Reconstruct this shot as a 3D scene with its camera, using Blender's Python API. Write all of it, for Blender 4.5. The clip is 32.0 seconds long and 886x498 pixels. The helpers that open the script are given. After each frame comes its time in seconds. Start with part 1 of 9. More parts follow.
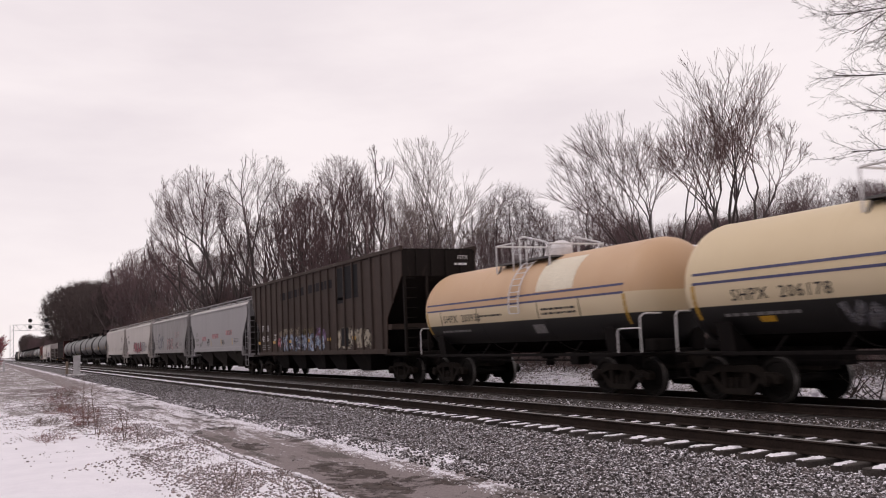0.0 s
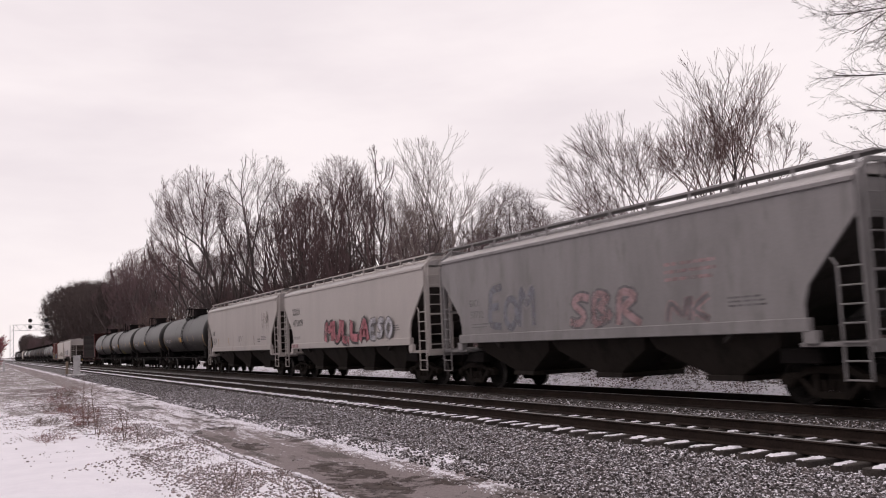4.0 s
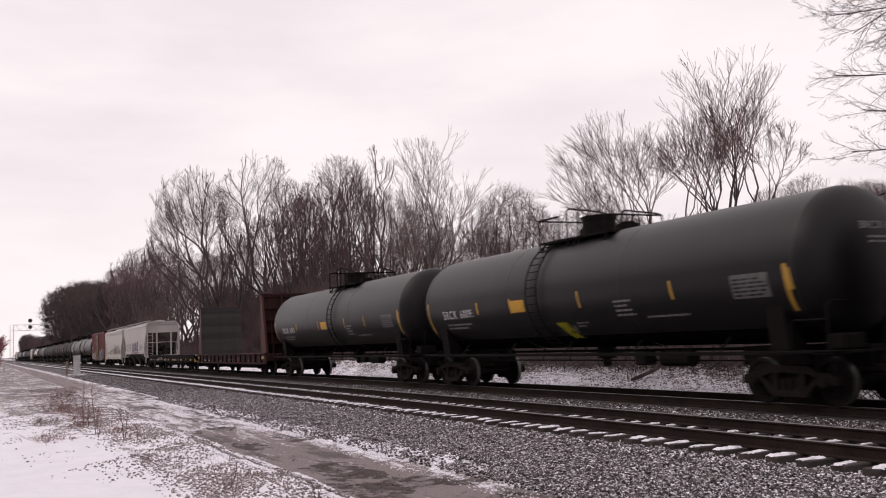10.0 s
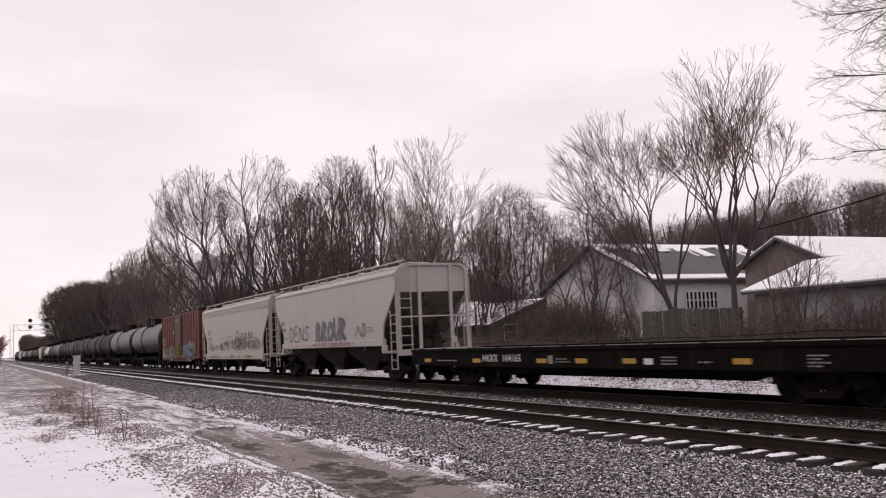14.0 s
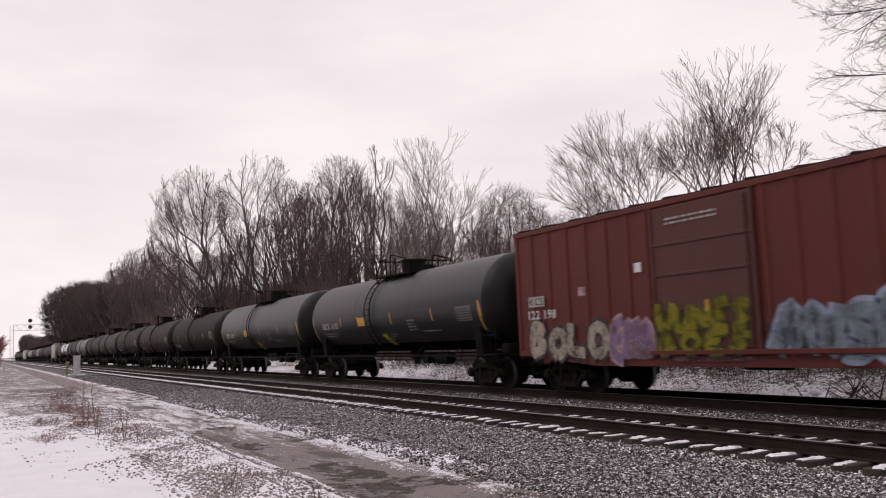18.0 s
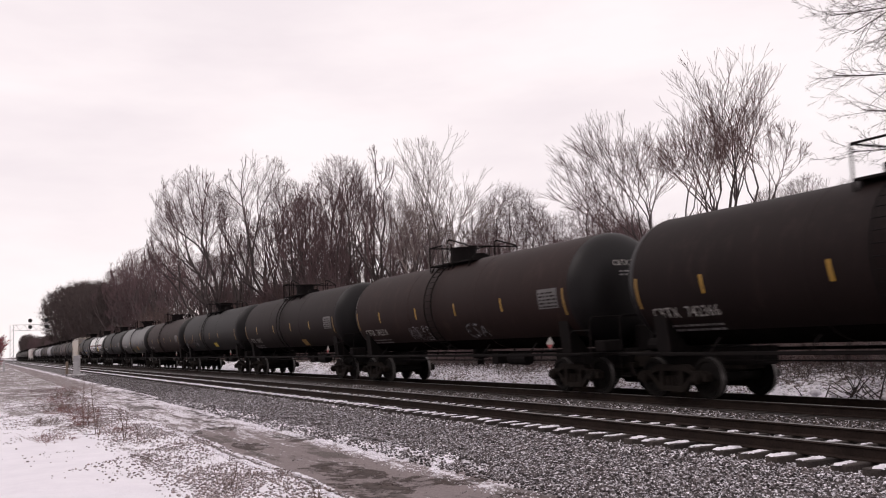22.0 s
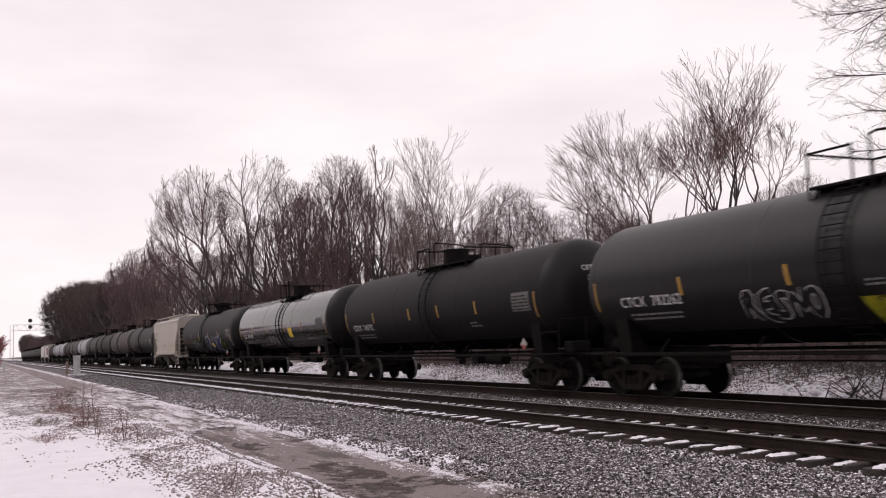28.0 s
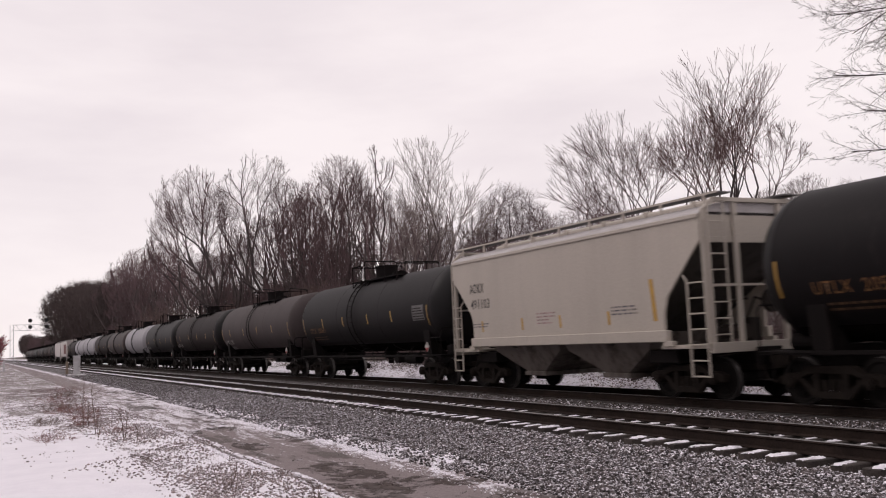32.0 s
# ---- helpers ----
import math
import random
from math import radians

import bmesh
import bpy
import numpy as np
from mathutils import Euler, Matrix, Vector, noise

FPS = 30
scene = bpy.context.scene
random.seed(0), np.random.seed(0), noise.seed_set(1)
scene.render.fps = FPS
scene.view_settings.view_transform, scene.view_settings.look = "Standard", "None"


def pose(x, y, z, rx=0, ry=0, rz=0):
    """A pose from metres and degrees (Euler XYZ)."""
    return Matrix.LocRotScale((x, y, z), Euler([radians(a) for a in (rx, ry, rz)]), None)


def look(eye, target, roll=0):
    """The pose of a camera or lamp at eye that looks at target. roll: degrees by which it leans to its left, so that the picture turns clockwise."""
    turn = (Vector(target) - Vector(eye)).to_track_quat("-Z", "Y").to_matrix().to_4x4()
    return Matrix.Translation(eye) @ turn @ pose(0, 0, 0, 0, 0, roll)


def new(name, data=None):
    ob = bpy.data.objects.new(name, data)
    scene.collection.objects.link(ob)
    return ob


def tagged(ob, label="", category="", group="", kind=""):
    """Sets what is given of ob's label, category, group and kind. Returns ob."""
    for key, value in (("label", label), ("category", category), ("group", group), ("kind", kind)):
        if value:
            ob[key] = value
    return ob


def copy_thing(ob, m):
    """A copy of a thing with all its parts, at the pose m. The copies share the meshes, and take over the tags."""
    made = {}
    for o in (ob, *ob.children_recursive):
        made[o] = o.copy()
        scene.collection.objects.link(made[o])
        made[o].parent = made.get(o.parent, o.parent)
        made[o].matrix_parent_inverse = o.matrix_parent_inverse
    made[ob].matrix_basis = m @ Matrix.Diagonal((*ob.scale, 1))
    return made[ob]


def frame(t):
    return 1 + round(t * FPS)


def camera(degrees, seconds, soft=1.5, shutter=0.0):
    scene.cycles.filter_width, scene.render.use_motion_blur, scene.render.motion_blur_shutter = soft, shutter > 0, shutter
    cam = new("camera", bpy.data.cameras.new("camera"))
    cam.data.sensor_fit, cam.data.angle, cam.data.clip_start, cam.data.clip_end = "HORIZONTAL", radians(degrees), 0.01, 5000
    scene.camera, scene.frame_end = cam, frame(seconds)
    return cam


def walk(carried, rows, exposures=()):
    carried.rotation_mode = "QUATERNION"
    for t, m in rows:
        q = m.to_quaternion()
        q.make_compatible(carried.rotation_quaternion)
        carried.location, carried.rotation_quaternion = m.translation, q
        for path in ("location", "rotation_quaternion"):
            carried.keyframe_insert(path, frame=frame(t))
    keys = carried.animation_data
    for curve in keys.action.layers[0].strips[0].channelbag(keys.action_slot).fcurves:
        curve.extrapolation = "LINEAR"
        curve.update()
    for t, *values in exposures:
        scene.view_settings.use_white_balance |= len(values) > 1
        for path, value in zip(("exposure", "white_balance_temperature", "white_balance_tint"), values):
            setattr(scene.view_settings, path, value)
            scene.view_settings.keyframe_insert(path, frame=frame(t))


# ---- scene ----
# ---------- camera: on a tripod beside the line, it never moves ----------
EYE = Vector((0.0, 0.0, 1.571))
AIM = EYE + 20 * Vector((-0.890024, 0.445342, 0.097614))
cam = camera(51.7, 32.0, soft=1.1, shutter=0.25)
walk(cam, [(0.0, look(EYE, AIM, -2.558)), (32.0, look(EYE, AIM, -2.558))], exposures=[(t, e, 6750, 15) for t, e in ((0.0, -0.08), (1.0, -0.02), (3.0, -0.03), (6.0, -0.1), (7.0, -0.11), (8.0, -0.06), (11.0, 0.0), (13.2, 0.0), (14.0, -0.02),
                                               (17.0, -0.08), (18.0, -0.07), (20.0, 0.0), (24.0, 0.05), (28.4, 0.03), (31.0, 0.0), (32.0, -0.08))])

# ---------- overcast winter sky and a weak, wide sun ----------
world = bpy.data.worlds.new("overcast_sky")
scene.world = world
world.use_nodes = True
wn, wl = world.node_tree.nodes, world.node_tree.links
wn.clear()
w_out = wn.new("ShaderNodeOutputWorld")
w_bg = wn.new("ShaderNodeBackground")
w_sky = wn.new("ShaderNodeTexSky")
w_sky.sky_type = "NISHITA"
w_sky.sun_disc = False
w_sky.sun_elevation = radians(28)
w_sky.sun_rotation = radians(35)
w_tc = wn.new("ShaderNodeTexCoord")
w_map = wn.new("ShaderNodeMapping")
w_map.inputs["Scale"].default_value = (1.6, 1.6, 6.0)
w_noise = wn.new("ShaderNodeTexNoise")
w_noise.inputs["Scale"].default_value = 1.5
w_noise.inputs["Detail"].default_value = 5.0
w_noise.inputs["Roughness"].default_value = 0.55
w_ramp = wn.new("ShaderNodeValToRGB")
w_ramp.color_ramp.elements[0].position = 0.34
w_ramp.color_ramp.elements[0].color = (0.90, 0.85, 0.885, 1)
w_ramp.color_ramp.elements[1].position = 0.62
w_ramp.color_ramp.elements[1].color = (1.03, 0.982, 1.0, 1)
w_mul = wn.new("ShaderNodeMix")
w_mul.data_type = "RGBA"
w_mul.inputs[0].default_value = 0.94
w_scale = wn.new("ShaderNodeVectorMath")
w_scale.operation = "SCALE"
w_scale.inputs["Scale"].default_value = 0.10
wl.new(w_tc.outputs["Generated"], w_map.inputs["Vector"])
wl.new(w_map.outputs["Vector"], w_noise.inputs["Vector"])
wl.new(w_noise.outputs["Fac"], w_ramp.inputs["Fac"])
wl.new(w_sky.outputs["Color"], w_scale.inputs[0])
wl.new(w_scale.outputs["Vector"], w_mul.inputs[6])
wl.new(w_ramp.outputs["Color"], w_mul.inputs[7])
wl.new(w_mul.outputs[2], w_bg.inputs["Color"])
w_bg.inputs["Strength"].default_value = 1.0
wl.new(w_bg.outputs["Background"], w_out.inputs["Surface"])

sun_data = bpy.data.lights.new("sun", "SUN")
sun_data.energy = 0.6
sun_data.angle = radians(25)
sun_data.color = (1.0, 0.95, 0.93)
sun = new("sun", sun_data)
sun.matrix_world = look((0, 0, 60), (25, 45, 0))

# ---------- materials ----------
MATS = {}


def mat(name, c1, c2, scale=2.0, rough=0.6, metal=0.0, bump=0.15, fine=40.0, streak=1.0, wear=None, wear_at=0.62,
        snow=0.0, vary=0.0, island=0.0, snow_scale=1.7, gloss=0.5, grains=0.2):
    """A procedural surface: two colours blended by coarse noise, fine grain with relief, optional wear spots, snow on
    upward faces and a change of value from object to object or from island to island."""
    if name in MATS:
        return MATS[name]
    m = bpy.data.materials.new(name)
    m.use_nodes = True
    n, l = m.node_tree.nodes, m.node_tree.links
    b = n["Principled BSDF"]
    tc = n.new("ShaderNodeTexCoord")
    mp = n.new("ShaderNodeMapping")
    mp.inputs["Scale"].default_value = (1, 1, 1 / streak)
    l.new(tc.outputs["Object"], mp.inputs["Vector"])
    n1 = n.new("ShaderNodeTexNoise")
    n1.inputs["Scale"].default_value, n1.inputs["Detail"].default_value = scale, 6
    n1.inputs["Roughness"].default_value = 0.65
    l.new(mp.outputs["Vector"], n1.inputs["Vector"])
    n2 = n.new("ShaderNodeTexNoise")
    n2.inputs["Scale"].default_value, n2.inputs["Detail"].default_value = fine, 3
    l.new(tc.outputs["Object"], n2.inputs["Vector"])
    rmp = n.new("ShaderNodeMapRange")
    rmp.inputs[1].default_value, rmp.inputs[2].default_value = 0.32, 0.68
    l.new(n1.outputs["Fac"], rmp.inputs[0])
    mx = n.new("ShaderNodeMix")
    mx.data_type = "RGBA"
    mx.inputs[6].default_value, mx.inputs[7].default_value = (*c1, 1), (*c2, 1)
    l.new(rmp.outputs[0], mx.inputs[0])
    col = mx.outputs[2]
    grain = n.new("ShaderNodeMapRange")
    grain.inputs[1].default_value, grain.inputs[2].default_value = 0.3, 0.7
    grain.inputs[3].default_value, grain.inputs[4].default_value = 1 - grains, 1 + grains
    l.new(n2.outputs["Fac"], grain.inputs[0])
    sc = n.new("ShaderNodeVectorMath")
    sc.operation = "SCALE"
    l.new(col, sc.inputs[0])
    l.new(grain.outputs[0], sc.inputs["Scale"])
    col = sc.outputs["Vector"]
    if vary or island:
        if vary:
            rnd = n.new("ShaderNodeObjectInfo").outputs["Random"]
        else:
            rnd = n.new("ShaderNodeNewGeometry").outputs["Random Per Island"]
        rr = n.new("ShaderNodeMapRange")
        amount = vary or island
        rr.inputs[3].default_value, rr.inputs[4].default_value = 1 - amount, 1 + amount
        l.new(rnd, rr.inputs[0])
        s2 = n.new("ShaderNodeVectorMath")
        s2.operation = "SCALE"
        l.new(col, s2.inputs[0])
        l.new(rr.outputs[0], s2.inputs["Scale"])
        col = s2.outputs["Vector"]
    if wear:
        n3 = n.new("ShaderNodeTexNoise")
        n3.inputs["Scale"].default_value, n3.inputs["Detail"].default_value = scale * 2.3, 8
        n3.inputs["Roughness"].default_value = 0.75
        l.new(mp.outputs["Vector"], n3.inputs["Vector"])
        r3 = n.new("ShaderNodeMapRange")
        r3.inputs[1].default_value, r3.inputs[2].default_value = wear_at, wear_at + 0.12
        l.new(n3.outputs["Fac"], r3.inputs[0])
        m3 = n.new("ShaderNodeMix")
        m3.data_type = "RGBA"
        m3.inputs[7].default_value = (*wear, 1)
        l.new(r3.outputs[0], m3.inputs[0])
        l.new(col, m3.inputs[6])
        col = m3.outputs[2]
    if snow:
        geo = n.new("ShaderNodeNewGeometry")
        sep = n.new("ShaderNodeSeparateXYZ")
        l.new(geo.outputs["Normal"], sep.inputs[0])
        up = n.new("ShaderNodeMapRange")
        up.inputs[1].default_value, up.inputs[2].default_value = 0.55, 0.9
        l.new(sep.outputs["Z"], up.inputs[0])
        n4 = n.new("ShaderNodeTexNoise")
        n4.inputs["Scale"].default_value, n4.inputs["Detail"].default_value = snow_scale, 7
        n4.inputs["Roughness"].default_value = 0.7
        l.new(geo.outputs["Position"], n4.inputs["Vector"])
        r4 = n.new("ShaderNodeMapRange")
        r4.inputs[1].default_value, r4.inputs[2].default_value = 0.75 - 0.5 * snow, 0.82 - 0.5 * snow
        l.new(n4.outputs["Fac"], r4.inputs[0])
        ml = n.new("ShaderNodeMath")
        ml.operation = "MULTIPLY"
        l.new(up.outputs[0], ml.inputs[0])
        l.new(r4.outputs[0], ml.inputs[1])
        m4 = n.new("ShaderNodeMix")
        m4.data_type = "RGBA"
        m4.inputs[7].default_value = (0.84, 0.815, 0.875, 1)
        l.new(ml.outputs[0], m4.inputs[0])
        l.new(col, m4.inputs[6])
        col = m4.outputs[2]
    l.new(col, b.inputs["Base Color"])
    b.inputs["Roughness"].default_value = rough
    b.inputs["Metallic"].default_value = metal
    b.inputs["Specular IOR Level"].default_value = gloss
    if bump:
        bp = n.new("ShaderNodeBump")
        bp.inputs["Strength"].default_value = bump
        bp.inputs["Distance"].default_value = 0.02
        l.new(n2.outputs["Fac"], bp.inputs["Height"])
        l.new(bp.outputs["Normal"], b.inputs["Normal"])
    MATS[name] = m
    return m


def glow(name, color, strength):
    m = bpy.data.materials.new(name)
    m.use_nodes = True
    b = m.node_tree.nodes["Principled BSDF"]
    b.inputs["Base Color"].default_value = (*color, 1)
    b.inputs["Emission Color"].default_value = (*color, 1)
    b.inputs["Emission Strength"].default_value = strength
    return m


M_STEEL = mat("dark_truck_steel", (0.011, 0.0085, 0.0075), (0.02, 0.0155, 0.013), 4, 0.85, 0.0, 0.3, 60, wear=(0.03, 0.021, 0.017), gloss=0.1)
M_WHEEL = mat("worn_wheel_steel", (0.006, 0.005, 0.0047), (0.011, 0.0088, 0.008), 6, 0.8, 0.0, 0.2, 50, gloss=0.15)
M_TREAD = mat("worn_wheel_tread", (0.10, 0.095, 0.092), (0.16, 0.15, 0.145), 8, 0.45, 0.6, 0.05)
M_RAILSIDE = mat("rusty_rail", (0.018, 0.0125, 0.011), (0.032, 0.022, 0.018), 3, 0.85, 0.0, 0.25, 30, gloss=0.1)
M_RAILTOP = mat("polished_rail_head", (0.19, 0.18, 0.18), (0.26, 0.25, 0.25), 2, 0.38, 0.7, 0.05, 20)
M_TIE = mat("weathered_tie_wood", (0.026, 0.020, 0.018), (0.055, 0.044, 0.039), 3, 0.9, 0, 0.6, 25, vary=0.3)
M_SNOW = mat("fresh_snow", (0.80, 0.775, 0.835), (0.88, 0.855, 0.905), 1.3, 0.75, 0, 0.35, 12)
M_STONE = mat("ballast_stone", (0.043, 0.036, 0.036), (0.108, 0.091, 0.091), 5, 0.85, 0, 0.5, 30, island=0.7, snow=0.55, snow_scale=26)
M_CLUMP = mat("dead_grass_clumps", (0.145, 0.108, 0.103), (0.26, 0.205, 0.2), 6, 0.95, 0, 0.5, 40, island=0.45, snow=0.54, snow_scale=14)
M_BARK = mat("bare_grey_brown_bark", (0.055, 0.041, 0.041), (0.10, 0.077, 0.076), 1.2, 0.9, 0, 0.4, 20, vary=0.25)
M_TWIG = mat("thin_brown_twigs", (0.084, 0.052, 0.055), (0.132, 0.084, 0.088), 0.6, 0.9, 0, 0.0, 20, vary=0.2)
M_REDTWIG = mat("reddish_twigs", (0.085, 0.05, 0.049), (0.135, 0.085, 0.08), 0.6, 0.9, 0, 0.0, 20, vary=0.2)
M_CRIMSON = mat("crimson_twigs", (0.20, 0.035, 0.05), (0.28, 0.06, 0.075), 0.6, 0.9, 0, 0.0, 20, vary=0.2)
M_BROWNTWIG = mat("red_brown_thicket", (0.095, 0.062, 0.055), (0.15, 0.10, 0.09), 0.6, 0.9, 0, 0.0, 20, vary=0.25)
M_PALETWIG = mat("pale_brown_twigs", (0.14, 0.11, 0.106), (0.21, 0.168, 0.16), 0.6, 0.9, 0, 0.0, 20)
M_DARKTWIG = mat("dark_brown_twigs", (0.044, 0.031, 0.029), (0.074, 0.053, 0.049), 0.6, 0.9, 0, 0.0, 20, vary=0.2)
M_WEED = mat("dead_weed_stalks", (0.075, 0.052, 0.042), (0.15, 0.105, 0.085), 1.0, 0.9, 0, 0.0, 20, island=0.3)

# ---------- small mesh helpers ----------
def mesh_of(name, verts, faces, materials, smooth=False, mat_index=None):
    me = bpy.data.meshes.new(name)
    me.from_pydata([tuple(v) for v in verts], [], [tuple(f) for f in faces])
    for m in materials:
        me.materials.append(m)
    if mat_index is not None:
        me.polygons.foreach_set("material_index", mat_index)
    if smooth:
        me.polygons.foreach_set("use_smooth", [True] * len(me.polygons))
    me.update()
    return me


def part(name, bm, material, parent, label=""):
    """Link a bmesh (or a ready mesh) as one mesh object under a thing or a part."""
    if isinstance(bm, bpy.types.Mesh):
        me = bm
    else:
        me = bpy.data.meshes.new(name)
        bm.to_mesh(me)
        bm.free()
        me.materials.append(material)
    ob = new(name, me)
    ob.parent = parent
    if label:
        ob["label"] = label
    return ob


def box(bm, x0, x1, y0, y1, z0, z1, bevel=0.0, m=None):
    r = bmesh.ops.create_cube(bm, size=1)
    vs = r["verts"]
    for v in vs:
        v.co = Vector((x0 + (v.co.x + 0.5) * (x1 - x0), y0 + (v.co.y + 0.5) * (y1 - y0), z0 + (v.co.z + 0.5) * (z1 - z0)))
        if m is not None:
            v.co = m @ v.co
    if bevel:
        es = list({e for v in vs for e in v.link_edges})
        bmesh.ops.bevel(bm, geom=es, offset=bevel, segments=1, affect="EDGES")
    return bm


def rod(bm, a, b, r, n=6, r2=None):
    a, b = Vector(a), Vector(b)
    d = b - a
    q = d.to_track_quat("Z", "Y")
    res = bmesh.ops.create_cone(bm, cap_ends=True, segments=n, radius1=r, radius2=r if r2 is None else r2, depth=d.length)
    m = Matrix.Translation((a + b) / 2) @ q.to_matrix().to_4x4()
    for v in res["verts"]:
        v.co = m @ v.co
    return bm


def pipe(bm, pts, r, n=6):
    for a, b in zip(pts, pts[1:]):
        rod(bm, a, b, r, n)
    return bm


def lathe(bm, profile, segs, axis_m):
    """Turn a profile of (along, radius) round an axis; axis_m maps (u, v, along) to space."""
    rings = []
    for s, r in profile:
        rings.append([bm.verts.new(axis_m @ Vector((r * math.cos(2 * math.pi * i / segs), r * math.sin(2 * math.pi * i / segs), s)))
                      for i in range(segs)])
    for a, b in zip(rings, rings[1:]):
        for i in range(segs):
            bm.faces.new((a[i], a[(i + 1) % segs], b[(i + 1) % segs], b[i]))
    if profile[0][1] > 1e-4:
        bm.faces.new(list(reversed(rings[0])))
    if profile[-1][1] > 1e-4:
        bm.faces.new(rings[-1])
    return bm


def prism(bm, outline, y0, y1, plane="xz"):
    """Extrude an outline of points, drawn in the xz (or yz) plane, between two planes."""
    def at(p, d):
        return Vector((p[0], d, p[1])) if plane == "xz" else Vector((d, p[0], p[1]))
    lo = [bm.verts.new(at(p, y0)) for p in outline]
    hi = [bm.verts.new(at(p, y1)) for p in outline]
    bm.faces.new(lo)
    bm.faces.new(list(reversed(hi)))
    for i in range(len(outline)):
        j = (i + 1) % len(outline)
        bm.faces.new((lo[j], lo[i], hi[i], hi[j]))
    bmesh.ops.recalc_face_normals(bm, faces=bm.faces)
    return bm


def shade(ob, angle=0.6):
    """Smooth shading with sharp edges above an angle."""
    me = ob.data
    me.polygons.foreach_set("use_smooth", [True] * len(me.polygons))
    me.set_sharp_from_angle(angle=angle)
    return ob


# ---------- ground: one sheet, shaped across the line ----------
NEAR_Y, FAR_Y = 10.64, 14.93          # centre lines of the two tracks, rail heads at z = 0


def ground_z(x, y):
    ys = (-400, -30, -6, 0, 3.3, 3.85, 4.05, 4.14, 4.24, 4.42, 4.6, 6.6, 7.2, 9.0, 9.4, 11.9, 12.8, 13.6, 16.3, 17.2, 17.6, 18.4, 20.2, 24, 30, 45, 90, 200, 900)
    zs = (-0.2, -0.25, -0.3, -0.33, -0.37, -0.38, -0.395, -0.44, -0.43, -0.47, -0.60, -0.62, -0.57, -0.40, -0.30, -0.25, -0.29, -0.20, -0.20, -0.45, -0.42, -0.1, 0.32, 0.5, 0.8, 1.0, 3.0, 9.0, 14.0)
    z = np.interp(y, ys, zs)
    rough_w = np.interp(y, (-60, 3.4, 4.4, 5, 7, 9.2, 16.5, 18, 20, 60), (0.10, 0.06, 0.05, 0.03, 0.03, 0.012, 0.012, 0.06, 0.10, 0.3))
    wob = (np.sin(x * 0.83 + y * 1.7) + np.sin(x * 0.37 - y * 0.9 + 2) + np.sin(x * 2.1 + y * 2.7) * 0.5 + np.sin(x * 4.3 - y * 3.9) * 0.3) * 0.4
    return z + wob * rough_w


def ground_mesh():
    xs = np.unique(np.concatenate([np.arange(-44, 0, 0.22), np.arange(-110, -44, 0.8), np.arange(-420, -110, 5), np.arange(0, 60, 3),
                                   np.array([-3500, -2400, -1600, -1100, -800, -600, -500, 80, 140, 300, 700, 2000])]))
    ys = np.unique(np.concatenate([np.arange(-2, 3.6, 0.16), np.arange(3.6, 4.8, 0.06), np.arange(4.8, 9.4, 0.16), np.arange(9.4, 17.0, 0.4), np.arange(17.0, 22, 0.2), np.arange(22, 60, 2), np.arange(-40, -2, 2),
                                   np.array([-2500, -1200, -600, -300, -150, -80, 75, 90, 120, 160, 200, 300, 500, 900, 2500])]))
    gx, gy = np.meshgrid(xs, ys, indexing="ij")
    gz = ground_z(gx, gy)
    verts = np.stack([gx, gy, gz], -1).reshape(-1, 3)
    nx, ny = len(xs), len(ys)
    i = np.arange(nx - 1)[:, None] * ny + np.arange(ny - 1)[None, :]
    faces = np.stack([i, i + ny, i + ny + 1, i + 1], -1).reshape(-1, 4)
    return mesh_of("ground", verts.tolist(), faces.tolist(), [ground_material()], smooth=True)


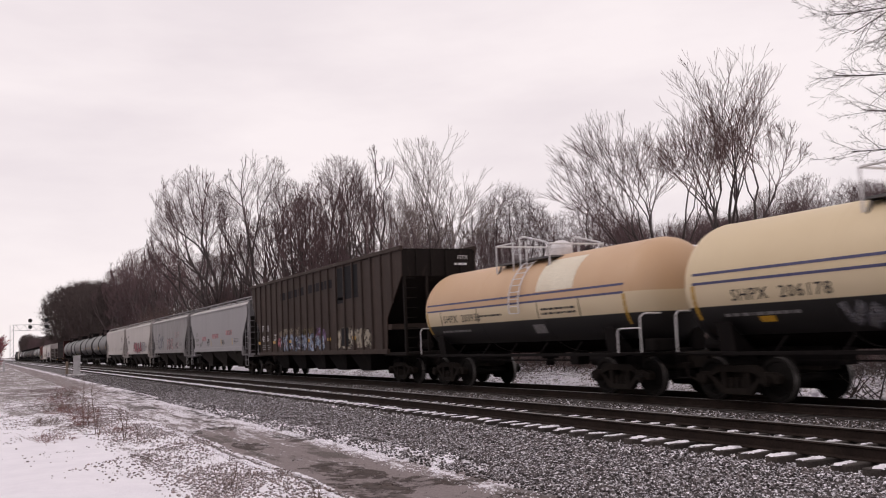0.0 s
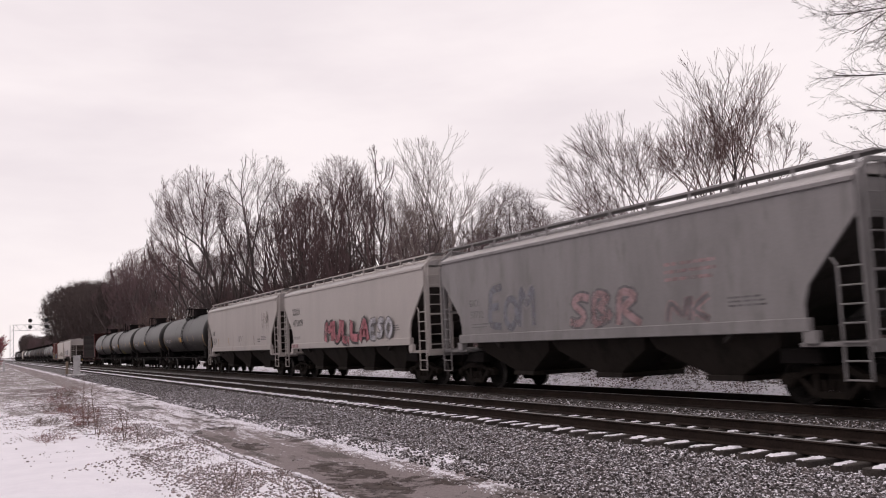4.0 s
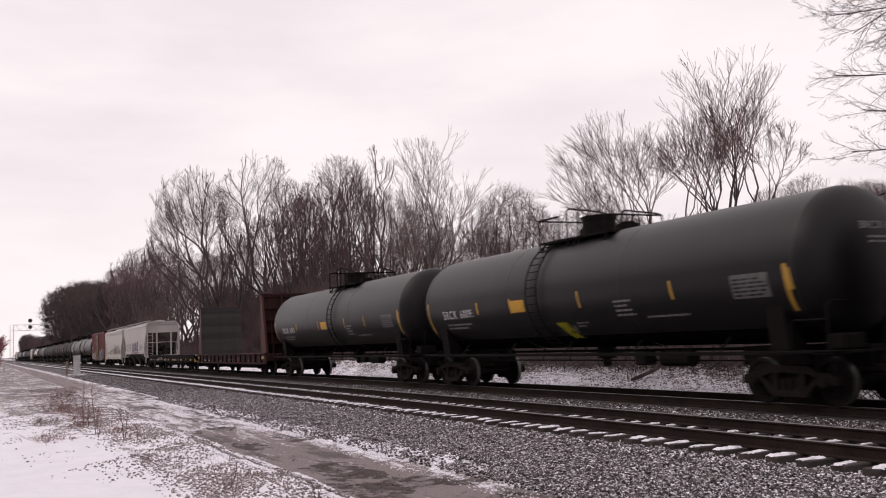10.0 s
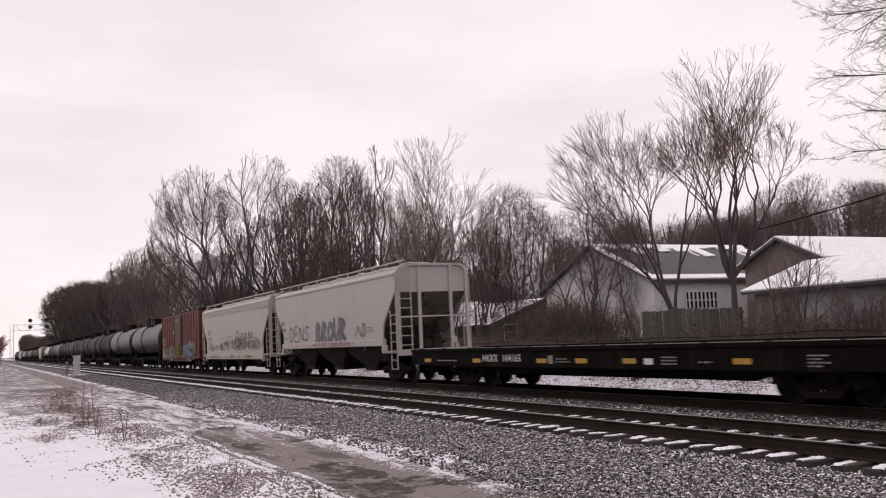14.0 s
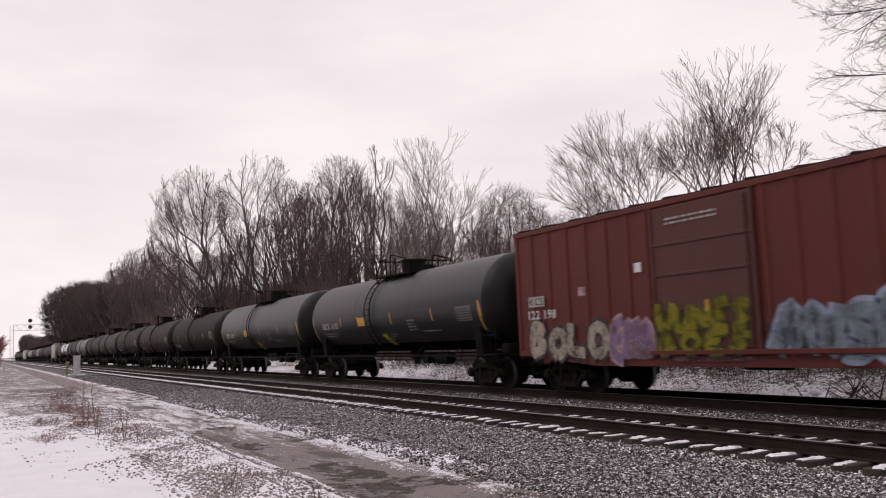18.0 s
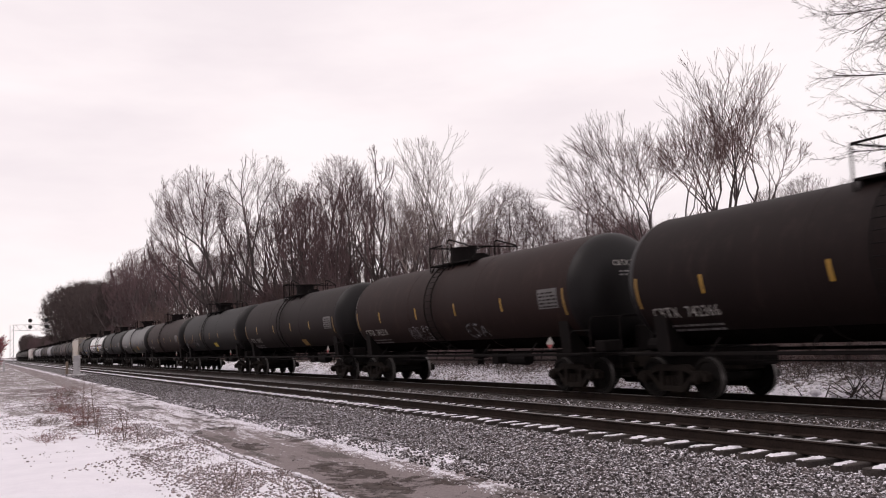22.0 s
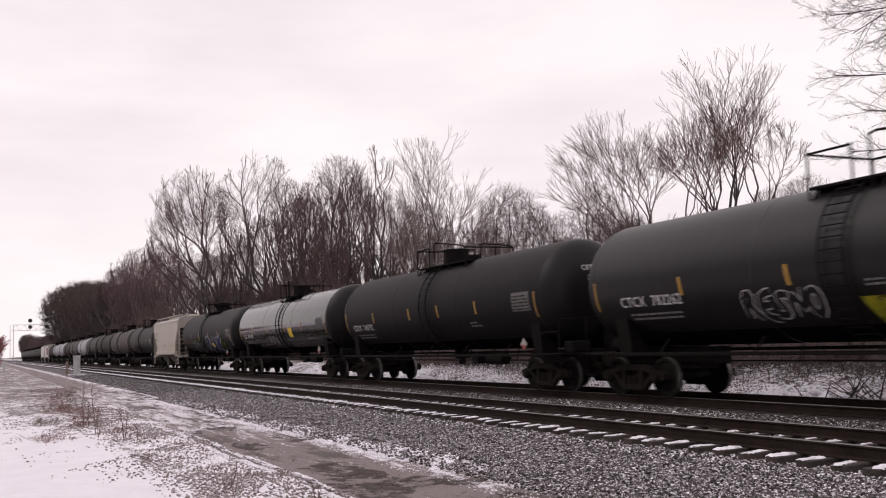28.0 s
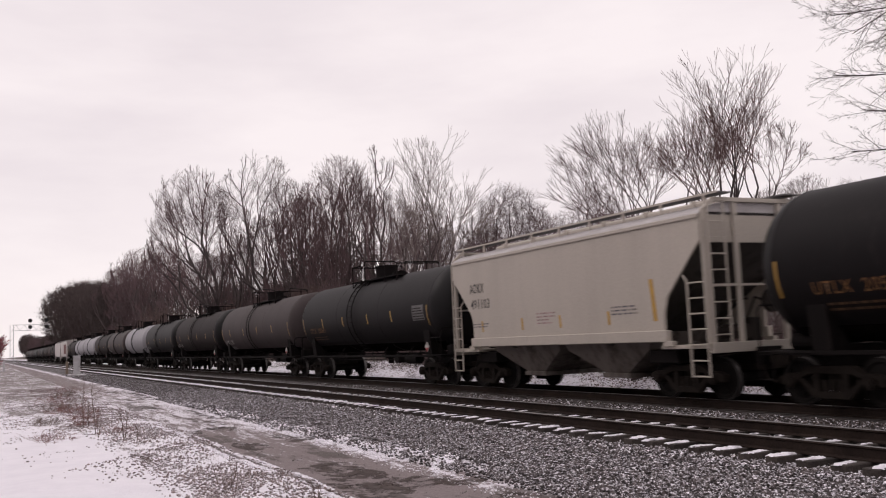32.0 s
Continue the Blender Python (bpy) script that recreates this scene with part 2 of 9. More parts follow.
def ground_material():
    """Snow over dead grass on the verge, wet gravel on the service road, grey ballast under the tracks, by the place across the line."""
    m = bpy.data.materials.new("snowy_trackside_ground")
    m.use_nodes = True
    n, l = m.node_tree.nodes, m.node_tree.links
    b = n["Principled BSDF"]
    geo = n.new("ShaderNodeNewGeometry")
    sep = n.new("ShaderNodeSeparateXYZ")
    l.new(geo.outputs["Position"], sep.inputs[0])

    def noise_at(scale, detail=6, rough=0.65, stretch=None):
        t = n.new("ShaderNodeTexNoise")
        t.inputs["Scale"].default_value, t.inputs["Detail"].default_value, t.inputs["Roughness"].default_value = scale, detail, rough
        if stretch:
            mp = n.new("ShaderNodeMapping")
            mp.inputs["Scale"].default_value = stretch
            l.new(geo.outputs["Position"], mp.inputs["Vector"])
            l.new(mp.outputs["Vector"], t.inputs["Vector"])
        else:
            l.new(geo.outputs["Position"], t.inputs["Vector"])
        return t.outputs["Fac"]

    def ramp(src, a, z, lo=0.0, hi=1.0):
        r = n.new("ShaderNodeMapRange")
        r.inputs[1].default_value, r.inputs[2].default_value, r.inputs[3].default_value, r.inputs[4].default_value = a, z, lo, hi
        l.new(src, r.inputs[0])
        return r.outputs[0]

    def math_node(op, a, c):
        k = n.new("ShaderNodeMath")
        k.operation = op
        for s, v in zip(k.inputs, (a, c)):
            if isinstance(v, (int, float)):
                s.default_value = v
            else:
                l.new(v, s)
        return k.outputs[0]

    def mixc(f, a, c):
        k = n.new("ShaderNodeMix")
        k.data_type = "RGBA"
        l.new(f, k.inputs[0])
        for s, v in ((k.inputs[6], a), (k.inputs[7], c)):
            if isinstance(v, tuple):
                s.default_value = (*v, 1)
            else:
                l.new(v, s)
        return k.outputs[2]

    y = sep.outputs["Y"]
    big, mid, fine = noise_at(0.35), noise_at(1.8), noise_at(14, 4)
    speck = noise_at(45, 3, 0.7)
    wob = math_node("SUBTRACT", mid, 0.5)
    edge = math_node("ADD", y, math_node("MULTIPLY", wob, 1.3))
    # the verge gives way to the road along a lip that swings outwards with distance
    x = sep.outputs["X"]
    swing = math_node("ADD", ramp(x, -34, -22, 0.45, 0.0), ramp(x, -75, -36, -0.6, 0.0))
    lip = math_node("ADD", math_node("ADD", y, swing), math_node("MULTIPLY", wob, 0.8))
    # earth with dead grass, and snow over it
    grass = mixc(ramp(fine, 0.35, 0.65), (0.12, 0.098, 0.094), (0.27, 0.232, 0.226))
    lumps = noise_at(4.2, 6, 0.72, (0.7, 1.3, 1))
    clods = noise_at(8.5, 5, 0.7, (0.8, 1.2, 1))
    bare = math_node("ADD", math_node("ADD", math_node("MULTIPLY", clods, 0.55), math_node("MULTIPLY", mid, 0.30)), math_node("MULTIPLY", lumps, 0.35))
    bare = math_node("ADD", bare, math_node("MULTIPLY", math_node("SUBTRACT", noise_at(0.5, 5, 0.6, (0.35, 1.2, 1)), 0.5), 0.35))
    thin = ramp(math_node("ADD", y, ramp(x, -40, -19, 2.4, 0.0)), 1.5, 2.6, 0.72, 0.50)
    far_thin = ramp(x, -60, -18, -0.10, 0.02)
    thr = math_node("ADD", math_node("ADD", thin, 0.16), far_thin)
    lip = math_node("ADD", lip, math_node("MULTIPLY", math_node("SUBTRACT", clods, 0.5), 1.1))
    cover = ramp(math_node("SUBTRACT", thr, bare), -0.02, 0.04)
    snow_c = mixc(ramp(mid, 0.3, 0.7), (0.80, 0.775, 0.835), (0.88, 0.855, 0.91))
    verge = mixc(cover, grass, snow_c)
    # service road: damp grey-brown gravel, thin snow in streaks, darker wet hollows
    wet = ramp(noise_at(0.75, 4, 0.55, (0.5, 1.7, 1)), 0.56, 0.60)
    gravel = mixc(ramp(fine, 0.3, 0.7), (0.165, 0.132, 0.132), (0.235, 0.194, 0.196))
    gravel = mixc(ramp(speck, 0.5, 0.8), gravel, (0.28, 0.245, 0.247))
    gravel = mixc(wet, gravel, (0.085, 0.064, 0.06))
    rut_y = math_node("ABSOLUTE", math_node("SUBTRACT", math_node("ADD", y, math_node("MULTIPLY", wob, 0.25)), 4.17), 0.0)
    streaks = math_node("ADD", math_node("MULTIPLY", noise_at(1.5, 8, 0.75, (0.3, 1.6, 1)), 0.62), math_node("ADD", math_node("MULTIPLY", clods, 0.40), math_node("MULTIPLY", fine, 0.14)))
    toe = math_node("ADD", ramp(math_node("ABSOLUTE", math_node("SUBTRACT", edge, ramp(x, -30, -18, 7.25, 7.1)), 0.0), 0.25, 0.7, 0.13, 0.0), math_node("ADD", ramp(x, -30, -14, 0.045, -0.035), ramp(x, -75, -42, -0.07, 0.0)))
    near_lip = math_node("ADD", ramp(y, 4.25, 4.75, 0.10, 0.0), math_node("ADD", ramp(x, -26, -17, -0.012, -0.055), ramp(x, -70, -50, -0.03, 0.0)))
    snow_r = ramp(math_node("ADD", math_node("ADD", streaks, near_lip), toe), 0.578, 0.622)
    snow_r = math_node("MULTIPLY", snow_r, math_node("SUBTRACT", 1.0, math_node("MULTIPLY", wet, 0.85)))
    road_c = mixc(snow_r, gravel, (0.70, 0.67, 0.72))
    rut = math_node("MULTIPLY", ramp(rut_y, 0.06, 0.11, 0.95, 0.0), math_node("MULTIPLY", ramp(x, -24, -20), ramp(clods, 0.34, 0.46)))
    # ballast bed
    bal = mixc(ramp(fine, 0.3, 0.7), (0.045, 0.039, 0.039), (0.092, 0.079, 0.08))
    bal = mixc(ramp(speck, 0.6, 0.68), bal, (0.55, 0.53, 0.54))
    oily = mixc(ramp(fine, 0.3, 0.7), (0.03, 0.026, 0.025), (0.07, 0.06, 0.056))
    bal = mixc(ramp(math_node("ABSOLUTE", math_node("SUBTRACT", y, FAR_Y), 0.0), 0.95, 1.35), oily, bal)
    # far bank: snow with brush litter
    bank_cover = ramp(math_node("SUBTRACT", math_node("ADD", ramp(y, 18.8, 19.8, 0.67, 0.60), ramp(y, 20.4, 22.0, 0.0, -0.12)), bare), -0.03, 0.035)
    bank = mixc(bank_cover, mixc(ramp(fine, 0.35, 0.65), (0.05, 0.036, 0.03), (0.13, 0.10, 0.085)), snow_c)
    col = mixc(ramp(lip, 4.18, 4.36), verge, road_c)
    col = mixc(rut, col, (0.075, 0.056, 0.052))
    col = mixc(math_node("MULTIPLY", ramp(edge, 7.1, 7.7), ramp(math_node("ADD", lumps, ramp(y, 7.0, 7.7, -0.15, 0.25)), 0.42, 0.55)), col, bal)
    col = mixc(ramp(edge, 17.0, 17.3), col, bank)
    l.new(col, b.inputs["Base Color"])
    on_road = math_node("MULTIPLY", ramp(lip, 4.18, 4.36), ramp(edge, 6.9, 7.2, 1, 0))
    l.new(math_node("SUBTRACT", 0.85, math_node("MULTIPLY", math_node("MULTIPLY", wet, on_road), 0.15)), b.inputs["Roughness"])
    bp = n.new("ShaderNodeBump")
    bp.inputs["Strength"].default_value, bp.inputs["Distance"].default_value = 0.6, 0.05
    l.new(math_node("ADD", fine, math_node("MULTIPLY", speck, 0.4)), bp.inputs["Height"])
    l.new(bp.outputs["Normal"], b.inputs["Normal"])
    return m


ground = tagged(new("ground", ground_mesh()), "snow-dusted trackside ground with dead grass and a damp gravel service road", "ground", kind="structure")


# ---------- tracks ----------
def bend(x):
    """Sideways shift of the line where it curves off in the distance."""
    return 0.0 if x > -540 else (x + 540) ** 2 / 4200.0


def rail_mesh(yc):
    prof = [(-0.075, -0.185), (-0.075, -0.172), (-0.012, -0.150), (-0.012, -0.045), (-0.036, -0.030), (-0.036, -0.006), (-0.028, 0.0),
            (0.028, 0.0), (0.036, -0.006), (0.036, -0.030), (0.012, -0.045), (0.012, -0.150), (0.075, -0.172), (0.075, -0.185)]
    xs = [60, 0, -20, -60, -120, -240, -380, -540] + [-540 - 20 * k for k in range(1, 24)]
    verts, faces, mi = [], [], []
    k = len(prof)
    for x in xs:
        for p in prof:
            verts.append((x, yc + bend(x) + p[0], p[1]))
    for s in range(len(xs) - 1):
        for i in range(k):
            j = (i + 1) % k
            faces.append((s * k + i, s * k + j, (s + 1) * k + j, (s + 1) * k + i))
            mi.append(1 if i in (5, 6, 7) else 0)
    return mesh_of("rail", verts, faces, [M_RAILSIDE, M_RAILTOP], mat_index=mi)


def tie_variant(seed):
    rnd = random.Random(seed)
    bm = bmesh.new()
    w = 0.115 + rnd.uniform(-0.008, 0.008)
    box(bm, -w, w, -1.30 + rnd.uniform(-0.04, 0.04), 1.30 + rnd.uniform(-0.04, 0.04), -0.36, -0.186, 0.012)
    me = bpy.data.meshes.new("tie")
    bm.to_mesh(me)
    bm.free()
    me.materials.append(M_TIE)
    return me


def lumpy(rnd, x0, x1, y0, y1, z, h, nx=5, ny=9, edge=0.03):
    """A little drift of snow: a lumpy sheet that thins out to nothing at a ragged rim."""
    vs, fs = [], []
    for i in range(nx):
        for j in range(ny):
            u, v = i / (nx - 1), j / (ny - 1)
            rim = min(1.0, 4.2 * min(u, 1 - u) + 0.02) * min(1.0, 9 * min(v, 1 - v) + 0.02)
            jx, jy = rnd.uniform(-edge, edge), rnd.uniform(-edge, edge)
            zz = z + (h * (0.6 + 0.6 * rnd.random()) * rim if rim > 0.1 else -0.004)
            vs.append((x0 + u * (x1 - x0) + jx, y0 + v * (y1 - y0) + jy, zz))
    for i in range(nx - 1):
        for j in range(ny - 1):
            a = i * ny + j
            fs.append((a, a + ny, a + ny + 1, a + 1))
    return vs, fs


def snow_cap(seed):
    """Snow lying on a tie: drifts that cross its near end askew, and remains between the rails and on the far end."""
    rnd = random.Random(seed)
    vs, fs = [], []

    def drift(cx, cy, wide, deep, turn, h):
        a, f = lumpy(rnd, -wide / 2, wide / 2, -deep / 2, deep / 2, -0.188, h, 5, 9, 0.03)
        o = len(vs)
        c, d = math.cos(turn), math.sin(turn)
        vs.extend([(cx + p[0] * c - p[1] * d, cy + p[0] * d + p[1] * c, p[2]) for p in a])
        fs.extend([tuple(i + o for i in q) for q in f])

    if rnd.random() < 0.93:
        drift(rnd.uniform(-0.05, 0.02), rnd.uniform(-1.12, -1.04), rnd.uniform(0.09, 0.15), rnd.uniform(0.32, 0.44), rnd.uniform(-0.4, 0.3), rnd.uniform(0.014, 0.03))
        if rnd.random() < 0.6:
            drift(rnd.uniform(-0.04, 0.05), rnd.uniform(-1.26, -1.15), rnd.uniform(0.05, 0.1), rnd.uniform(0.10, 0.2), rnd.uniform(-0.9, 0.9), 0.012)
    if rnd.random() < 0.5:
        drift(rnd.uniform(-0.05, 0.05), rnd.uniform(-0.5, -0.2), rnd.uniform(0.05, 0.1), rnd.uniform(0.15, 0.4), rnd.uniform(-0.15, 0.15), 0.012)
    if rnd.random() < 0.93:
        drift(rnd.uniform(-0.05, 0.03), rnd.uniform(0.5, 0.58), rnd.uniform(0.08, 0.15), rnd.uniform(0.14, 0.24), rnd.uniform(-0.2, 0.2), rnd.uniform(0.014, 0.022))
    if rnd.random() < 0.5:
        drift(0, 1.1, 0.1, 0.28, 0, 0.012)
    if not vs:
        drift(0, -1.05, 0.12, 0.35, 0, 0.015)
    return mesh_of("snow_cap", vs, fs, [M_SNOW], smooth=True)


def build_track(name, yc, label, snowy):
    track = tagged(new(name), label, "railway track", kind="structure")
    for side in (-1, 1):
        part("rail", rail_mesh(yc + side * 0.755), None, track, "steel rail with a polished head")
    ties = [tie_variant(k) for k in range(6)]
    caps = [snow_cap(30 + k) for k in range(16)]
    rnd = random.Random(int(yc * 10))
    vs, fs = [], []
    count = 290 if snowy else 110
    for k in range(count):
        x = -4.0 - 0.52 * k + rnd.uniform(-0.03, 0.03)
        t = part("tie", ties[rnd.randrange(6)], None, track)
        t.matrix_basis = pose(x, yc, 0, 0, 0, rnd.uniform(-1.5, 1.5))
        if snowy:
            c = part("snow_cap", caps[rnd.randrange(16)], None, t, "thin drift of snow")
            c.matrix_basis = pose(0, 0, 0)
    x = -4.0 - 0.52 * count
    while x > -420:
        yy = yc + bend(x)
        for z0, z1, w, ya, yb, store in ((-0.36, -0.188, 0.115, -1.3, 1.3, 0),):
            o = len(vs)
            for dx in (-w, w):
                for dy in (ya, yb):
                    vs.extend([(x + dx, yy + dy, z0), (x + dx, yy + dy, z1)])
            fs += [(o, o + 1, o + 3, o + 2), (o + 4, o + 6, o + 7, o + 5), (o, o + 4, o + 5, o + 1), (o + 2, o + 3, o + 7, o + 6), (o + 1, o + 5, o + 7, o + 3)]
        x -= 0.52
    tagged(part("far_ties", mesh_of("far_ties", vs, fs, [M_TIE]), None, track, "row of wooden ties"), kind="stuff")
    return track


track_near = build_track("track_near", NEAR_Y, "railway track on wooden ties with snow between its rails", True)
track_far = build_track("track_far", FAR_Y, "railway track with bare oily ties under the freight train", False)


# far snow on the ties of the near track, as long ragged strips
def far_snow():
    rnd = random.Random(5)
    vs, fs = [], []
    x = -154.0
    while x > -420:
        yy = NEAR_Y + bend(x)
        for y0, y1 in ((-1.29, -0.9), (0.3, 0.66)):
            if rnd.random() < 0.9:
                a, f = lumpy(rnd, x - 0.14, x + 0.14, yy + y0, yy + y1, -0.186, 0.035, 4, 4, 0.02)
                o = len(vs)
                vs += a
                fs += [tuple(i + o for i in q) for q in f]
        x -= 0.52
    return mesh_of("snow_on_ties", vs, fs, [M_SNOW], smooth=True)


tagged(part("snow_on_ties", far_snow(), None, track_near, "thin snow on the far ties"), kind="stuff")


def stones(name, areas, seed, material, sizes=(0.022, 0.05), flat=1.0, keep=None):
    """Loose stones, each a small crooked lump. areas: (x0, x1, y0, y1, how many)."""
    rng = np.random.default_rng(seed)
    base = np.array([(1, 0, 0), (-1, 0, 0), (0, 1, 0), (0, -1, 0), (0, 0, 1), (0, 0, -1), (.6, .6, .55), (-.6, .6, .55), (-.6, -.6, .55), (.6, -.6, .55)], float)
    tri = np.array([(6, 4, 9), (6, 7, 4), (7, 8, 4), (8, 9, 4), (0, 6, 9), (2, 7, 6), (1, 8, 7), (3, 9, 8), (0, 2, 6), (2, 1, 7), (1, 3, 8), (3, 0, 9),
                    (0, 5, 2), (2, 5, 1), (1, 5, 3), (3, 5, 0)])
    vs, fs, o = [], [], 0
    for x0, x1, y0, y1, count in areas:
        u = rng.random(count)
        x = x1 + (x0 - x1) * u ** 1.6
        y = rng.uniform(y0, y1, count)
        if keep:
            ok = rng.random(count) < keep(x, y)
            x, y = x[ok], y[ok]
            count = len(x)
        s = rng.uniform(sizes[0], sizes[1], count)[:, None, None] * rng.uniform(0.6, 1.3, (count, 1, 3)) * np.array((1, 1, flat))
        v = base[None] * rng.uniform(0.7, 1.25, (count, 10, 1)) * s
        a = rng.uniform(0, 6.28, count)
        c, d = np.cos(a)[:, None], np.sin(a)[:, None]
        tilt = rng.uniform(-0.6, 0.6, (count, 1))
        vy, vz = v[:, :, 1] * np.cos(tilt) - v[:, :, 2] * np.sin(tilt), v[:, :, 1] * np.sin(tilt) + v[:, :, 2] * np.cos(tilt)
        vx = v[:, :, 0] * c - vy * d
        vy = v[:, :, 0] * d + vy * c
        z = ground_z(x, y)
        w = np.stack([vx + x[:, None], vy + y[:, None], vz + z[:, None] + s[:, :, 2] * 0.35], -1)
        vs.append(w.reshape(-1, 3))
        fs.append((tri[None] + o + 10 * np.arange(count)[:, None, None]).reshape(-1, 3))
        o += 10 * count
    return mesh_of(name, np.concatenate(vs).tolist(), np.concatenate(fs).tolist(), [material])

# ---------- bare trees ----------
def tube(store, pts, r0, r1, k):
    """A tapered tube along points, added to (vertices, faces)."""
    vs, fs = store
    n = len(pts)
    prev = None
    for i, p in enumerate(pts):
        d = (pts[min(i + 1, n - 1)] - pts[max(i - 1, 0)]).normalized()
        a = d.orthogonal().normalized() if prev is None else (prev - d * prev.dot(d)).normalized()
        prev = a
        b = d.cross(a)
        r = r0 + (r1 - r0) * i / (n - 1)
        for j in range(k):
            t = 2 * math.pi * j / k
            vs.append(p + a * (r * math.cos(t)) + b * (r * math.sin(t)))
    o = len(vs) - n * k
    for i in range(n - 1):
        for j in range(k):
            q = (j + 1) % k
            fs.append((o + i * k + j, o + i * k + q, o + (i + 1) * k + q, o + (i + 1) * k + j))


def grow(rnd, stores, p, d, length, radius, level, spec):
    segs = 5 if level == 0 else (4 if level == 1 else 3)
    pts = [p]
    for i in range(segs):
        wander = Vector((rnd.gauss(0, 1), rnd.gauss(0, 1), rnd.gauss(0, 0.6))) * spec["wander"] * (0.5 if level == 0 else 1)
        d = (d + wander + Vector((0, 0, spec["lift"] * (0.4 if level == 0 else 1)))).normalized()
        pts.append(pts[-1] + d * (length / segs))
    tip = max(radius * (0.45 if level < 2 else 0.35), spec["twig"] * 0.6)
    tube(stores[0 if level < spec["trunk_levels"] else 1], pts, radius, tip, (8, 5, 4, 3, 3)[level])
    if level >= spec["levels"]:
        return
    kids = spec["kids"][level]
    for c in range(kids):
        t = spec["from"][level] + (1 - spec["from"][level]) * ((c + rnd.random()) / kids)
        f = t * segs
        i = min(int(f), segs - 1)
        q = pts[i].lerp(pts[i + 1], f - i)
        along = (pts[i + 1] - pts[i]).normalized()
        side = along.orthogonal().normalized()
        side.rotate(Matrix.Rotation(rnd.uniform(0, 6.283), 3, along))
        ang = rnd.uniform(*spec["angle"])
        size = 1.15 - 0.5 * t
        nd = along * math.cos(ang) + side * math.sin(ang)
        grow(rnd, stores, q, nd, length * rnd.uniform(*spec["ratio"]) * size, max(radius * (1 - 0.55 * t) * spec["thin"], spec["twig"]), level + 1, spec)


def tree_thing(name, seed, label, height, stems, spec, twig_mat=None, lean=0.12, bark=None):
    rnd = random.Random(seed)
    stores = (([], []), ([], []))
    for s in range(stems):
        a = 6.283 * s / max(stems, 1) + rnd.random()
        d = Vector((math.cos(a) * lean * (stems > 1) + rnd.gauss(0, 0.04), math.sin(a) * lean * (stems > 1) + rnd.gauss(0, 0.04), 1)).normalized()
        base = Vector((math.cos(a), math.sin(a), 0)) * (0.18 * (stems > 1)) + Vector((0, 0, -0.3))
        grow(rnd, stores, base, d, height * spec["bole"], spec["girth"] * (0.8 if stems > 1 else 1), 0, spec)
    tree = tagged(new(name), label, "tree")
    part("trunk", mesh_of("trunk", *stores[0], [bark or M_BARK], smooth=True), None, tree)
    part("crown", mesh_of("crown", *stores[1], [twig_mat or M_TWIG]), None, tree, "leafless crown of fine twigs")
    return tree


FORK = dict(wander=0.11, lift=0.09, twig=0.009, levels=4, trunk_levels=2, kids=(11, 7, 4, 3), angle=(0.4, 0.8), ratio=(0.38, 0.56), thin=0.6, bole=0.8, girth=0.15)
FORK["from"] = (0.16, 0.2, 0.2, 0.1)
SLIM = dict(FORK, kids=(6, 5, 4), levels=3, girth=0.07, twig=0.007)
SLIM["from"] = (0.25, 0.25, 0.2)


def crown_points(rng, blobs, count):
    """Buds spread through a crown made of lobes (across, height, half width, half height), thicker towards the outside."""
    size = np.array([b[2] ** 2 * b[3] for b in blobs])
    pts = []
    for b, n in zip(blobs, (count * size / size.sum()).astype(int)):
        v = rng.normal(0, 1, (n, 3))
        v /= np.linalg.norm(v, axis=1)[:, None]
        v *= (rng.random(n) ** 0.42 * rng.uniform(0.86, 1.06, n))[:, None]
        pts.append(v * np.array((b[2], b[2] * 0.95, b[3])) + np.array((b[0], 0, b[1])))
    return np.concatenate(pts)


def reach(rng, buds, forks, step, sight, near, lift, wander):
    """Branches that grow step by step towards the buds they see, from stems that end at the forks; returns places and parents."""
    nodes, par, heading = [np.array((0, 0, -0.3))], [-1], [np.array((0, 0, 1.0))]
    for fork in forks:
        way = np.array(fork) / np.linalg.norm(fork)
        count = max(3, int(np.linalg.norm(fork) / step))
        for k in range(1, count + 1):
            par.append(len(nodes) - 1 if k > 1 else 0)
            nodes.append(np.array(fork) * k / count + rng.normal(0, 0.08, 3) * step * (1, 1, 0))
            heading.append(way)
    n0 = len(nodes) - 1
    shoots = np.zeros(20000, int)
    d2 = np.full(len(buds), 1e9)
    best = np.zeros(len(buds), int)
    alive = np.ones(len(buds), bool)

    def see(lo):
        for i in range(lo, len(nodes)):
            d = ((buds - nodes[i]) ** 2).sum(1)
            closer = d < d2
            d2[closer], best[closer] = d[closer], i
    see(2)
    for _ in range(160):
        alive &= (d2 > near * near) & (shoots[best] < 3)
        pull = alive & (d2 < sight * sight)
        if not pull.any():
            if not alive.any() or len(nodes) > n0 + 40:
                break
            pull = alive
        lo = len(nodes)
        idx = best[pull]
        way = buds[pull] - np.array(nodes)[idx]
        way /= np.linalg.norm(way, axis=1)[:, None] + 1e-6
        for i in np.unique(idx):
            v = way[idx == i].sum(0)
            v = v / (np.linalg.norm(v) + 1e-6) + 0.4 * heading[i] + rng.normal(0, wander, 3) + np.array((0, 0, lift))
            v /= np.linalg.norm(v) + 1e-6
            nodes.append(nodes[i] + v * step)
            shoots[i] += 1
            par.append(int(i))
            heading.append(v)
        see(lo)
        if len(nodes) > 5200:
            break
    return nodes, par


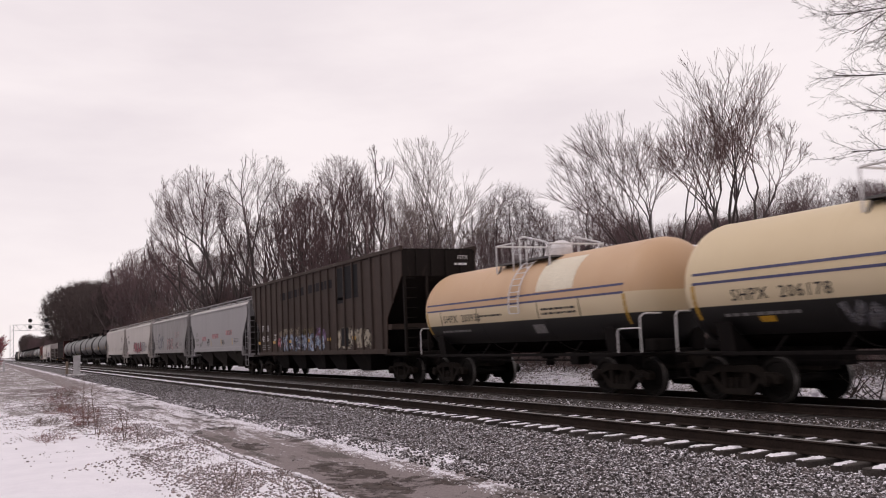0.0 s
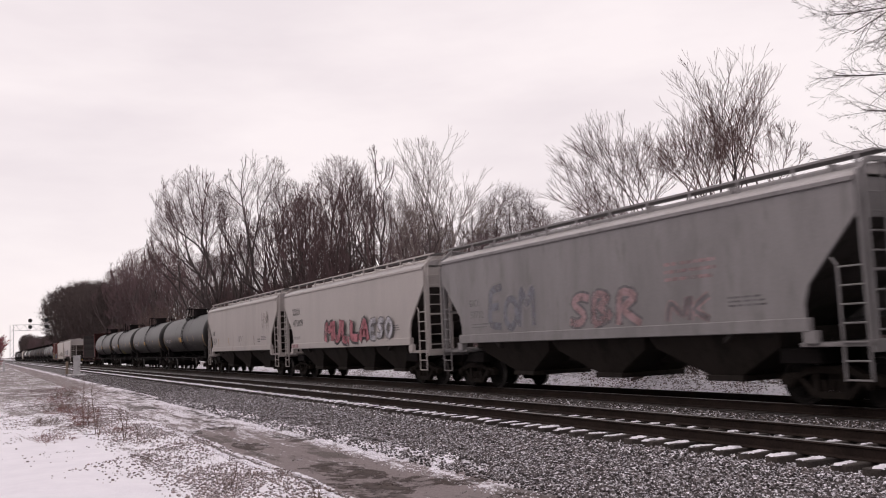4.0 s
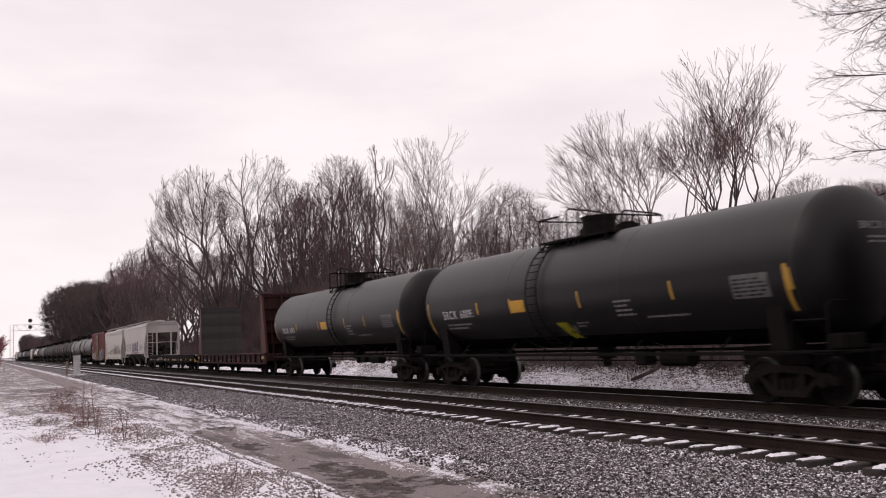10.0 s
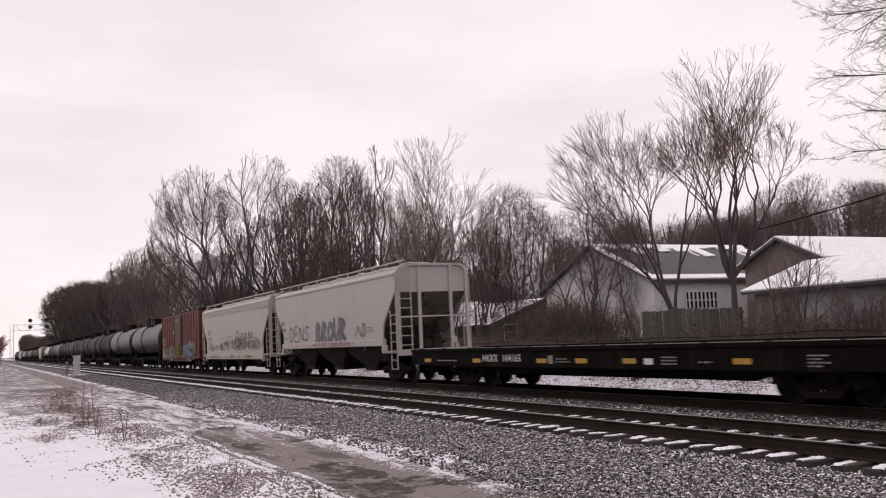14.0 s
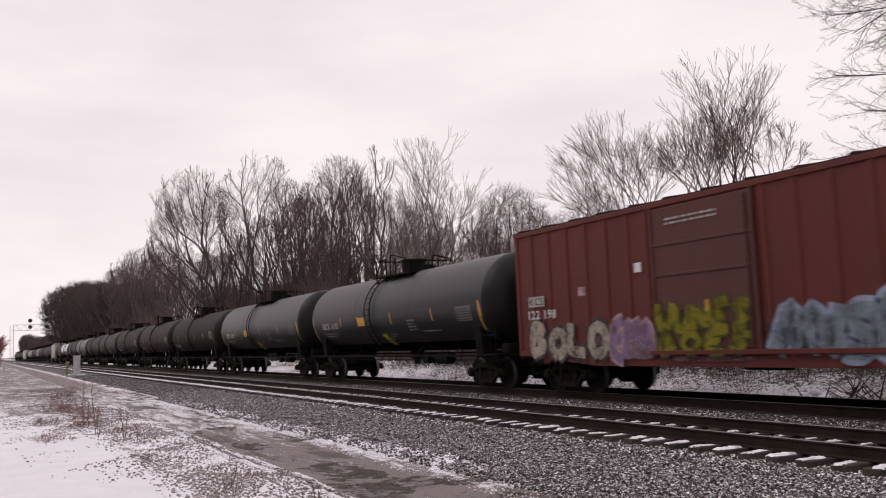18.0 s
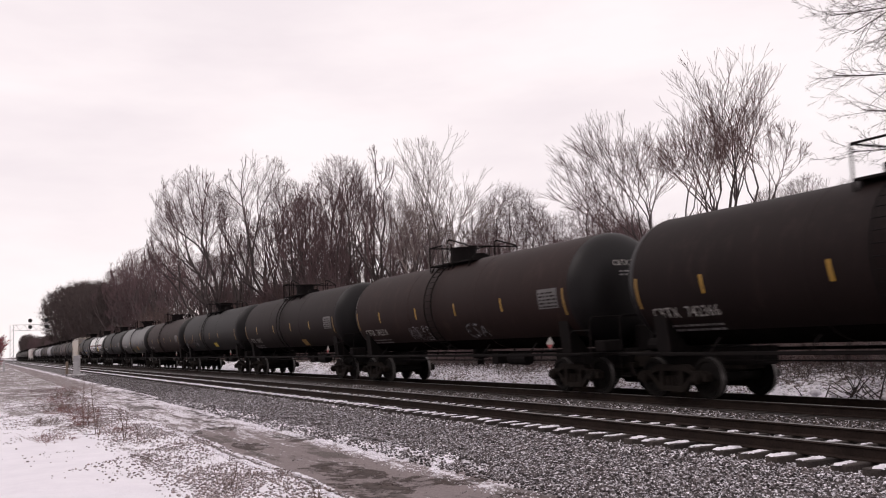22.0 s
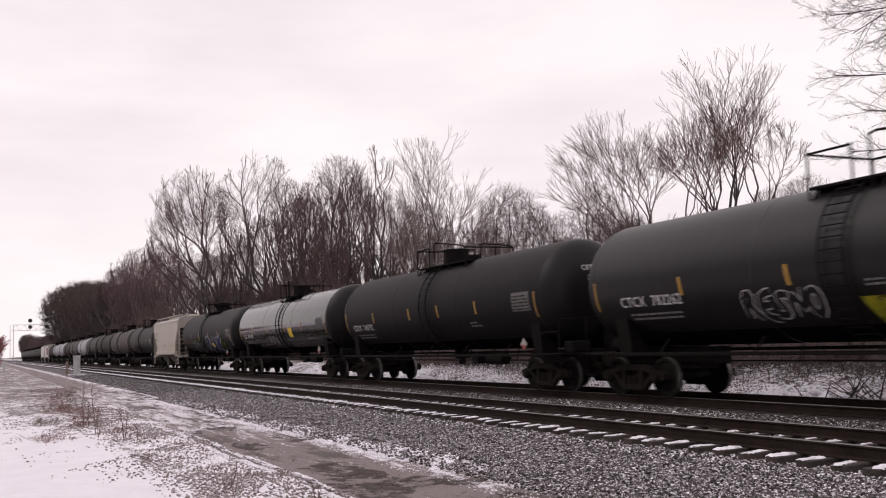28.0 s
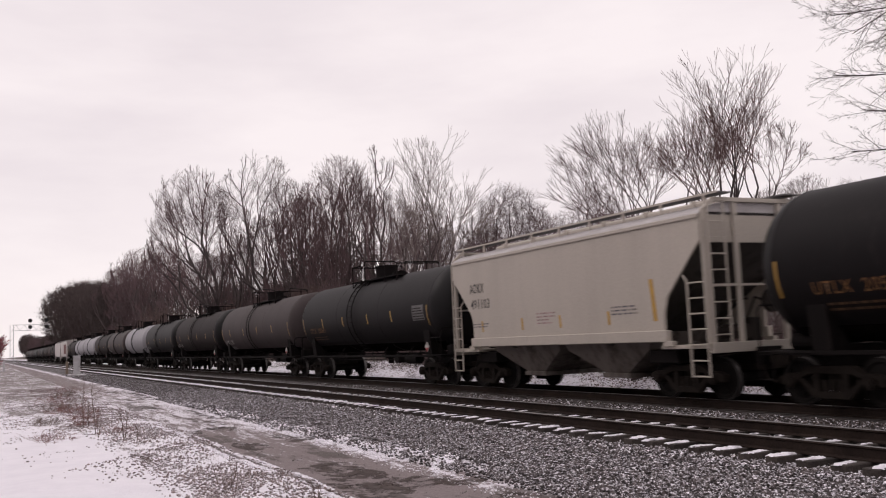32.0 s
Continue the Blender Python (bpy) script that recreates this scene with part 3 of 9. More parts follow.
def crowned_tree(name, seed, label, blobs, fork, buds=4000, step=0.36, sight=5.0, near=0.46, lift=0.0, wander=0.3, twig=0.0115, spurs=(3, 5), spur=(0.45, 1.0), girth=0.3,
                 rise=0.12, twig_mat=None, bark=None, trunk_from=0.045, turn=63.7, loose=0.9, bushy=6):
    """A bare tree whose limbs fill the given crown, with fine spurs on every thin branch. Its crown faces across the line of turn degrees."""
    rng = np.random.default_rng(seed)
    nodes, par = reach(rng, crown_points(rng, blobs, buds), fork, step, sight, near, lift, wander)
    n = len(nodes)
    kids = [[] for _ in range(n)]
    for i in range(1, n):
        kids[par[i]].append(i)
    load = np.zeros(n)
    for i in range(n - 1, -1, -1):
        load[i] = (load[i] if kids[i] else 1.0)
        if par[i] >= 0:
            load[par[i]] += load[i]
    r = twig * load ** (math.log(girth / twig) / math.log(load[0]))
    vec = [Vector(p) for p in nodes]
    stores = (([], []), ([], []))
    heads = [(0, None)]
    while heads:
        i, start = heads.pop()
        chain = [i] if start is None else [start, i]
        while kids[chain[-1]]:
            order = sorted(kids[chain[-1]], key=lambda k: -load[k])
            heads += [(k, chain[-1]) for k in order[1:]]
            chain.append(order[0])
        if len(chain) < 2:
            continue
        first = 1 if start is not None else 0
        cut = next((k for k in range(first, len(chain)) if r[chain[k]] < trunk_from), len(chain) - 1)
        for a, b, store in ((0, cut, stores[0]), (cut, len(chain) - 1, stores[1])):
            if b > a:
                taper(store, [vec[k] for k in chain[a:b + 1]], [float(min(r[k], r[chain[first]])) for k in chain[a:b + 1]], 7 if r[chain[a]] > 0.1 else 4 if store is stores[0] else 3)
    for i in range(1, n):
        if load[i] > bushy or vec[i].z < 1.2:
            continue
        ahead = (vec[i] - vec[par[i]]).normalized()
        for _ in range(int(rng.integers(spurs[0], spurs[1] + 1))):
            d = (ahead + Vector(rng.normal(0, loose, 3)) + Vector((0, 0, rise))).normalized()
            ln = float(rng.uniform(*spur))
            mid = vec[i] + d * ln * 0.5
            end = mid + (d + Vector(rng.normal(0, 0.3, 3)) + Vector((0, 0, rise * 0.6))).normalized() * ln * 0.5
            taper(stores[1], [vec[i], mid, end], [twig * 0.8, twig * 0.65, twig * 0.45], 3)
    m = Matrix.Rotation(radians(turn), 3, "Z")
    tree = tagged(new(name), label, "tree")
    for part_name, (vs, fs), material, words in (("trunk", stores[0], bark or M_BARK, ""), ("crown", stores[1], twig_mat or M_TWIG, "leafless crown of fine twigs")):
        part(part_name, mesh_of(part_name, [m @ v for v in vs], fs, [material], smooth=part_name == "trunk"), None, tree, words)
    tree["full"] = float(top_of(tree))
    return tree


def in_crown(p, crown):
    """Whether a place lies in one of the lobes of a crown, or below them all."""
    return p.z < min(b[1] - 0.6 * b[3] for b in crown) or any(((p.x - b[0]) / b[2]) ** 2 + (p.y / b[2]) ** 2 + ((p.z - b[1]) / b[3]) ** 2 < 1.0 for b in crown)


def fork(rnd, stores, p, d, n, r, level, levels, least, spread, crown):
    """A branch that climbs, bends a little and splits into two or three of its kind; it stops short at the crown's edge."""
    if crown and level > 0 and not in_crown(p + d * n, crown):
        n *= 0.7
        if not in_crown(p + d * n, crown):
            near = min(crown, key=lambda b: ((p.x - b[0]) / b[2]) ** 2 + (p.y / b[2]) ** 2 + ((p.z - b[1]) / b[3]) ** 2)
            d = (d + 0.25 * (Vector((near[0], 0, near[1])) - p).normalized() + Vector((0, 0, 0.35))).normalized()
            n *= rnd.uniform(0.55, 0.9)
            if not in_crown(p + d * n, crown):
                levels = min(levels, level + 2)
    mid = p + d * n * 0.5 + Vector((rnd.gauss(0, 0.06), rnd.gauss(0, 0.06), 0)) * n
    end = p + d * n + Vector((rnd.gauss(0, 0.05), rnd.gauss(0, 0.05), 0.02)) * n
    tip = max(r * 0.8, least)
    tube(stores[0 if level < 3 else 1], [p, mid, end], r, tip, (8, 6, 5, 4, 3, 3, 3, 3, 3)[level])
    if level == levels:
        return
    along = (end - mid).normalized()
    a0 = rnd.uniform(0, 6.283)
    kids = 3 if rnd.random() < 0.2 else 2
    for k in range(kids + (level > 2 and rnd.random() < 0.6)):
        side = along.orthogonal().normalized()
        side.rotate(Matrix.Rotation(a0 + 6.283 * k / kids + rnd.gauss(0, 0.4), 3, along))
        ang = rnd.uniform(0.2, 0.5) * spread if k else rnd.uniform(0.05, 0.22) * spread
        nd = (along * math.cos(ang) + side * math.sin(ang) + Vector((0, 0, 0.06))).normalized()
        q = end if k < kids else mid.lerp(end, rnd.random() * 0.6)
        fork(rnd, stores, q, nd, n * rnd.uniform(0.66, 0.9) * (0.75 if k == kids else 1), tip * (0.88 if k == 0 else 0.68), level + 1, levels, least, spread, crown)


def forked_tree(name, seed, label, stems, girth, levels, least, twig_mat=None, spread=1.0, turn=0.0, crown=None, bole=0.0):
    """Stems that spread from one root and fork over and over. stems: (lean across, lean in depth, first length)."""
    rnd = random.Random(seed)
    stores = (([], []), ([], []))
    m = Matrix.Rotation(radians(turn), 3, "Z")
    if bole:
        tube(stores[0], [Vector((0, 0, -0.3)), Vector((rnd.gauss(0, 0.06), rnd.gauss(0, 0.06), bole * 0.5)), Vector((0, 0, bole + 0.1))], girth * 1.7, girth * 1.15, 9)
    for lx, ly, n in stems:
        fork(rnd, stores, Vector((lx * 0.1, ly * 0.1, bole * rnd.uniform(0.82, 1.0))) if bole else Vector((lx * 0.5, ly * 0.5, -0.25)), Vector((lx, ly, 1)).normalized(), n, girth, 0, levels, least, spread, crown)
    tree = tagged(new(name), label, "tree")
    part("trunk", mesh_of("trunk", [m @ v for v in stores[0][0]], stores[0][1], [M_BARK], smooth=True), None, tree)
    part("crown", mesh_of("crown", [m @ v for v in stores[1][0]], stores[1][1], [twig_mat or M_TWIG]), None, tree, "leafless crown of fine twigs")
    tree["full"] = float(top_of(tree))
    return tree


def taper(store, pts, rs, k):
    """A tube through points with a radius at each, added to (vertices, faces)."""
    vs, fs = store
    n, prev = len(pts), None
    for i, p in enumerate(pts):
        d = (pts[min(i + 1, n - 1)] - pts[max(i - 1, 0)]).normalized()
        a = d.orthogonal().normalized() if prev is None else (prev - d * prev.dot(d)).normalized()
        prev = a
        b = d.cross(a)
        for j in range(k):
            t = 2 * math.pi * j / k
            vs.append(p + a * (rs[i] * math.cos(t)) + b * (rs[i] * math.sin(t)))
    o = len(vs) - n * k
    for i in range(n - 1):
        for j in range(k):
            q = (j + 1) % k
            fs.append((o + i * k + j, o + i * k + q, o + (i + 1) * k + q, o + (i + 1) * k + j))


def top_of(src):
    return max(v[2] for part_ob in src.children for v in part_ob.bound_box)


PLACED = set()


def stand(tree, x, y):
    """Stand a tree at its true size on the ground."""
    tree.matrix_basis = pose(x, y, float(ground_z(np.array(x), np.array(y))))
    PLACED.add(tree.name)
    return tree


def put_tree(src, x, y, top, turn=0.0):
    """Stand a tree (or a copy of it) on the ground so that its crown ends at a height."""
    z = float(ground_z(np.array(x), np.array(y)))
    h = (top - z) / src["full"]
    m = pose(x, y, z, 0, 0, turn)
    if src.name not in PLACED:
        PLACED.add(src.name)
        t = src
    else:
        t = copy_thing(src, m)
    t.matrix_basis = m @ Matrix.Diagonal((h, h, h, 1))
    return t


def kind_of_tree(*args, **kw):
    t = tree_thing(*args, **kw)
    t["full"] = float(top_of(t))
    return t


# the tall group beyond the track, each with its own crown
TALL = "tall bare deciduous tree with a rounded crown of fine twigs"
trees = [
    stand(forked_tree("bare_tree", 3, "tall bare tree whose crown leans out over open ground", ((-0.3, 0.1, 6.0), (-0.12, -0.2, 6.2), (0.14, 0.15, 5.8), (-0.55, 0.0, 5.2), (-0.2, 0.3, 4.2)), 0.28, 8, 0.0095, spread=1.3, turn=63.7,
                      crown=[(-3.8, 17.0, 4.4, 5.4), (-6.3, 13.6, 3.0, 4.2), (-0.2, 14.0, 3.8, 5.4), (-3.5, 9.0, 5.0, 5.0)]), -108.6, 25.3),
    stand(forked_tree("bare_tree", 4, TALL, ((-0.25, 0.1, 6.2), (0.0, -0.1, 6.4), (0.25, 0.1, 6.0), (0.02, 0.3, 5.0), (-0.1, -0.3, 4.2)), 0.28, 8, 0.0095, spread=1.3, turn=63.7, crown=[(-1.0, 16.8, 5.1, 5.7), (-0.4, 10.2, 5.4, 5.6), (3.4, 13.0, 3.2, 5.0)]), -102.3, 28.9),
    stand(forked_tree("bare_tree", 5, TALL, ((-0.2, 0.1, 5.4), (0.1, -0.1, 5.8), (0.3, 0.1, 5.4), (0.0, 0.3, 3.8)), 0.22, 8, 0.009, spread=1.25, turn=63.7, crown=[(1.0, 14.3, 3.9, 5.6), (0.6, 8.4, 4.2, 4.8), (-2.4, 11.5, 2.8, 4.4)]), -87.7, 31.1),
    stand(forked_tree("bare_tree", 6, TALL, ((-0.12, 0.1, 5.2), (0.14, -0.1, 5.3), (0.0, 0.25, 3.6)), 0.2, 8, 0.009, spread=1.15, turn=63.7, crown=[(0.2, 13.2, 2.9, 5.2), (0.2, 7.5, 3.4, 4.2)]), -80.2, 32.8)]
stand(forked_tree("pale_tree", 27, "slim pale bare tree that stands above its neighbours", ((-0.03, 0.02, 4.4), (0.12, 0.05, 3.7), (-0.12, -0.1, 3.4), (0.04, 0.15, 3.0)), 0.2, 7, 0.012, M_PALETWIG, spread=0.95, turn=63.7), -69.1, 32.6)
trees += [
    stand(crowned_tree("bare_tree", 8, "rounded bare tree behind the houses", [(0.5, 11.3, 3.8, 3.8), (0.4, 6.8, 3.4, 3.2)], ((1.5, 0.3, 3.6), (-1.4, 0.4, 3.8), (0.1, -0.9, 4.0)), buds=3800, girth=0.24), -76.3, 45.1),
    stand(crowned_tree("bare_tree", 9, "small rounded bare tree behind the houses", [(0.4, 9.2, 2.0, 2.4), (0.3, 6.0, 2.1, 2.4)], ((0.1, 0, 2.0),), buds=2200, step=0.3, near=0.36, girth=0.17, twig=0.009, spur=(0.35, 0.7)), -54.6, 39.2)]
# dense round crowns, for the wood far along the line and the unseen belt
FARLABEL = "bare deciduous tree in the wood far along the line"
far_trees = [crowned_tree("bare_tree", 71, FARLABEL, [(0, 14.5, 6.8, 7.2), (1.5, 8.5, 5.5, 4.5)], ((0.2, 0, 4.0),), buds=3000, step=0.65, sight=7, near=0.8, twig=0.032, spurs=(4, 6), spur=(0.8, 1.8), girth=0.45, twig_mat=M_DARKTWIG),
             crowned_tree("bare_tree", 72, FARLABEL, [(-1, 13, 5.2, 7.0), (1.5, 10, 5.0, 5.5)], ((0.0, 0, 3.0),), buds=2800, step=0.6, sight=7, near=0.8, twig=0.03, spurs=(4, 6), spur=(0.8, 1.7), girth=0.4, lift=0.15)]
# low trees and saplings that fill the wood below the crowns
saplings = [crowned_tree("sapling", 81, "slender bare sapling in the undergrowth of the wood", [(0, 4.8, 1.7, 3.0), (0.3, 2.4, 1.5, 1.5)], ((0.05, 0, 0.9), (0.3, 0.2, 0.8), (-0.3, -0.1, 0.9)), buds=1100, step=0.26, sight=3, near=0.34, twig=0.012, spurs=(2, 4), spur=(0.3, 0.8), girth=0.09, lift=0.25, rise=0.5, trunk_from=0.03),
            crowned_tree("sapling", 82, "reddish bare sapling in the undergrowth of the wood", [(0, 4.2, 2.2, 2.9), (-0.4, 2.0, 1.8, 1.4)], ((0.1, 0, 0.6), (-0.4, 0.2, 0.7), (0.5, -0.3, 0.8)), buds=1200, step=0.26, sight=3, near=0.36, twig=0.012, spurs=(2, 4), spur=(0.3, 0.8), girth=0.08, lift=0.2, rise=0.4, trunk_from=0.03, twig_mat=M_BROWNTWIG)]

rndt = random.Random(77)
# neighbours that close the group behind and between
for x, y, top in ((-99.5, 31.5, 20.8), (-93.5, 32.5, 19.6), (-79.0, 34.8, 16.0), (-113.0, 29, 19.0), (-107.0, 33, 20.0), (-95.0, 33, 19.5), (-94.0, 30, 17.0), (-86.0, 37, 18.0), (-76.0, 36, 14.5), (-99, 38, 20.5), (-122, 30, 17.0), (-119, 26, 15.0), (-72, 40, 12.5), (-66, 36, 11.5)):
    put_tree(trees[rndt.choice((1, 2, 3))], x, y, top, rndt.uniform(0, 360))
for k in range(26):
    yk = rndt.uniform(27, 40)
    put_tree(trees[rndt.choice((1, 2, 5))], -yk * rndt.uniform(2.65, 4.4), yk, rndt.uniform(9, 13.0), rndt.uniform(0, 360))
# lower trees farther back, over the houses
for x, y, top in ((-76.5, 49.4, 14.4), (-83.0, 55, 15.0), (-64.5, 44, 9.7), (-60.5, 44, 11.5), (-57.6, 44, 11.9), (-51.0, 40, 10.0), (-71.0, 42, 11.0), (-75.5, 60, 13.0), (-92, 52, 15), (-100, 46, 16), (-88, 44, 14), (-66, 52, 12.5), (-70, 64, 13.5), (-78, 70, 14.5)):
    put_tree(trees[rndt.choice((4, 5))], x, y, top, rndt.uniform(0, 360))
# wooded rise behind the houses
for x, y, top in ((-82.4, 72, 13.4), (-76.5, 75, 13.0), (-67.0, 72, 14.2), (-66.1, 76, 15.4), (-65.3, 80, 15.0), (-60.5, 78, 13.9), (-58.3, 80, 13.7), (-71.4, 66, 11.3),
                  (-82.8, 85, 15.4), (-63, 86, 15.5), (-56, 72, 12.8), (-73, 82, 14.2), (-69, 90, 16), (-52, 76, 13.2), (-60, 68, 12.0), (-78, 66, 12), (-50, 84, 14.5)):
    put_tree(trees[rndt.choice((2, 3, 4))], x, y, top + 1.6, rndt.uniform(0, 360))
for k in range(34):
    yk = rndt.uniform(66, 88)
    lean = rndt.uniform(0.72, 1.5)
    put_tree(trees[rndt.choice((1, 2, 3, 4))], -yk * lean, yk, (11.2 + 3.6 * lean) * yk / 75 * rndt.uniform(0.82, 1.02), rndt.uniform(0, 360))
# the depth of the wood behind the tall group
for k in range(30):
    xk = -108 - 4.0 * k + rndt.uniform(-2, 2)
    put_tree(far_trees[1], xk, rndt.uniform(50, 66), (13.0 + 0.055 * (-108 - xk)) * rndt.uniform(0.8, 1.0), rndt.uniform(0, 360))
# the dark round mass that ends the near wood, and the rows that lead up to it
for x, y, top in ((-352, 23.5, 27.5), (-345, 30, 28.0), (-338, 23.0, 26.0), (-322, 25.5, 27.0), (-330, 31, 27.5), (-306, 29, 26.0), (-292, 25, 23.5), (-282, 31, 23.5), (-270, 26, 22.0), (-255, 25, 20.5), (-252, 32, 21.0), (-238, 26, 20.0), (-224, 25, 19.0), (-220, 32, 19.5)):
    put_tree(far_trees[0], x, y, top, rndt.uniform(0, 360))
for x, y, top in ((-207, 24, 20.0), (-195, 25, 19.6), (-183, 24, 20.0), (-172, 25, 20.0), (-163, 24, 19.6), (-152, 25, 19.2), (-142, 24, 18.2), (-133, 25, 17.0), (-126, 26, 15.0), (-145, 32, 17), (-165, 33, 18), (-190, 33, 19)):
    put_tree(rndt.choice((far_trees[1], trees[1], trees[2])), x, y, top, rndt.uniform(0, 360))
# lower woods where the line runs out of sight
x = -370.0
while x > -840:
    put_tree(far_trees[rndt.randrange(2)], x + rndt.uniform(-4, 4), 24 + rndt.uniform(-1, 6), -0.0255 * x * rndt.uniform(0.85, 1.06), rndt.uniform(0, 360))
    x -= rndt.uniform(14, 20)
# far edge of the wood on the open side of the line
red_tree = kind_of_tree("red_twigged_tree", 33, "low red-twigged bare tree far beside the line", 9, 4, dict(FORK, twig=0.03), M_CRIMSON, 0.35)
for x, y, top in ((-112, -0.4, 4.6), (-120, 0.2, 4.4), (-108, -1.4, 4.8), (-215, -1.6, 7.0), (-235, -1.9, 7.6), (-260, -0.5, 8.0), (-300, -3, 9), (-205, -4, 7.5)):
    put_tree(red_tree, x, y, top, rndt.uniform(0, 360))

# unseen trees on the open side behind the viewer, added to darken tank reflections
for k in range(40):
    put_tree(far_trees[k % 2], 24 - 3.4 * k + rndt.uniform(-1, 1), (-25 if k % 2 else -33) + rndt.uniform(-2, 2), rndt.uniform(16, 20), rndt.uniform(0, 360))

# the two trees behind the yard fence and the one that reaches in beside the line
stand(forked_tree("yard_tree", 41, "bare multi-stemmed tree that leans out behind the yard fence", ((-0.52, 0.1, 2.35), (-0.27, 0.25, 2.45), (0.08, -0.15, 2.4), (-0.42, -0.2, 2.1)), 0.09, 7, 0.008, M_REDTWIG, turn=63.7, bole=1.6), -35.85, 30.7)
stand(forked_tree("yard_tree", 45, "bare tree with a fan of upright stems behind the fence", ((-0.27, 0.1, 2.15), (0.0, -0.1, 2.25), (0.24, 0.15, 2.15), (0.5, -0.1, 1.9), (-0.1, 0.3, 1.9)), 0.1, 7, 0.008, M_REDTWIG, turn=63.7, bole=3.0), -31.45, 30.5)


def overhanging_tree(x, y):
    """A tree out of view but for its long limbs, which sag and turn up at the ends."""
    rnd = random.Random(61)
    stores = (([], []), ([], []))
    spec = dict(wander=0.11, lift=0.035, twig=0.0042, levels=4, trunk_levels=2, kids=(0, 12, 6, 4), angle=(0.35, 0.85), ratio=(0.3, 0.5), thin=0.6)
    spec["from"] = (0, 0.3, 0.15, 0.1)
    tube(stores[0], [Vector((0, 0, -0.3)), Vector((0.15, 0, 4)), Vector((0, 0.1, 8)), Vector((0.1, 0, 12.5))], 0.17, 0.05, 9)
    for z, dx, dy, dz, n in ((10.5, -1, 0.0, -0.06, 4.3), (9.8, -1, 0.1, 0.14, 4.4), (10.9, -1, -0.05, -0.50, 4.3), (6.6, -1, 0.05, 0.15, 4.5), (6.0, -1, 0.0, -0.12, 4.2), (9.0, -1, 0.25, 0.0, 4.0),
                             (11.5, -1, 0.2, 0.1, 4.4), (8.0, -1, -0.2, -0.1, 4.0), (11.2, 0.8, 0.4, 0.4, 3.0), (9.0, 0.6, -0.8, 0.3, 3.0), (7.5, 0.9, 0.5, 0.2, 3.0)):
        grow(rnd, stores, Vector((0.05, 0.03, z)), Vector((dx, dy, dz)).normalized(), n, 0.03, 1, spec)
    tree = tagged(new("overhanging_tree"), "bare tree with long thin arching branches beside the line", "tree")
    part("trunk", mesh_of("trunk", *stores[0], [M_BARK], smooth=True), None, tree)
    part("crown", mesh_of("crown", *stores[1], [M_DARKTWIG]), None, tree, "leafless crown of fine twigs")
    tree.matrix_basis = pose(x, y, float(ground_z(x, y)))


overhanging_tree(-14.6, 23.7)
small_tree = kind_of_tree("small_yard_tree", 52, "small slender bare tree by the yard", 6, 2, SLIM, twig_mat=M_TWIG, lean=0.2)
for x, y, top in ((-26.5, 29.0, 5.6), (-24.6, 27.5, 5.0), (-40.5, 28.5, 7.4), (-42.5, 30.5, 8.0), (-44.5, 29.0, 7.0), (-58.5, 30, 6.5), (-52, 27, 6.0), (-28.0, 29.5, 5.8)):
    put_tree(small_tree, x, y, top, rndt.uniform(0, 360))
# shrubs on both sides of the yard fence
for x, y, top in ((-41.2, 27.8, 3.9), (-40.0, 27.5, 3.4), (-38.6, 27.9, 3.3), (-37.4, 27.6, 3.0), (-36.2, 27.9, 3.5), (-35.2, 27.6, 2.6), (-27.3, 27.6, 3.0), (-26.4, 27.9, 3.2), (-25.5, 27.4, 2.6), (-23.2, 27.6, 2.9), (-21.0, 27.2, 2.6), (-44.0, 28.4, 3.6), (-19.5, 27.8, 3.0)):
    put_tree(saplings[rndt.randrange(2)], x, y, top, rndt.uniform(0, 360))
for k in range(125):
    yk = rndt.uniform(25, 40)
    xk = -yk * rndt.uniform(2.62, 4.6)
    put_tree(saplings[rndt.randrange(2)], xk, yk, rndt.uniform(4.5, 9.0), rndt.uniform(0, 360))
for k in range(40):
    yk = rndt.uniform(55, 72)
    put_tree(saplings[rndt.randrange(2)], -yk * rndt.uniform(1.2, 2.7), yk, rndt.uniform(6.5, 10.0), rndt.uniform(0, 360))
for k in range(26):
    put_tree(saplings[rndt.randrange(2)], -125 - 8.2 * k + rndt.uniform(-3, 3), rndt.uniform(20.5, 27), rndt.uniform(5, 9), rndt.uniform(0, 360))


# ---------- undergrowth ----------
def thicket(seed, count, spread, tall, material):
    rnd = random.Random(seed)
    store = ([], [])
    for _ in range(count):
        p = Vector((rnd.gauss(0, spread), rnd.gauss(0, spread * 0.6), -0.2))
        d = Vector((rnd.gauss(0, 0.3), rnd.gauss(0, 0.3), 1)).normalized()
        n = tall * rnd.uniform(0.45, 1.0)
        mid = p + d * n * 0.5
        end = mid + (d + Vector((rnd.gauss(0, 0.3), rnd.gauss(0, 0.3), 0))).normalized() * n * 0.5
        tube(store, [p, mid, end], 0.016, 0.006, 3)
        for _ in range(5):
            t = rnd.uniform(0.3, 0.95)
            q = p.lerp(end, t)
            e = q + Vector((rnd.gauss(0, 1), rnd.gauss(0, 1), rnd.uniform(0.2, 1.4))).normalized() * n * rnd.uniform(0.15, 0.4)
            tube(store, [q, q.lerp(e, 0.5) + Vector((rnd.gauss(0, 0.05), rnd.gauss(0, 0.05), 0.03)), e], 0.008, 0.004, 3)
    return mesh_of("undergrowth", *store, [material])


THICK = [thicket(5, 300, 2.0, 3.2, M_TWIG), thicket(6, 240, 2.2, 2.6, M_DARKTWIG), thicket(7, 420, 2.2, 4.2, M_TWIG), thicket(8, 240, 1.4, 2.6, M_REDTWIG), thicket(9, 420, 2.4, 4.4, M_BROWNTWIG)]
rndu = random.Random(15)


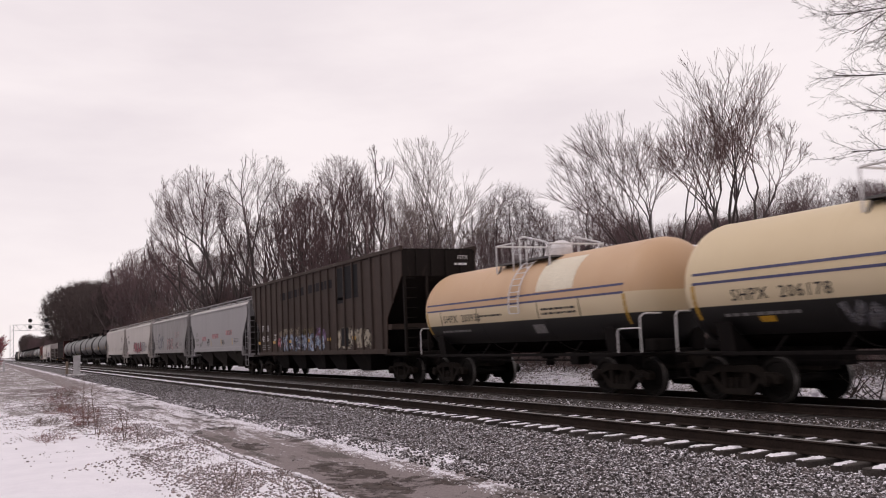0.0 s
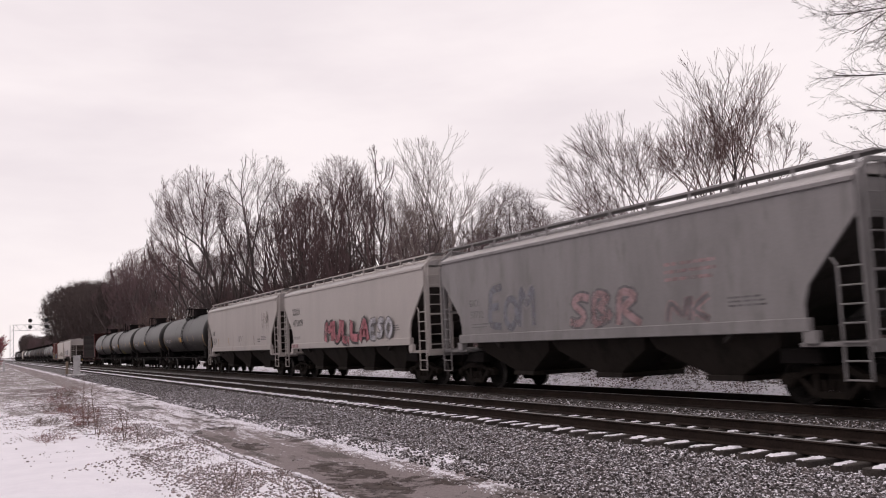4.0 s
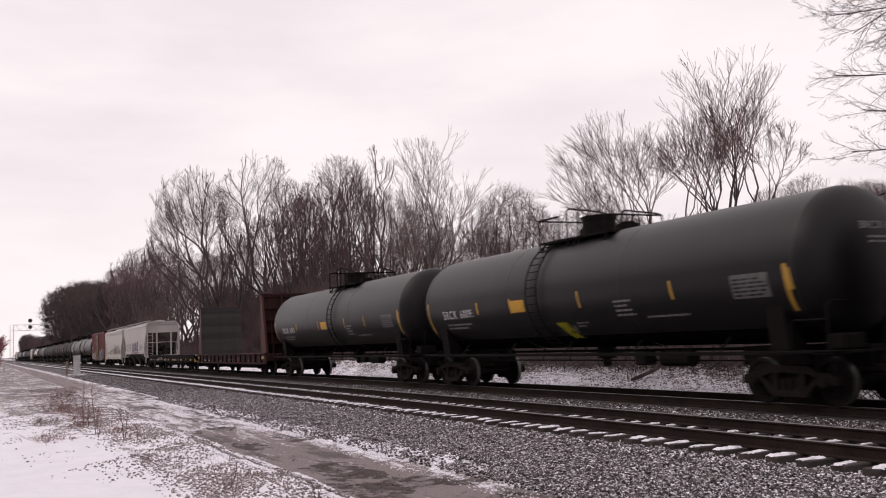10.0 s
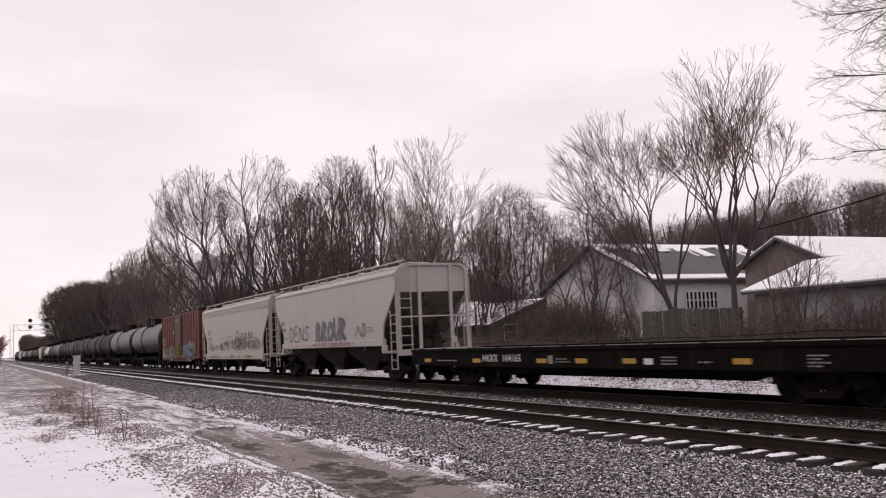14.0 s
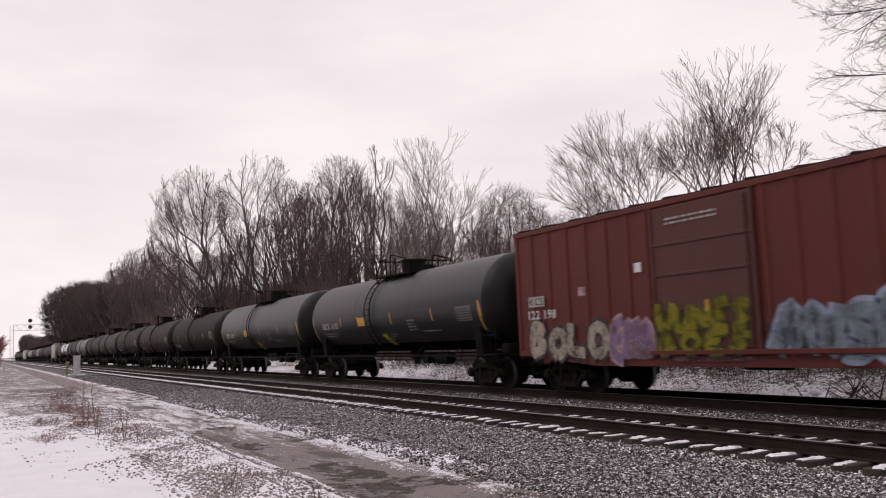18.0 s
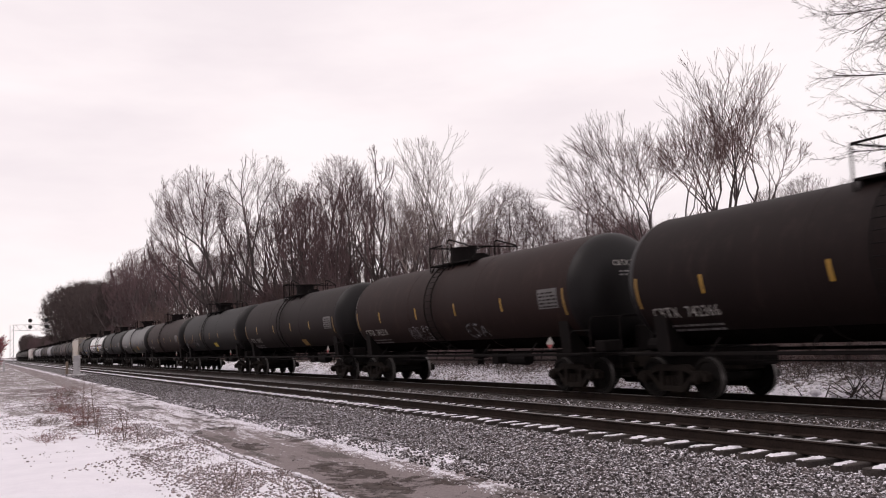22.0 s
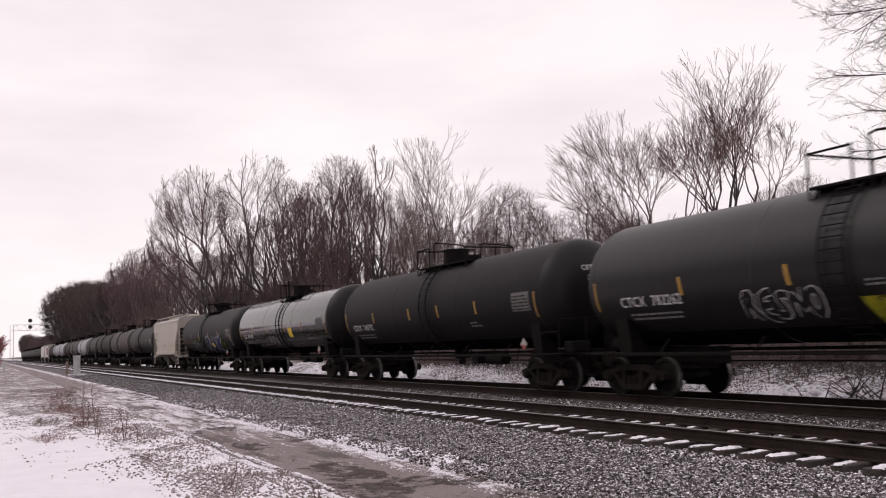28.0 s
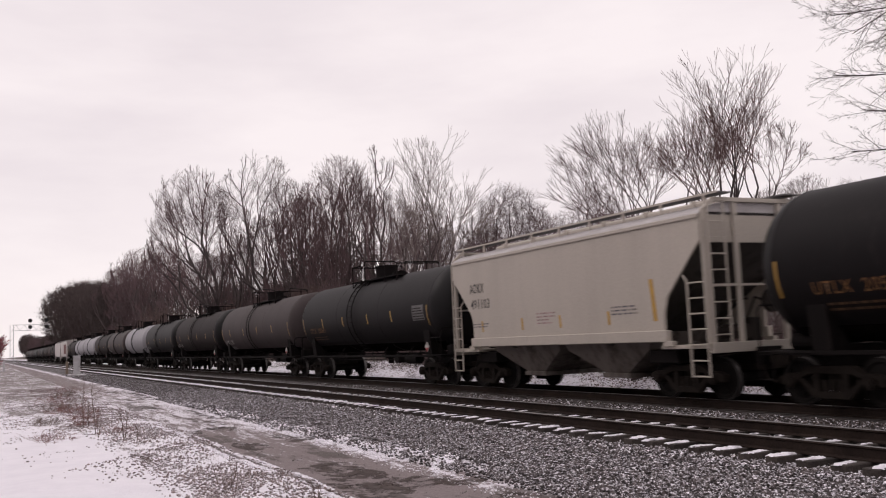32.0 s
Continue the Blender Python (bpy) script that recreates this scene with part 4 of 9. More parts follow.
def brush(x, y, s, k):
    if -2.45 < x / y < -1.56 and y < 29:
        s = min(s, 0.3)
    ob = tagged(new("undergrowth", THICK[k]), "leafless brown undergrowth on the snowy bank", "undergrowth", kind="stuff")
    ob.matrix_basis = pose(x, y, float(ground_z(np.array(x), np.array(y))), 0, 0, rndu.uniform(0, 360)) @ Matrix.Diagonal((1, 1, s, 1))


for k in range(30):
    brush(-36 - 3.2 * k + rndu.uniform(-1.5, 1.5), rndu.uniform(22.5, 27.5), rndu.uniform(0.2, 0.45) if k < 9 else rndu.uniform(0.35, 0.75), rndu.randrange(3))
for k in range(18):
    brush(-84 - 4.0 * k + rndu.uniform(-2, 2), rndu.uniform(30, 38), rndu.uniform(0.8, 1.4), rndu.randrange(3))
for k in range(26):
    brush(-150 - 9.0 * k + rndu.uniform(-3, 3), rndu.uniform(20, 27), rndu.uniform(0.9, 1.5), rndu.randrange(3))
for k in range(14):
    brush(-12 - 2.0 * k + rndu.uniform(-0.8, 0.8), rndu.uniform(21.0, 23.5), rndu.uniform(0.14, 0.3), (1, 0, 1, 3)[k % 4])
for k in range(16):
    brush(-9 - 1.9 * k + rndu.uniform(-0.8, 0.8), rndu.uniform(20.8, 22.0), rndu.uniform(0.1, 0.2), (1, 1, 3)[k % 3])
for k in range(44):
    brush(-12 - 0.85 * k + rndu.uniform(-0.8, 0.8), rndu.uniform(23.6, 27.0), rndu.uniform(0.22, 0.3), 1)
for k in range(7):
    brush(-26.5 + 1.6 * k, 26.0 + rndu.uniform(-1, 1), rndu.uniform(0.3, 0.75), (1, 0, 3)[k % 3])
for k in range(16):
    brush(-72 - 6.0 * k + rndu.uniform(-2, 2), rndu.uniform(56, 64), rndu.uniform(1.6, 2.4), 2)
for k in range(30):
    yk = rndu.uniform(25, 36)
    brush(-yk * rndu.uniform(2.65, 4.6), yk, rndu.uniform(0.6, 1.1), (2, 4, 2, 4, 0)[k % 5])
for k in range(44):
    yk = rndu.uniform(55, 72)
    brush(-yk * rndu.uniform(1.2, 2.7), yk, rndu.uniform(0.9, 1.4), 4 if k % 3 else 2)
for k in range(14):
    brush(-88 + 4.2 * k + rndu.uniform(-1, 1), rndu.uniform(64, 74), rndu.uniform(1.6, 2.4), 2)
# bushes before the houses
for x, y, s, k in ((-39.5, 26.5, 1.05, 1), (-41.0, 27.5, 1.25, 1), (-37.5, 26.0, 0.9, 1), (-42.6, 28.0, 1.2, 3), (-45.2, 30.5, 1.1, 3)):
    brush(x, y, s, k)

# ---------- paints of the train ----------
def paint(name, c, rough=0.5, dirt=(0.07, 0.055, 0.048), dirt_at=0.62, streak=5.0, var=0.8, coarse=0.9, shine=None):
    return mat(name, c, tuple(v * var for v in c), coarse, rough, 0.0, 0.0 if rough < 0.3 else 0.05, 25, streak, dirt, dirt_at, gloss=shine if shine is not None else (0.1 if max(c) < 0.06 else 0.25), grains=0.06)


P_BLACK = paint("matte_black_tank_paint", (0.0064, 0.0051, 0.0055), 0.4, (0.012, 0.0095, 0.0098), 0.56, shine=0.34)
P_MATTE = paint("dull_black_tank_paint", (0.009, 0.0072, 0.0078), 0.55, (0.0155, 0.0122, 0.0125), 0.56, shine=0.12)
P_HEAD = paint("sooty_black_head_paint", (0.0066, 0.0053, 0.0058), 0.5, (0.0115, 0.009, 0.0093), 0.6, shine=0.25)
P_GLOSS = paint("glossy_black_tank_paint", (0.0085, 0.0075, 0.008), 0.11, (0.010, 0.0088, 0.0092), 0.8, shine=0.5)
P_BROWN = paint("dusty_brown_black_tank_paint", (0.0142, 0.0087, 0.0084), 0.6, (0.022, 0.0137, 0.0128), 0.54, shine=0.1)
P_RUSTBROWN = paint("rusty_brown_tank_paint", (0.0232, 0.0125, 0.0113), 0.6, (0.034, 0.0192, 0.0166), 0.54, shine=0.1)
P_GREY = paint("brown_grey_tank_paint", (0.062, 0.05, 0.05), 0.6, (0.04, 0.031, 0.029), 0.58, shine=0.1)
P_PALE = paint("pale_grey_tank_paint", (0.30, 0.29, 0.31), 0.6, (0.2, 0.17, 0.16), 0.62)
P_WHITE = paint("off_white_hopper_paint", (0.43, 0.393, 0.378), 0.5, (0.28, 0.235, 0.21), 0.66, 6, 0.9)
P_WHITE2 = paint("dusty_white_hopper_paint", (0.42, 0.382, 0.366), 0.55, (0.25, 0.2, 0.17), 0.60, 6, 0.86)
P_CREAMHOP = paint("cream_white_hopper_paint", (0.44, 0.395, 0.345), 0.5, (0.28, 0.235, 0.2), 0.64, 6, 0.9)
P_HGREY = paint("mid_grey_hopper_paint", (0.27, 0.258, 0.268), 0.5, (0.21, 0.195, 0.195), 0.62, 6, 0.9)
P_HGREY2 = paint("mottled_grey_hopper_paint", (0.27, 0.255, 0.258), 0.6, (0.19, 0.18, 0.18), 0.52, 4, 0.75)
P_ACF = paint("light_grey_hopper_paint", (0.42, 0.388, 0.355), 0.5, (0.28, 0.22, 0.18), 0.63, 3, 0.92)
P_CHIP = paint("brown_black_weathered_steel", (0.057, 0.042, 0.037), 0.7, (0.084, 0.058, 0.048), 0.55, 5)
P_CHIPEND = paint("sooty_black_end_paint", (0.017, 0.0135, 0.0125), 0.75, (0.03, 0.023, 0.02), 0.55, 4)
P_RED = paint("boxcar_red_paint", (0.118, 0.026, 0.021), 0.6, (0.075, 0.027, 0.022), 0.55, 7)
P_REDDARK = paint("faded_red_flatcar_paint", (0.042, 0.0145, 0.0137), 0.7, (0.024, 0.0155, 0.0145), 0.5, 2.5)
P_REDPOST = paint("bright_red_steel_paint", (0.062, 0.0135, 0.0125), 0.6, (0.045, 0.015, 0.0135), 0.6, 3)
P_REDDOOR = paint("brown_red_door_paint", (0.095, 0.036, 0.031), 0.6, (0.065, 0.03, 0.026), 0.58, 4)
P_FLATBLK = paint("black_flatcar_paint", (0.0072, 0.0055, 0.0052), 0.75, (0.0145, 0.0112, 0.0098), 0.5, 3, shine=0.04)
P_BLACKPATCH = paint("flat_black_cover_paint", (0.012, 0.012, 0.014), 0.7, (0.03, 0.026, 0.025), 0.66)
P_BELLY = paint("grimy_shaded_tank_belly", (0.0075, 0.006, 0.0058), 0.95, (0.012, 0.0095, 0.009), 0.55, shine=0.0)
P_UNDER = paint("grimy_underframe_paint", (0.0088, 0.0069, 0.0069), 0.8, (0.0165, 0.0127, 0.0117), 0.55)
# pale hopper paint lowered for dirt and for partial shade alike
P_BAYPALE = paint("dirty_shaded_pale_hopper_paint", (0.15, 0.128, 0.115), 0.7, (0.06, 0.048, 0.042), 0.48, 3)
# slope sheets: the shade inside the end cutouts is put into this colour
P_SLOPE = paint("shaded_slope_sheet_paint", (0.062, 0.054, 0.05), 0.7, (0.03, 0.025, 0.022), 0.5, 3)
# grime plus the shade below the body, both mixed into one dark colour
P_BAY = paint("grimy_shaded_bay_paint", (0.034, 0.028, 0.025), 0.75, (0.018, 0.015, 0.0135), 0.5, 3)
P_HROOF = mat("snow_dusted_hopper_roof", (0.46, 0.435, 0.44), (0.34, 0.315, 0.31), 1.4, 0.65, 0, 0.05, 20, streak=0.3, grains=0.08)
P_YELLOW = mat("reflective_yellow", (0.46, 0.26, 0.03), (0.36, 0.2, 0.03), 6, 0.45, 0, 0.02)
P_AMBER = mat("dirty_amber_reflector", (0.32, 0.18, 0.03), (0.22, 0.12, 0.025), 6, 0.5, 0, 0.02)
P_STICKER = mat("yellow_sticker", (0.60, 0.32, 0.025), (0.52, 0.27, 0.025), 6, 0.5, 0, 0.02)
P_LETTER = mat("white_lettering", (0.70, 0.68, 0.69), (0.55, 0.53, 0.54), 6, 0.6, 0, 0.02)
P_DIMLETTER = mat("faded_white_lettering", (0.26, 0.25, 0.25), (0.17, 0.16, 0.16), 6, 0.6, 0, 0.02)
P_MIDLETTER = mat("dusty_white_lettering", (0.42, 0.40, 0.38), (0.26, 0.245, 0.23), 6, 0.6, 0, 0.02)
P_LEMON = mat("lemon_yellow_sticker", (0.72, 0.50, 0.03), (0.66, 0.45, 0.03), 6, 0.5, 0, 0.02)
P_BLKLETTER = mat("black_lettering", (0.014, 0.013, 0.013), (0.03, 0.027, 0.027), 6, 0.6, 0, 0.02)
P_ORANGE = mat("faded_orange_lettering", (0.19, 0.085, 0.022), (0.10, 0.045, 0.015), 6, 0.6, 0, 0.02)
P_DULLORANGE = mat("dull_orange_stencil", (0.09, 0.042, 0.015), (0.06, 0.03, 0.012), 6, 0.6, 0, 0.02)
P_SIGN = mat("grey_stencil_panel", (0.13, 0.123, 0.123), (0.075, 0.071, 0.071), 5, 0.6, 0, 0.02)
P_REDMARK = mat("red_mark", (0.40, 0.05, 0.05), (0.3, 0.05, 0.05), 5, 0.6, 0, 0.02)
P_WOODDECK = mat("worn_plank_deck", (0.085, 0.07, 0.062), (0.15, 0.125, 0.11), 2.5, 0.85, 0, 0.4, 30, vary=0.35)
P_BULKWOOD = mat("grey_weathered_planks", (0.022, 0.0185, 0.0185), (0.042, 0.0355, 0.035), 1.5, 0.85, 0, 0.4, 30, vary=0.3)
P_GRATE = mat("galvanised_walkway", (0.085, 0.08, 0.08), (0.13, 0.122, 0.122), 6, 0.6, 0.3, 0.2)


def flaky(name, c, scale=2.2, lo=0.36, hi=0.56, least=0.15):
    """A coat that has worn through in flecks, so that what lies under it shows."""
    m = mat(name, c, tuple(v * 0.7 for v in c), 3, 0.7, 0, 0.02, gloss=0.15)
    n, l = m.node_tree.nodes, m.node_tree.links
    tc = n.new("ShaderNodeTexCoord")
    nz = n.new("ShaderNodeTexNoise")
    nz.inputs["Scale"].default_value, nz.inputs["Detail"].default_value, nz.inputs["Roughness"].default_value = scale, 9, 0.75
    l.new(tc.outputs["Object"], nz.inputs["Vector"])
    r = n.new("ShaderNodeMapRange")
    r.inputs[1].default_value, r.inputs[2].default_value, r.inputs[3].default_value = lo, hi, least
    l.new(nz.outputs["Fac"], r.inputs[0])
    l.new(r.outputs[0], n["Principled BSDF"].inputs["Alpha"])
    return m


def spray(name, c):
    return flaky("spray_" + name, c)


S_PINK, S_BLUE, S_NAVY = spray("pink", (0.50, 0.19, 0.22)), spray("pale_blue", (0.30, 0.36, 0.48)), spray("navy", (0.035, 0.042, 0.13))
S_WHITE, S_GREEN, S_VIOLET = spray("white", (0.55, 0.54, 0.58)), spray("green", (0.075, 0.09, 0.025)), spray("violet", (0.26, 0.17, 0.30))
S_DARK, S_GOLD, S_TEAL = spray("charcoal", (0.07, 0.065, 0.07)), spray("yellow", (0.36, 0.33, 0.025)), spray("teal", (0.20, 0.245, 0.285))
S_CREAM, S_RUST, S_FADE = spray("cream", (0.42, 0.37, 0.30)), spray("rust", (0.24, 0.14, 0.09)), spray("faded_grey", (0.20, 0.19, 0.20))
S_FADEGREEN, S_FADEBLUE, S_SAND = spray("faded_green", (0.36, 0.38, 0.33)), spray("faded_blue", (0.24, 0.24, 0.275)), spray("sand", (0.13, 0.10, 0.06))
S_SCRATCH = flaky("spray_dark_scratch", (0.10, 0.06, 0.042), 5.0, 0.40, 0.68, 0.0)
S_STAIN = flaky("spray_brown_stain", (0.27, 0.225, 0.195), 1.6, 0.4, 1.5, 0.0)
S_RUSTWASH = flaky("spray_rust_wash", (0.21, 0.14, 0.085), 1.5, 0.41, 0.78, 0.0)
S_DUSTBLUE = spray("dusty_blue", (0.15, 0.165, 0.24))
S_BLACKOUT = spray("black_cover", (0.012, 0.012, 0.014))
S_GHOST, S_RUSTPALE, S_RUSTRED = spray("ghost_grey", (0.33, 0.31, 0.31)), spray("pale_rust", (0.34, 0.285, 0.245)), spray("rusty_red", (0.085, 0.036, 0.03))
S_DARKVIOLET, S_MAUVE, S_OLDCREAM = spray("dark_violet", (0.06, 0.035, 0.05)), spray("mauve", (0.15, 0.07, 0.085)), spray("old_cream", (0.20, 0.165, 0.13))
S_OLIVE = spray("olive_yellow", (0.23, 0.20, 0.02))
S_FADEPINK = spray("faded_pink", (0.44, 0.30, 0.31))

CACHE = {}


def cached(key, make, material):
    """One mesh for all alike parts."""
    if key not in CACHE:
        bm = bmesh.new()
        make(bm)
        me = bpy.data.meshes.new(str(key[0]))
        bm.to_mesh(me)
        bm.free()
        me.materials.append(material)
        CACHE[key] = me
    return CACHE[key]


def smooth_mesh(me, angle=0.7):
    me.polygons.foreach_set("use_smooth", [True] * len(me.polygons))
    me.set_sharp_from_angle(angle=angle)
    return me


# ---------- lettering, stripes and spray paint on a side ----------
def flat_side(half):
    return lambda x, z, off=0.0: (x, -(half + off), z)


def round_side(zc, r):
    return lambda x, z, off=0.0: (x, -(math.sqrt(max((r + off) ** 2 - (z - zc) ** 2, 0.0001))), z)


def sheet(quads, side, material, off=0.006):
    """Quads drawn in (x, z), laid on a side."""
    vs, fs = [], []
    for q in quads:
        o = len(vs)
        vs += [side(x, z, off) for x, z in q]
        fs.append(tuple(range(o, o + len(q))))
    return mesh_of("decal", vs, fs, [material])


def patch(name, x0, x1, z0, z1, side, material, parent, label="", off=0.006, lean=0.0, n=4):
    qs = []
    for i in range(n):
        a, b = z0 + (z1 - z0) * i / n, z0 + (z1 - z0) * (i + 1) / n
        la, lb = lean * i / n, lean * (i + 1) / n
        qs.append([(x0 + la, a), (x1 + la, a), (x1 + lb, b), (x0 + lb, b)])
    return part(name, sheet(qs, side, material, off), None, parent, label)


def blotch(name, x0, x1, z0, z1, side, material, parent, label="", off=0.004, n=8):
    """A cloud of paint or rust with an uneven outline."""
    rnd = random.Random(int(100 * abs(x0) + 10 * z0))
    m = max(6, int((x1 - x0) / 0.18))
    lo, hi = [], []
    for i in range(m + 1):
        u = i / m
        e = min(1.0, 0.35 + 3 * min(u, 1 - u))
        zm, hz = (z0 + z1) / 2, (z1 - z0) / 2
        lo.append((x0 + u * (x1 - x0), zm - hz * e * rnd.uniform(0.8, 1.0)))
        hi.append((x0 + u * (x1 - x0) + rnd.uniform(-0.04, 0.04), zm + hz * e * rnd.uniform(0.72, 1.05)))
    quads = []
    for i in range(m):
        for j in range(n):
            a, b = j / n, (j + 1) / n
            mix = lambda p, q, t: (p[0] + (q[0] - p[0]) * t, p[1] + (q[1] - p[1]) * t)
            quads.append([mix(lo[i], hi[i], a), mix(lo[i + 1], hi[i + 1], a), mix(lo[i + 1], hi[i + 1], b), mix(lo[i], hi[i], b)])
    return part(name, sheet(quads, side, material, off), None, parent, label)


def lettering(words, x, z, height, width, side, material, parent, label="stencilled lettering"):
    cu = bpy.data.curves.new("lettering", "FONT")
    cu.body, cu.size, cu.resolution_u, cu.offset, cu.space_character = words, 1.0, 2, 0.007, 1.12
    tmp = bpy.data.objects.new("lettering", cu)
    me = bpy.data.meshes.new_from_object(tmp)
    bpy.data.objects.remove(tmp)
    bpy.data.curves.remove(cu)
    co = np.array([v.co[:2] for v in me.vertices])
    lo, hi = co.min(0), co.max(0)
    for v in me.vertices:
        px = x + (v.co.x - lo[0]) / (hi[0] - lo[0]) * width
        pz = z + (v.co.y - lo[1]) / (hi[1] - lo[1]) * height
        v.co = side(px, pz, 0.008)
    me.materials.clear()
    me.materials.append(material)
    me.name = "lettering"
    return part("lettering", me, None, parent, label)


def bars(x0, x1, z0, z1, rows, side, material, parent, seed=1, label="unreadable small stencilling"):
    rnd = random.Random(seed)
    qs = []
    h = (z1 - z0) / (rows * 2.2)
    for k in range(rows):
        z = z1 - (k + 1) * (z1 - z0) / rows
        x = x0
        while x < x1 - 0.02:
            w = min(rnd.uniform(0.06, 0.24), x1 - x)
            qs.append([(x, z), (x + w, z), (x + w, z + h), (x, z + h)])
            x += w + rnd.uniform(0.03, 0.06)
        if rnd.random() < 0.4:
            qs.pop()
    return tagged(part("stencil_bars", sheet(qs, side, material, 0.007), None, parent, label), kind="stuff")


STROKES = {
    "M": [[(0, 0), (0.1, 1), (0.5, 0.45), (0.9, 1), (1, 0)]], "U": [[(0, 1), (0.08, 0.25), (0.45, 0.0), (0.85, 0.25), (1, 1)]],
    "L": [[(0.1, 1), (0.05, 0.1), (0.95, 0.05)]], "O": [[(0.5, 0), (0.05, 0.3), (0.1, 0.8), (0.5, 1), (0.92, 0.75), (0.95, 0.25), (0.5, 0)]],
    "N": [[(0, 0), (0.08, 1), (0.9, 0.05), (1, 1)]], "S": [[(0.95, 0.85), (0.5, 1), (0.08, 0.75), (0.85, 0.3), (0.5, 0.0), (0.02, 0.15)]],
    "E": [[(0.95, 1), (0.1, 0.95), (0.05, 0.05), (0.95, 0)], [(0.1, 0.5), (0.75, 0.52)]], "R": [[(0.05, 0), (0.08, 1), (0.85, 0.8), (0.15, 0.45), (1, 0)]],
    "A": [[(0, 0), (0.5, 1), (1, 0)], [(0.2, 0.35), (0.8, 0.35)]], "K": [[(0.05, 0), (0.05, 1)], [(0.95, 1), (0.1, 0.45), (1, 0)]],
    "V": [[(0, 1), (0.45, 0), (1, 1)]], "B": [[(0.05, 0), (0.08, 1), (0.8, 0.8), (0.2, 0.52), (0.95, 0.25), (0.05, 0)]]}


def graffiti(shapes, x0, x1, z0, z1, side, fill, rim, parent, label, thick=0.2, seed=3, slant=0.1, base=0.008, edge=1.65):
    """Sprayed letter-like shapes: thick strokes over a wider rim."""
    rnd = random.Random(seed)
    n = len(shapes)
    step = (x1 - x0) / n
    h = z1 - z0
    letters = []
    for i, s in enumerate(shapes):
        lines = []
        k, dz = rnd.uniform(0.85, 1.05), rnd.uniform(-0.05, 0.05) * h
        for st in STROKES[s]:
            pts = []
            for u, v in st:
                pts.append((x0 + step * (i + 0.06 + 0.88 * u) + slant * (v - 0.5) * h, z0 + dz + h * k * v))
            fine_pts = []
            for a, b in zip(pts, pts[1:]):
                m = max(2, int(math.hypot(b[0] - a[0], b[1] - a[1]) / 0.14))
                fine_pts += [(a[0] + (b[0] - a[0]) * j / m, a[1] + (b[1] - a[1]) * j / m) for j in range(m)]
            fine_pts.append(pts[-1])
            for _ in range(2):
                fine_pts = [fine_pts[0]] + [((p[0] + 2 * q[0] + r[0]) / 4, (p[1] + 2 * q[1] + r[1]) / 4) for p, q, r in zip(fine_pts, fine_pts[1:], fine_pts[2:])] + [fine_pts[-1]]
            lines.append(fine_pts)
        letters.append(lines)

    def ribbons(lines, w):
        qs = []
        for ln in lines:
            edge = []
            for j, p in enumerate(ln):
                a, b = ln[max(j - 1, 0)], ln[min(j + 1, len(ln) - 1)]
                d = math.hypot(b[0] - a[0], b[1] - a[1]) or 1
                nx, nz = -(b[1] - a[1]) / d * w / 2, (b[0] - a[0]) / d * w / 2
                edge.append(((p[0] + nx, p[1] + nz), (p[0] - nx, p[1] - nz)))
            qs += [[e[0], f[0], f[1], e[1]] for e, f in zip(edge, edge[1:])]
        return qs
    for lines in letters:
        g = part("graffiti", sheet(ribbons(lines, thick * h * edge), side, rim, base), None, parent, label)
        part("graffiti_fill", sheet(ribbons(lines, thick * h), side, fill, base + 0.005), None, g)


# ---------- running gear shared by all cars ----------
WR = 0.457


def side_frame_bm(bm):
    top = [(-1.16, 0.40), (-1.16, 0.55), (-0.98, 0.62), (-0.72, 0.62), (-0.48, 0.76), (0.48, 0.76), (0.72, 0.62), (0.98, 0.62), (1.16, 0.55), (1.16, 0.40),
           (1.04, 0.40), (1.0, 0.52), (0.78, 0.50), (0.44, 0.62), (-0.44, 0.62), (-0.78, 0.50), (-1.0, 0.52), (-1.04, 0.40)]
    low = [(-0.78, 0.52), (-0.40, 0.16), (0.40, 0.16), (0.78, 0.52), (0.66, 0.54), (0.34, 0.28), (-0.34, 0.28), (-0.66, 0.54)]
    prism(bm, top, -0.09, 0.09)
    prism(bm, low, -0.07, 0.07)
    for s in (-1, 1):
        box(bm, s * 0.33 - 0.06, s * 0.33 + 0.06, -0.08, 0.08, 0.2, 0.7)
    for i in range(3):
        rod(bm, (-0.17 + 0.17 * i, 0, 0.27), (-0.17 + 0.17 * i, 0, 0.5), 0.062, 8)
    for s in (-1, 1):
        rod(bm, (s * 0.89, -0.16, WR), (s * 0.89, 0.1, WR), 0.115, 12)
        rod(bm, (s * 0.89, -0.19, WR), (s * 0.89, -0.15, WR), 0.07, 10)


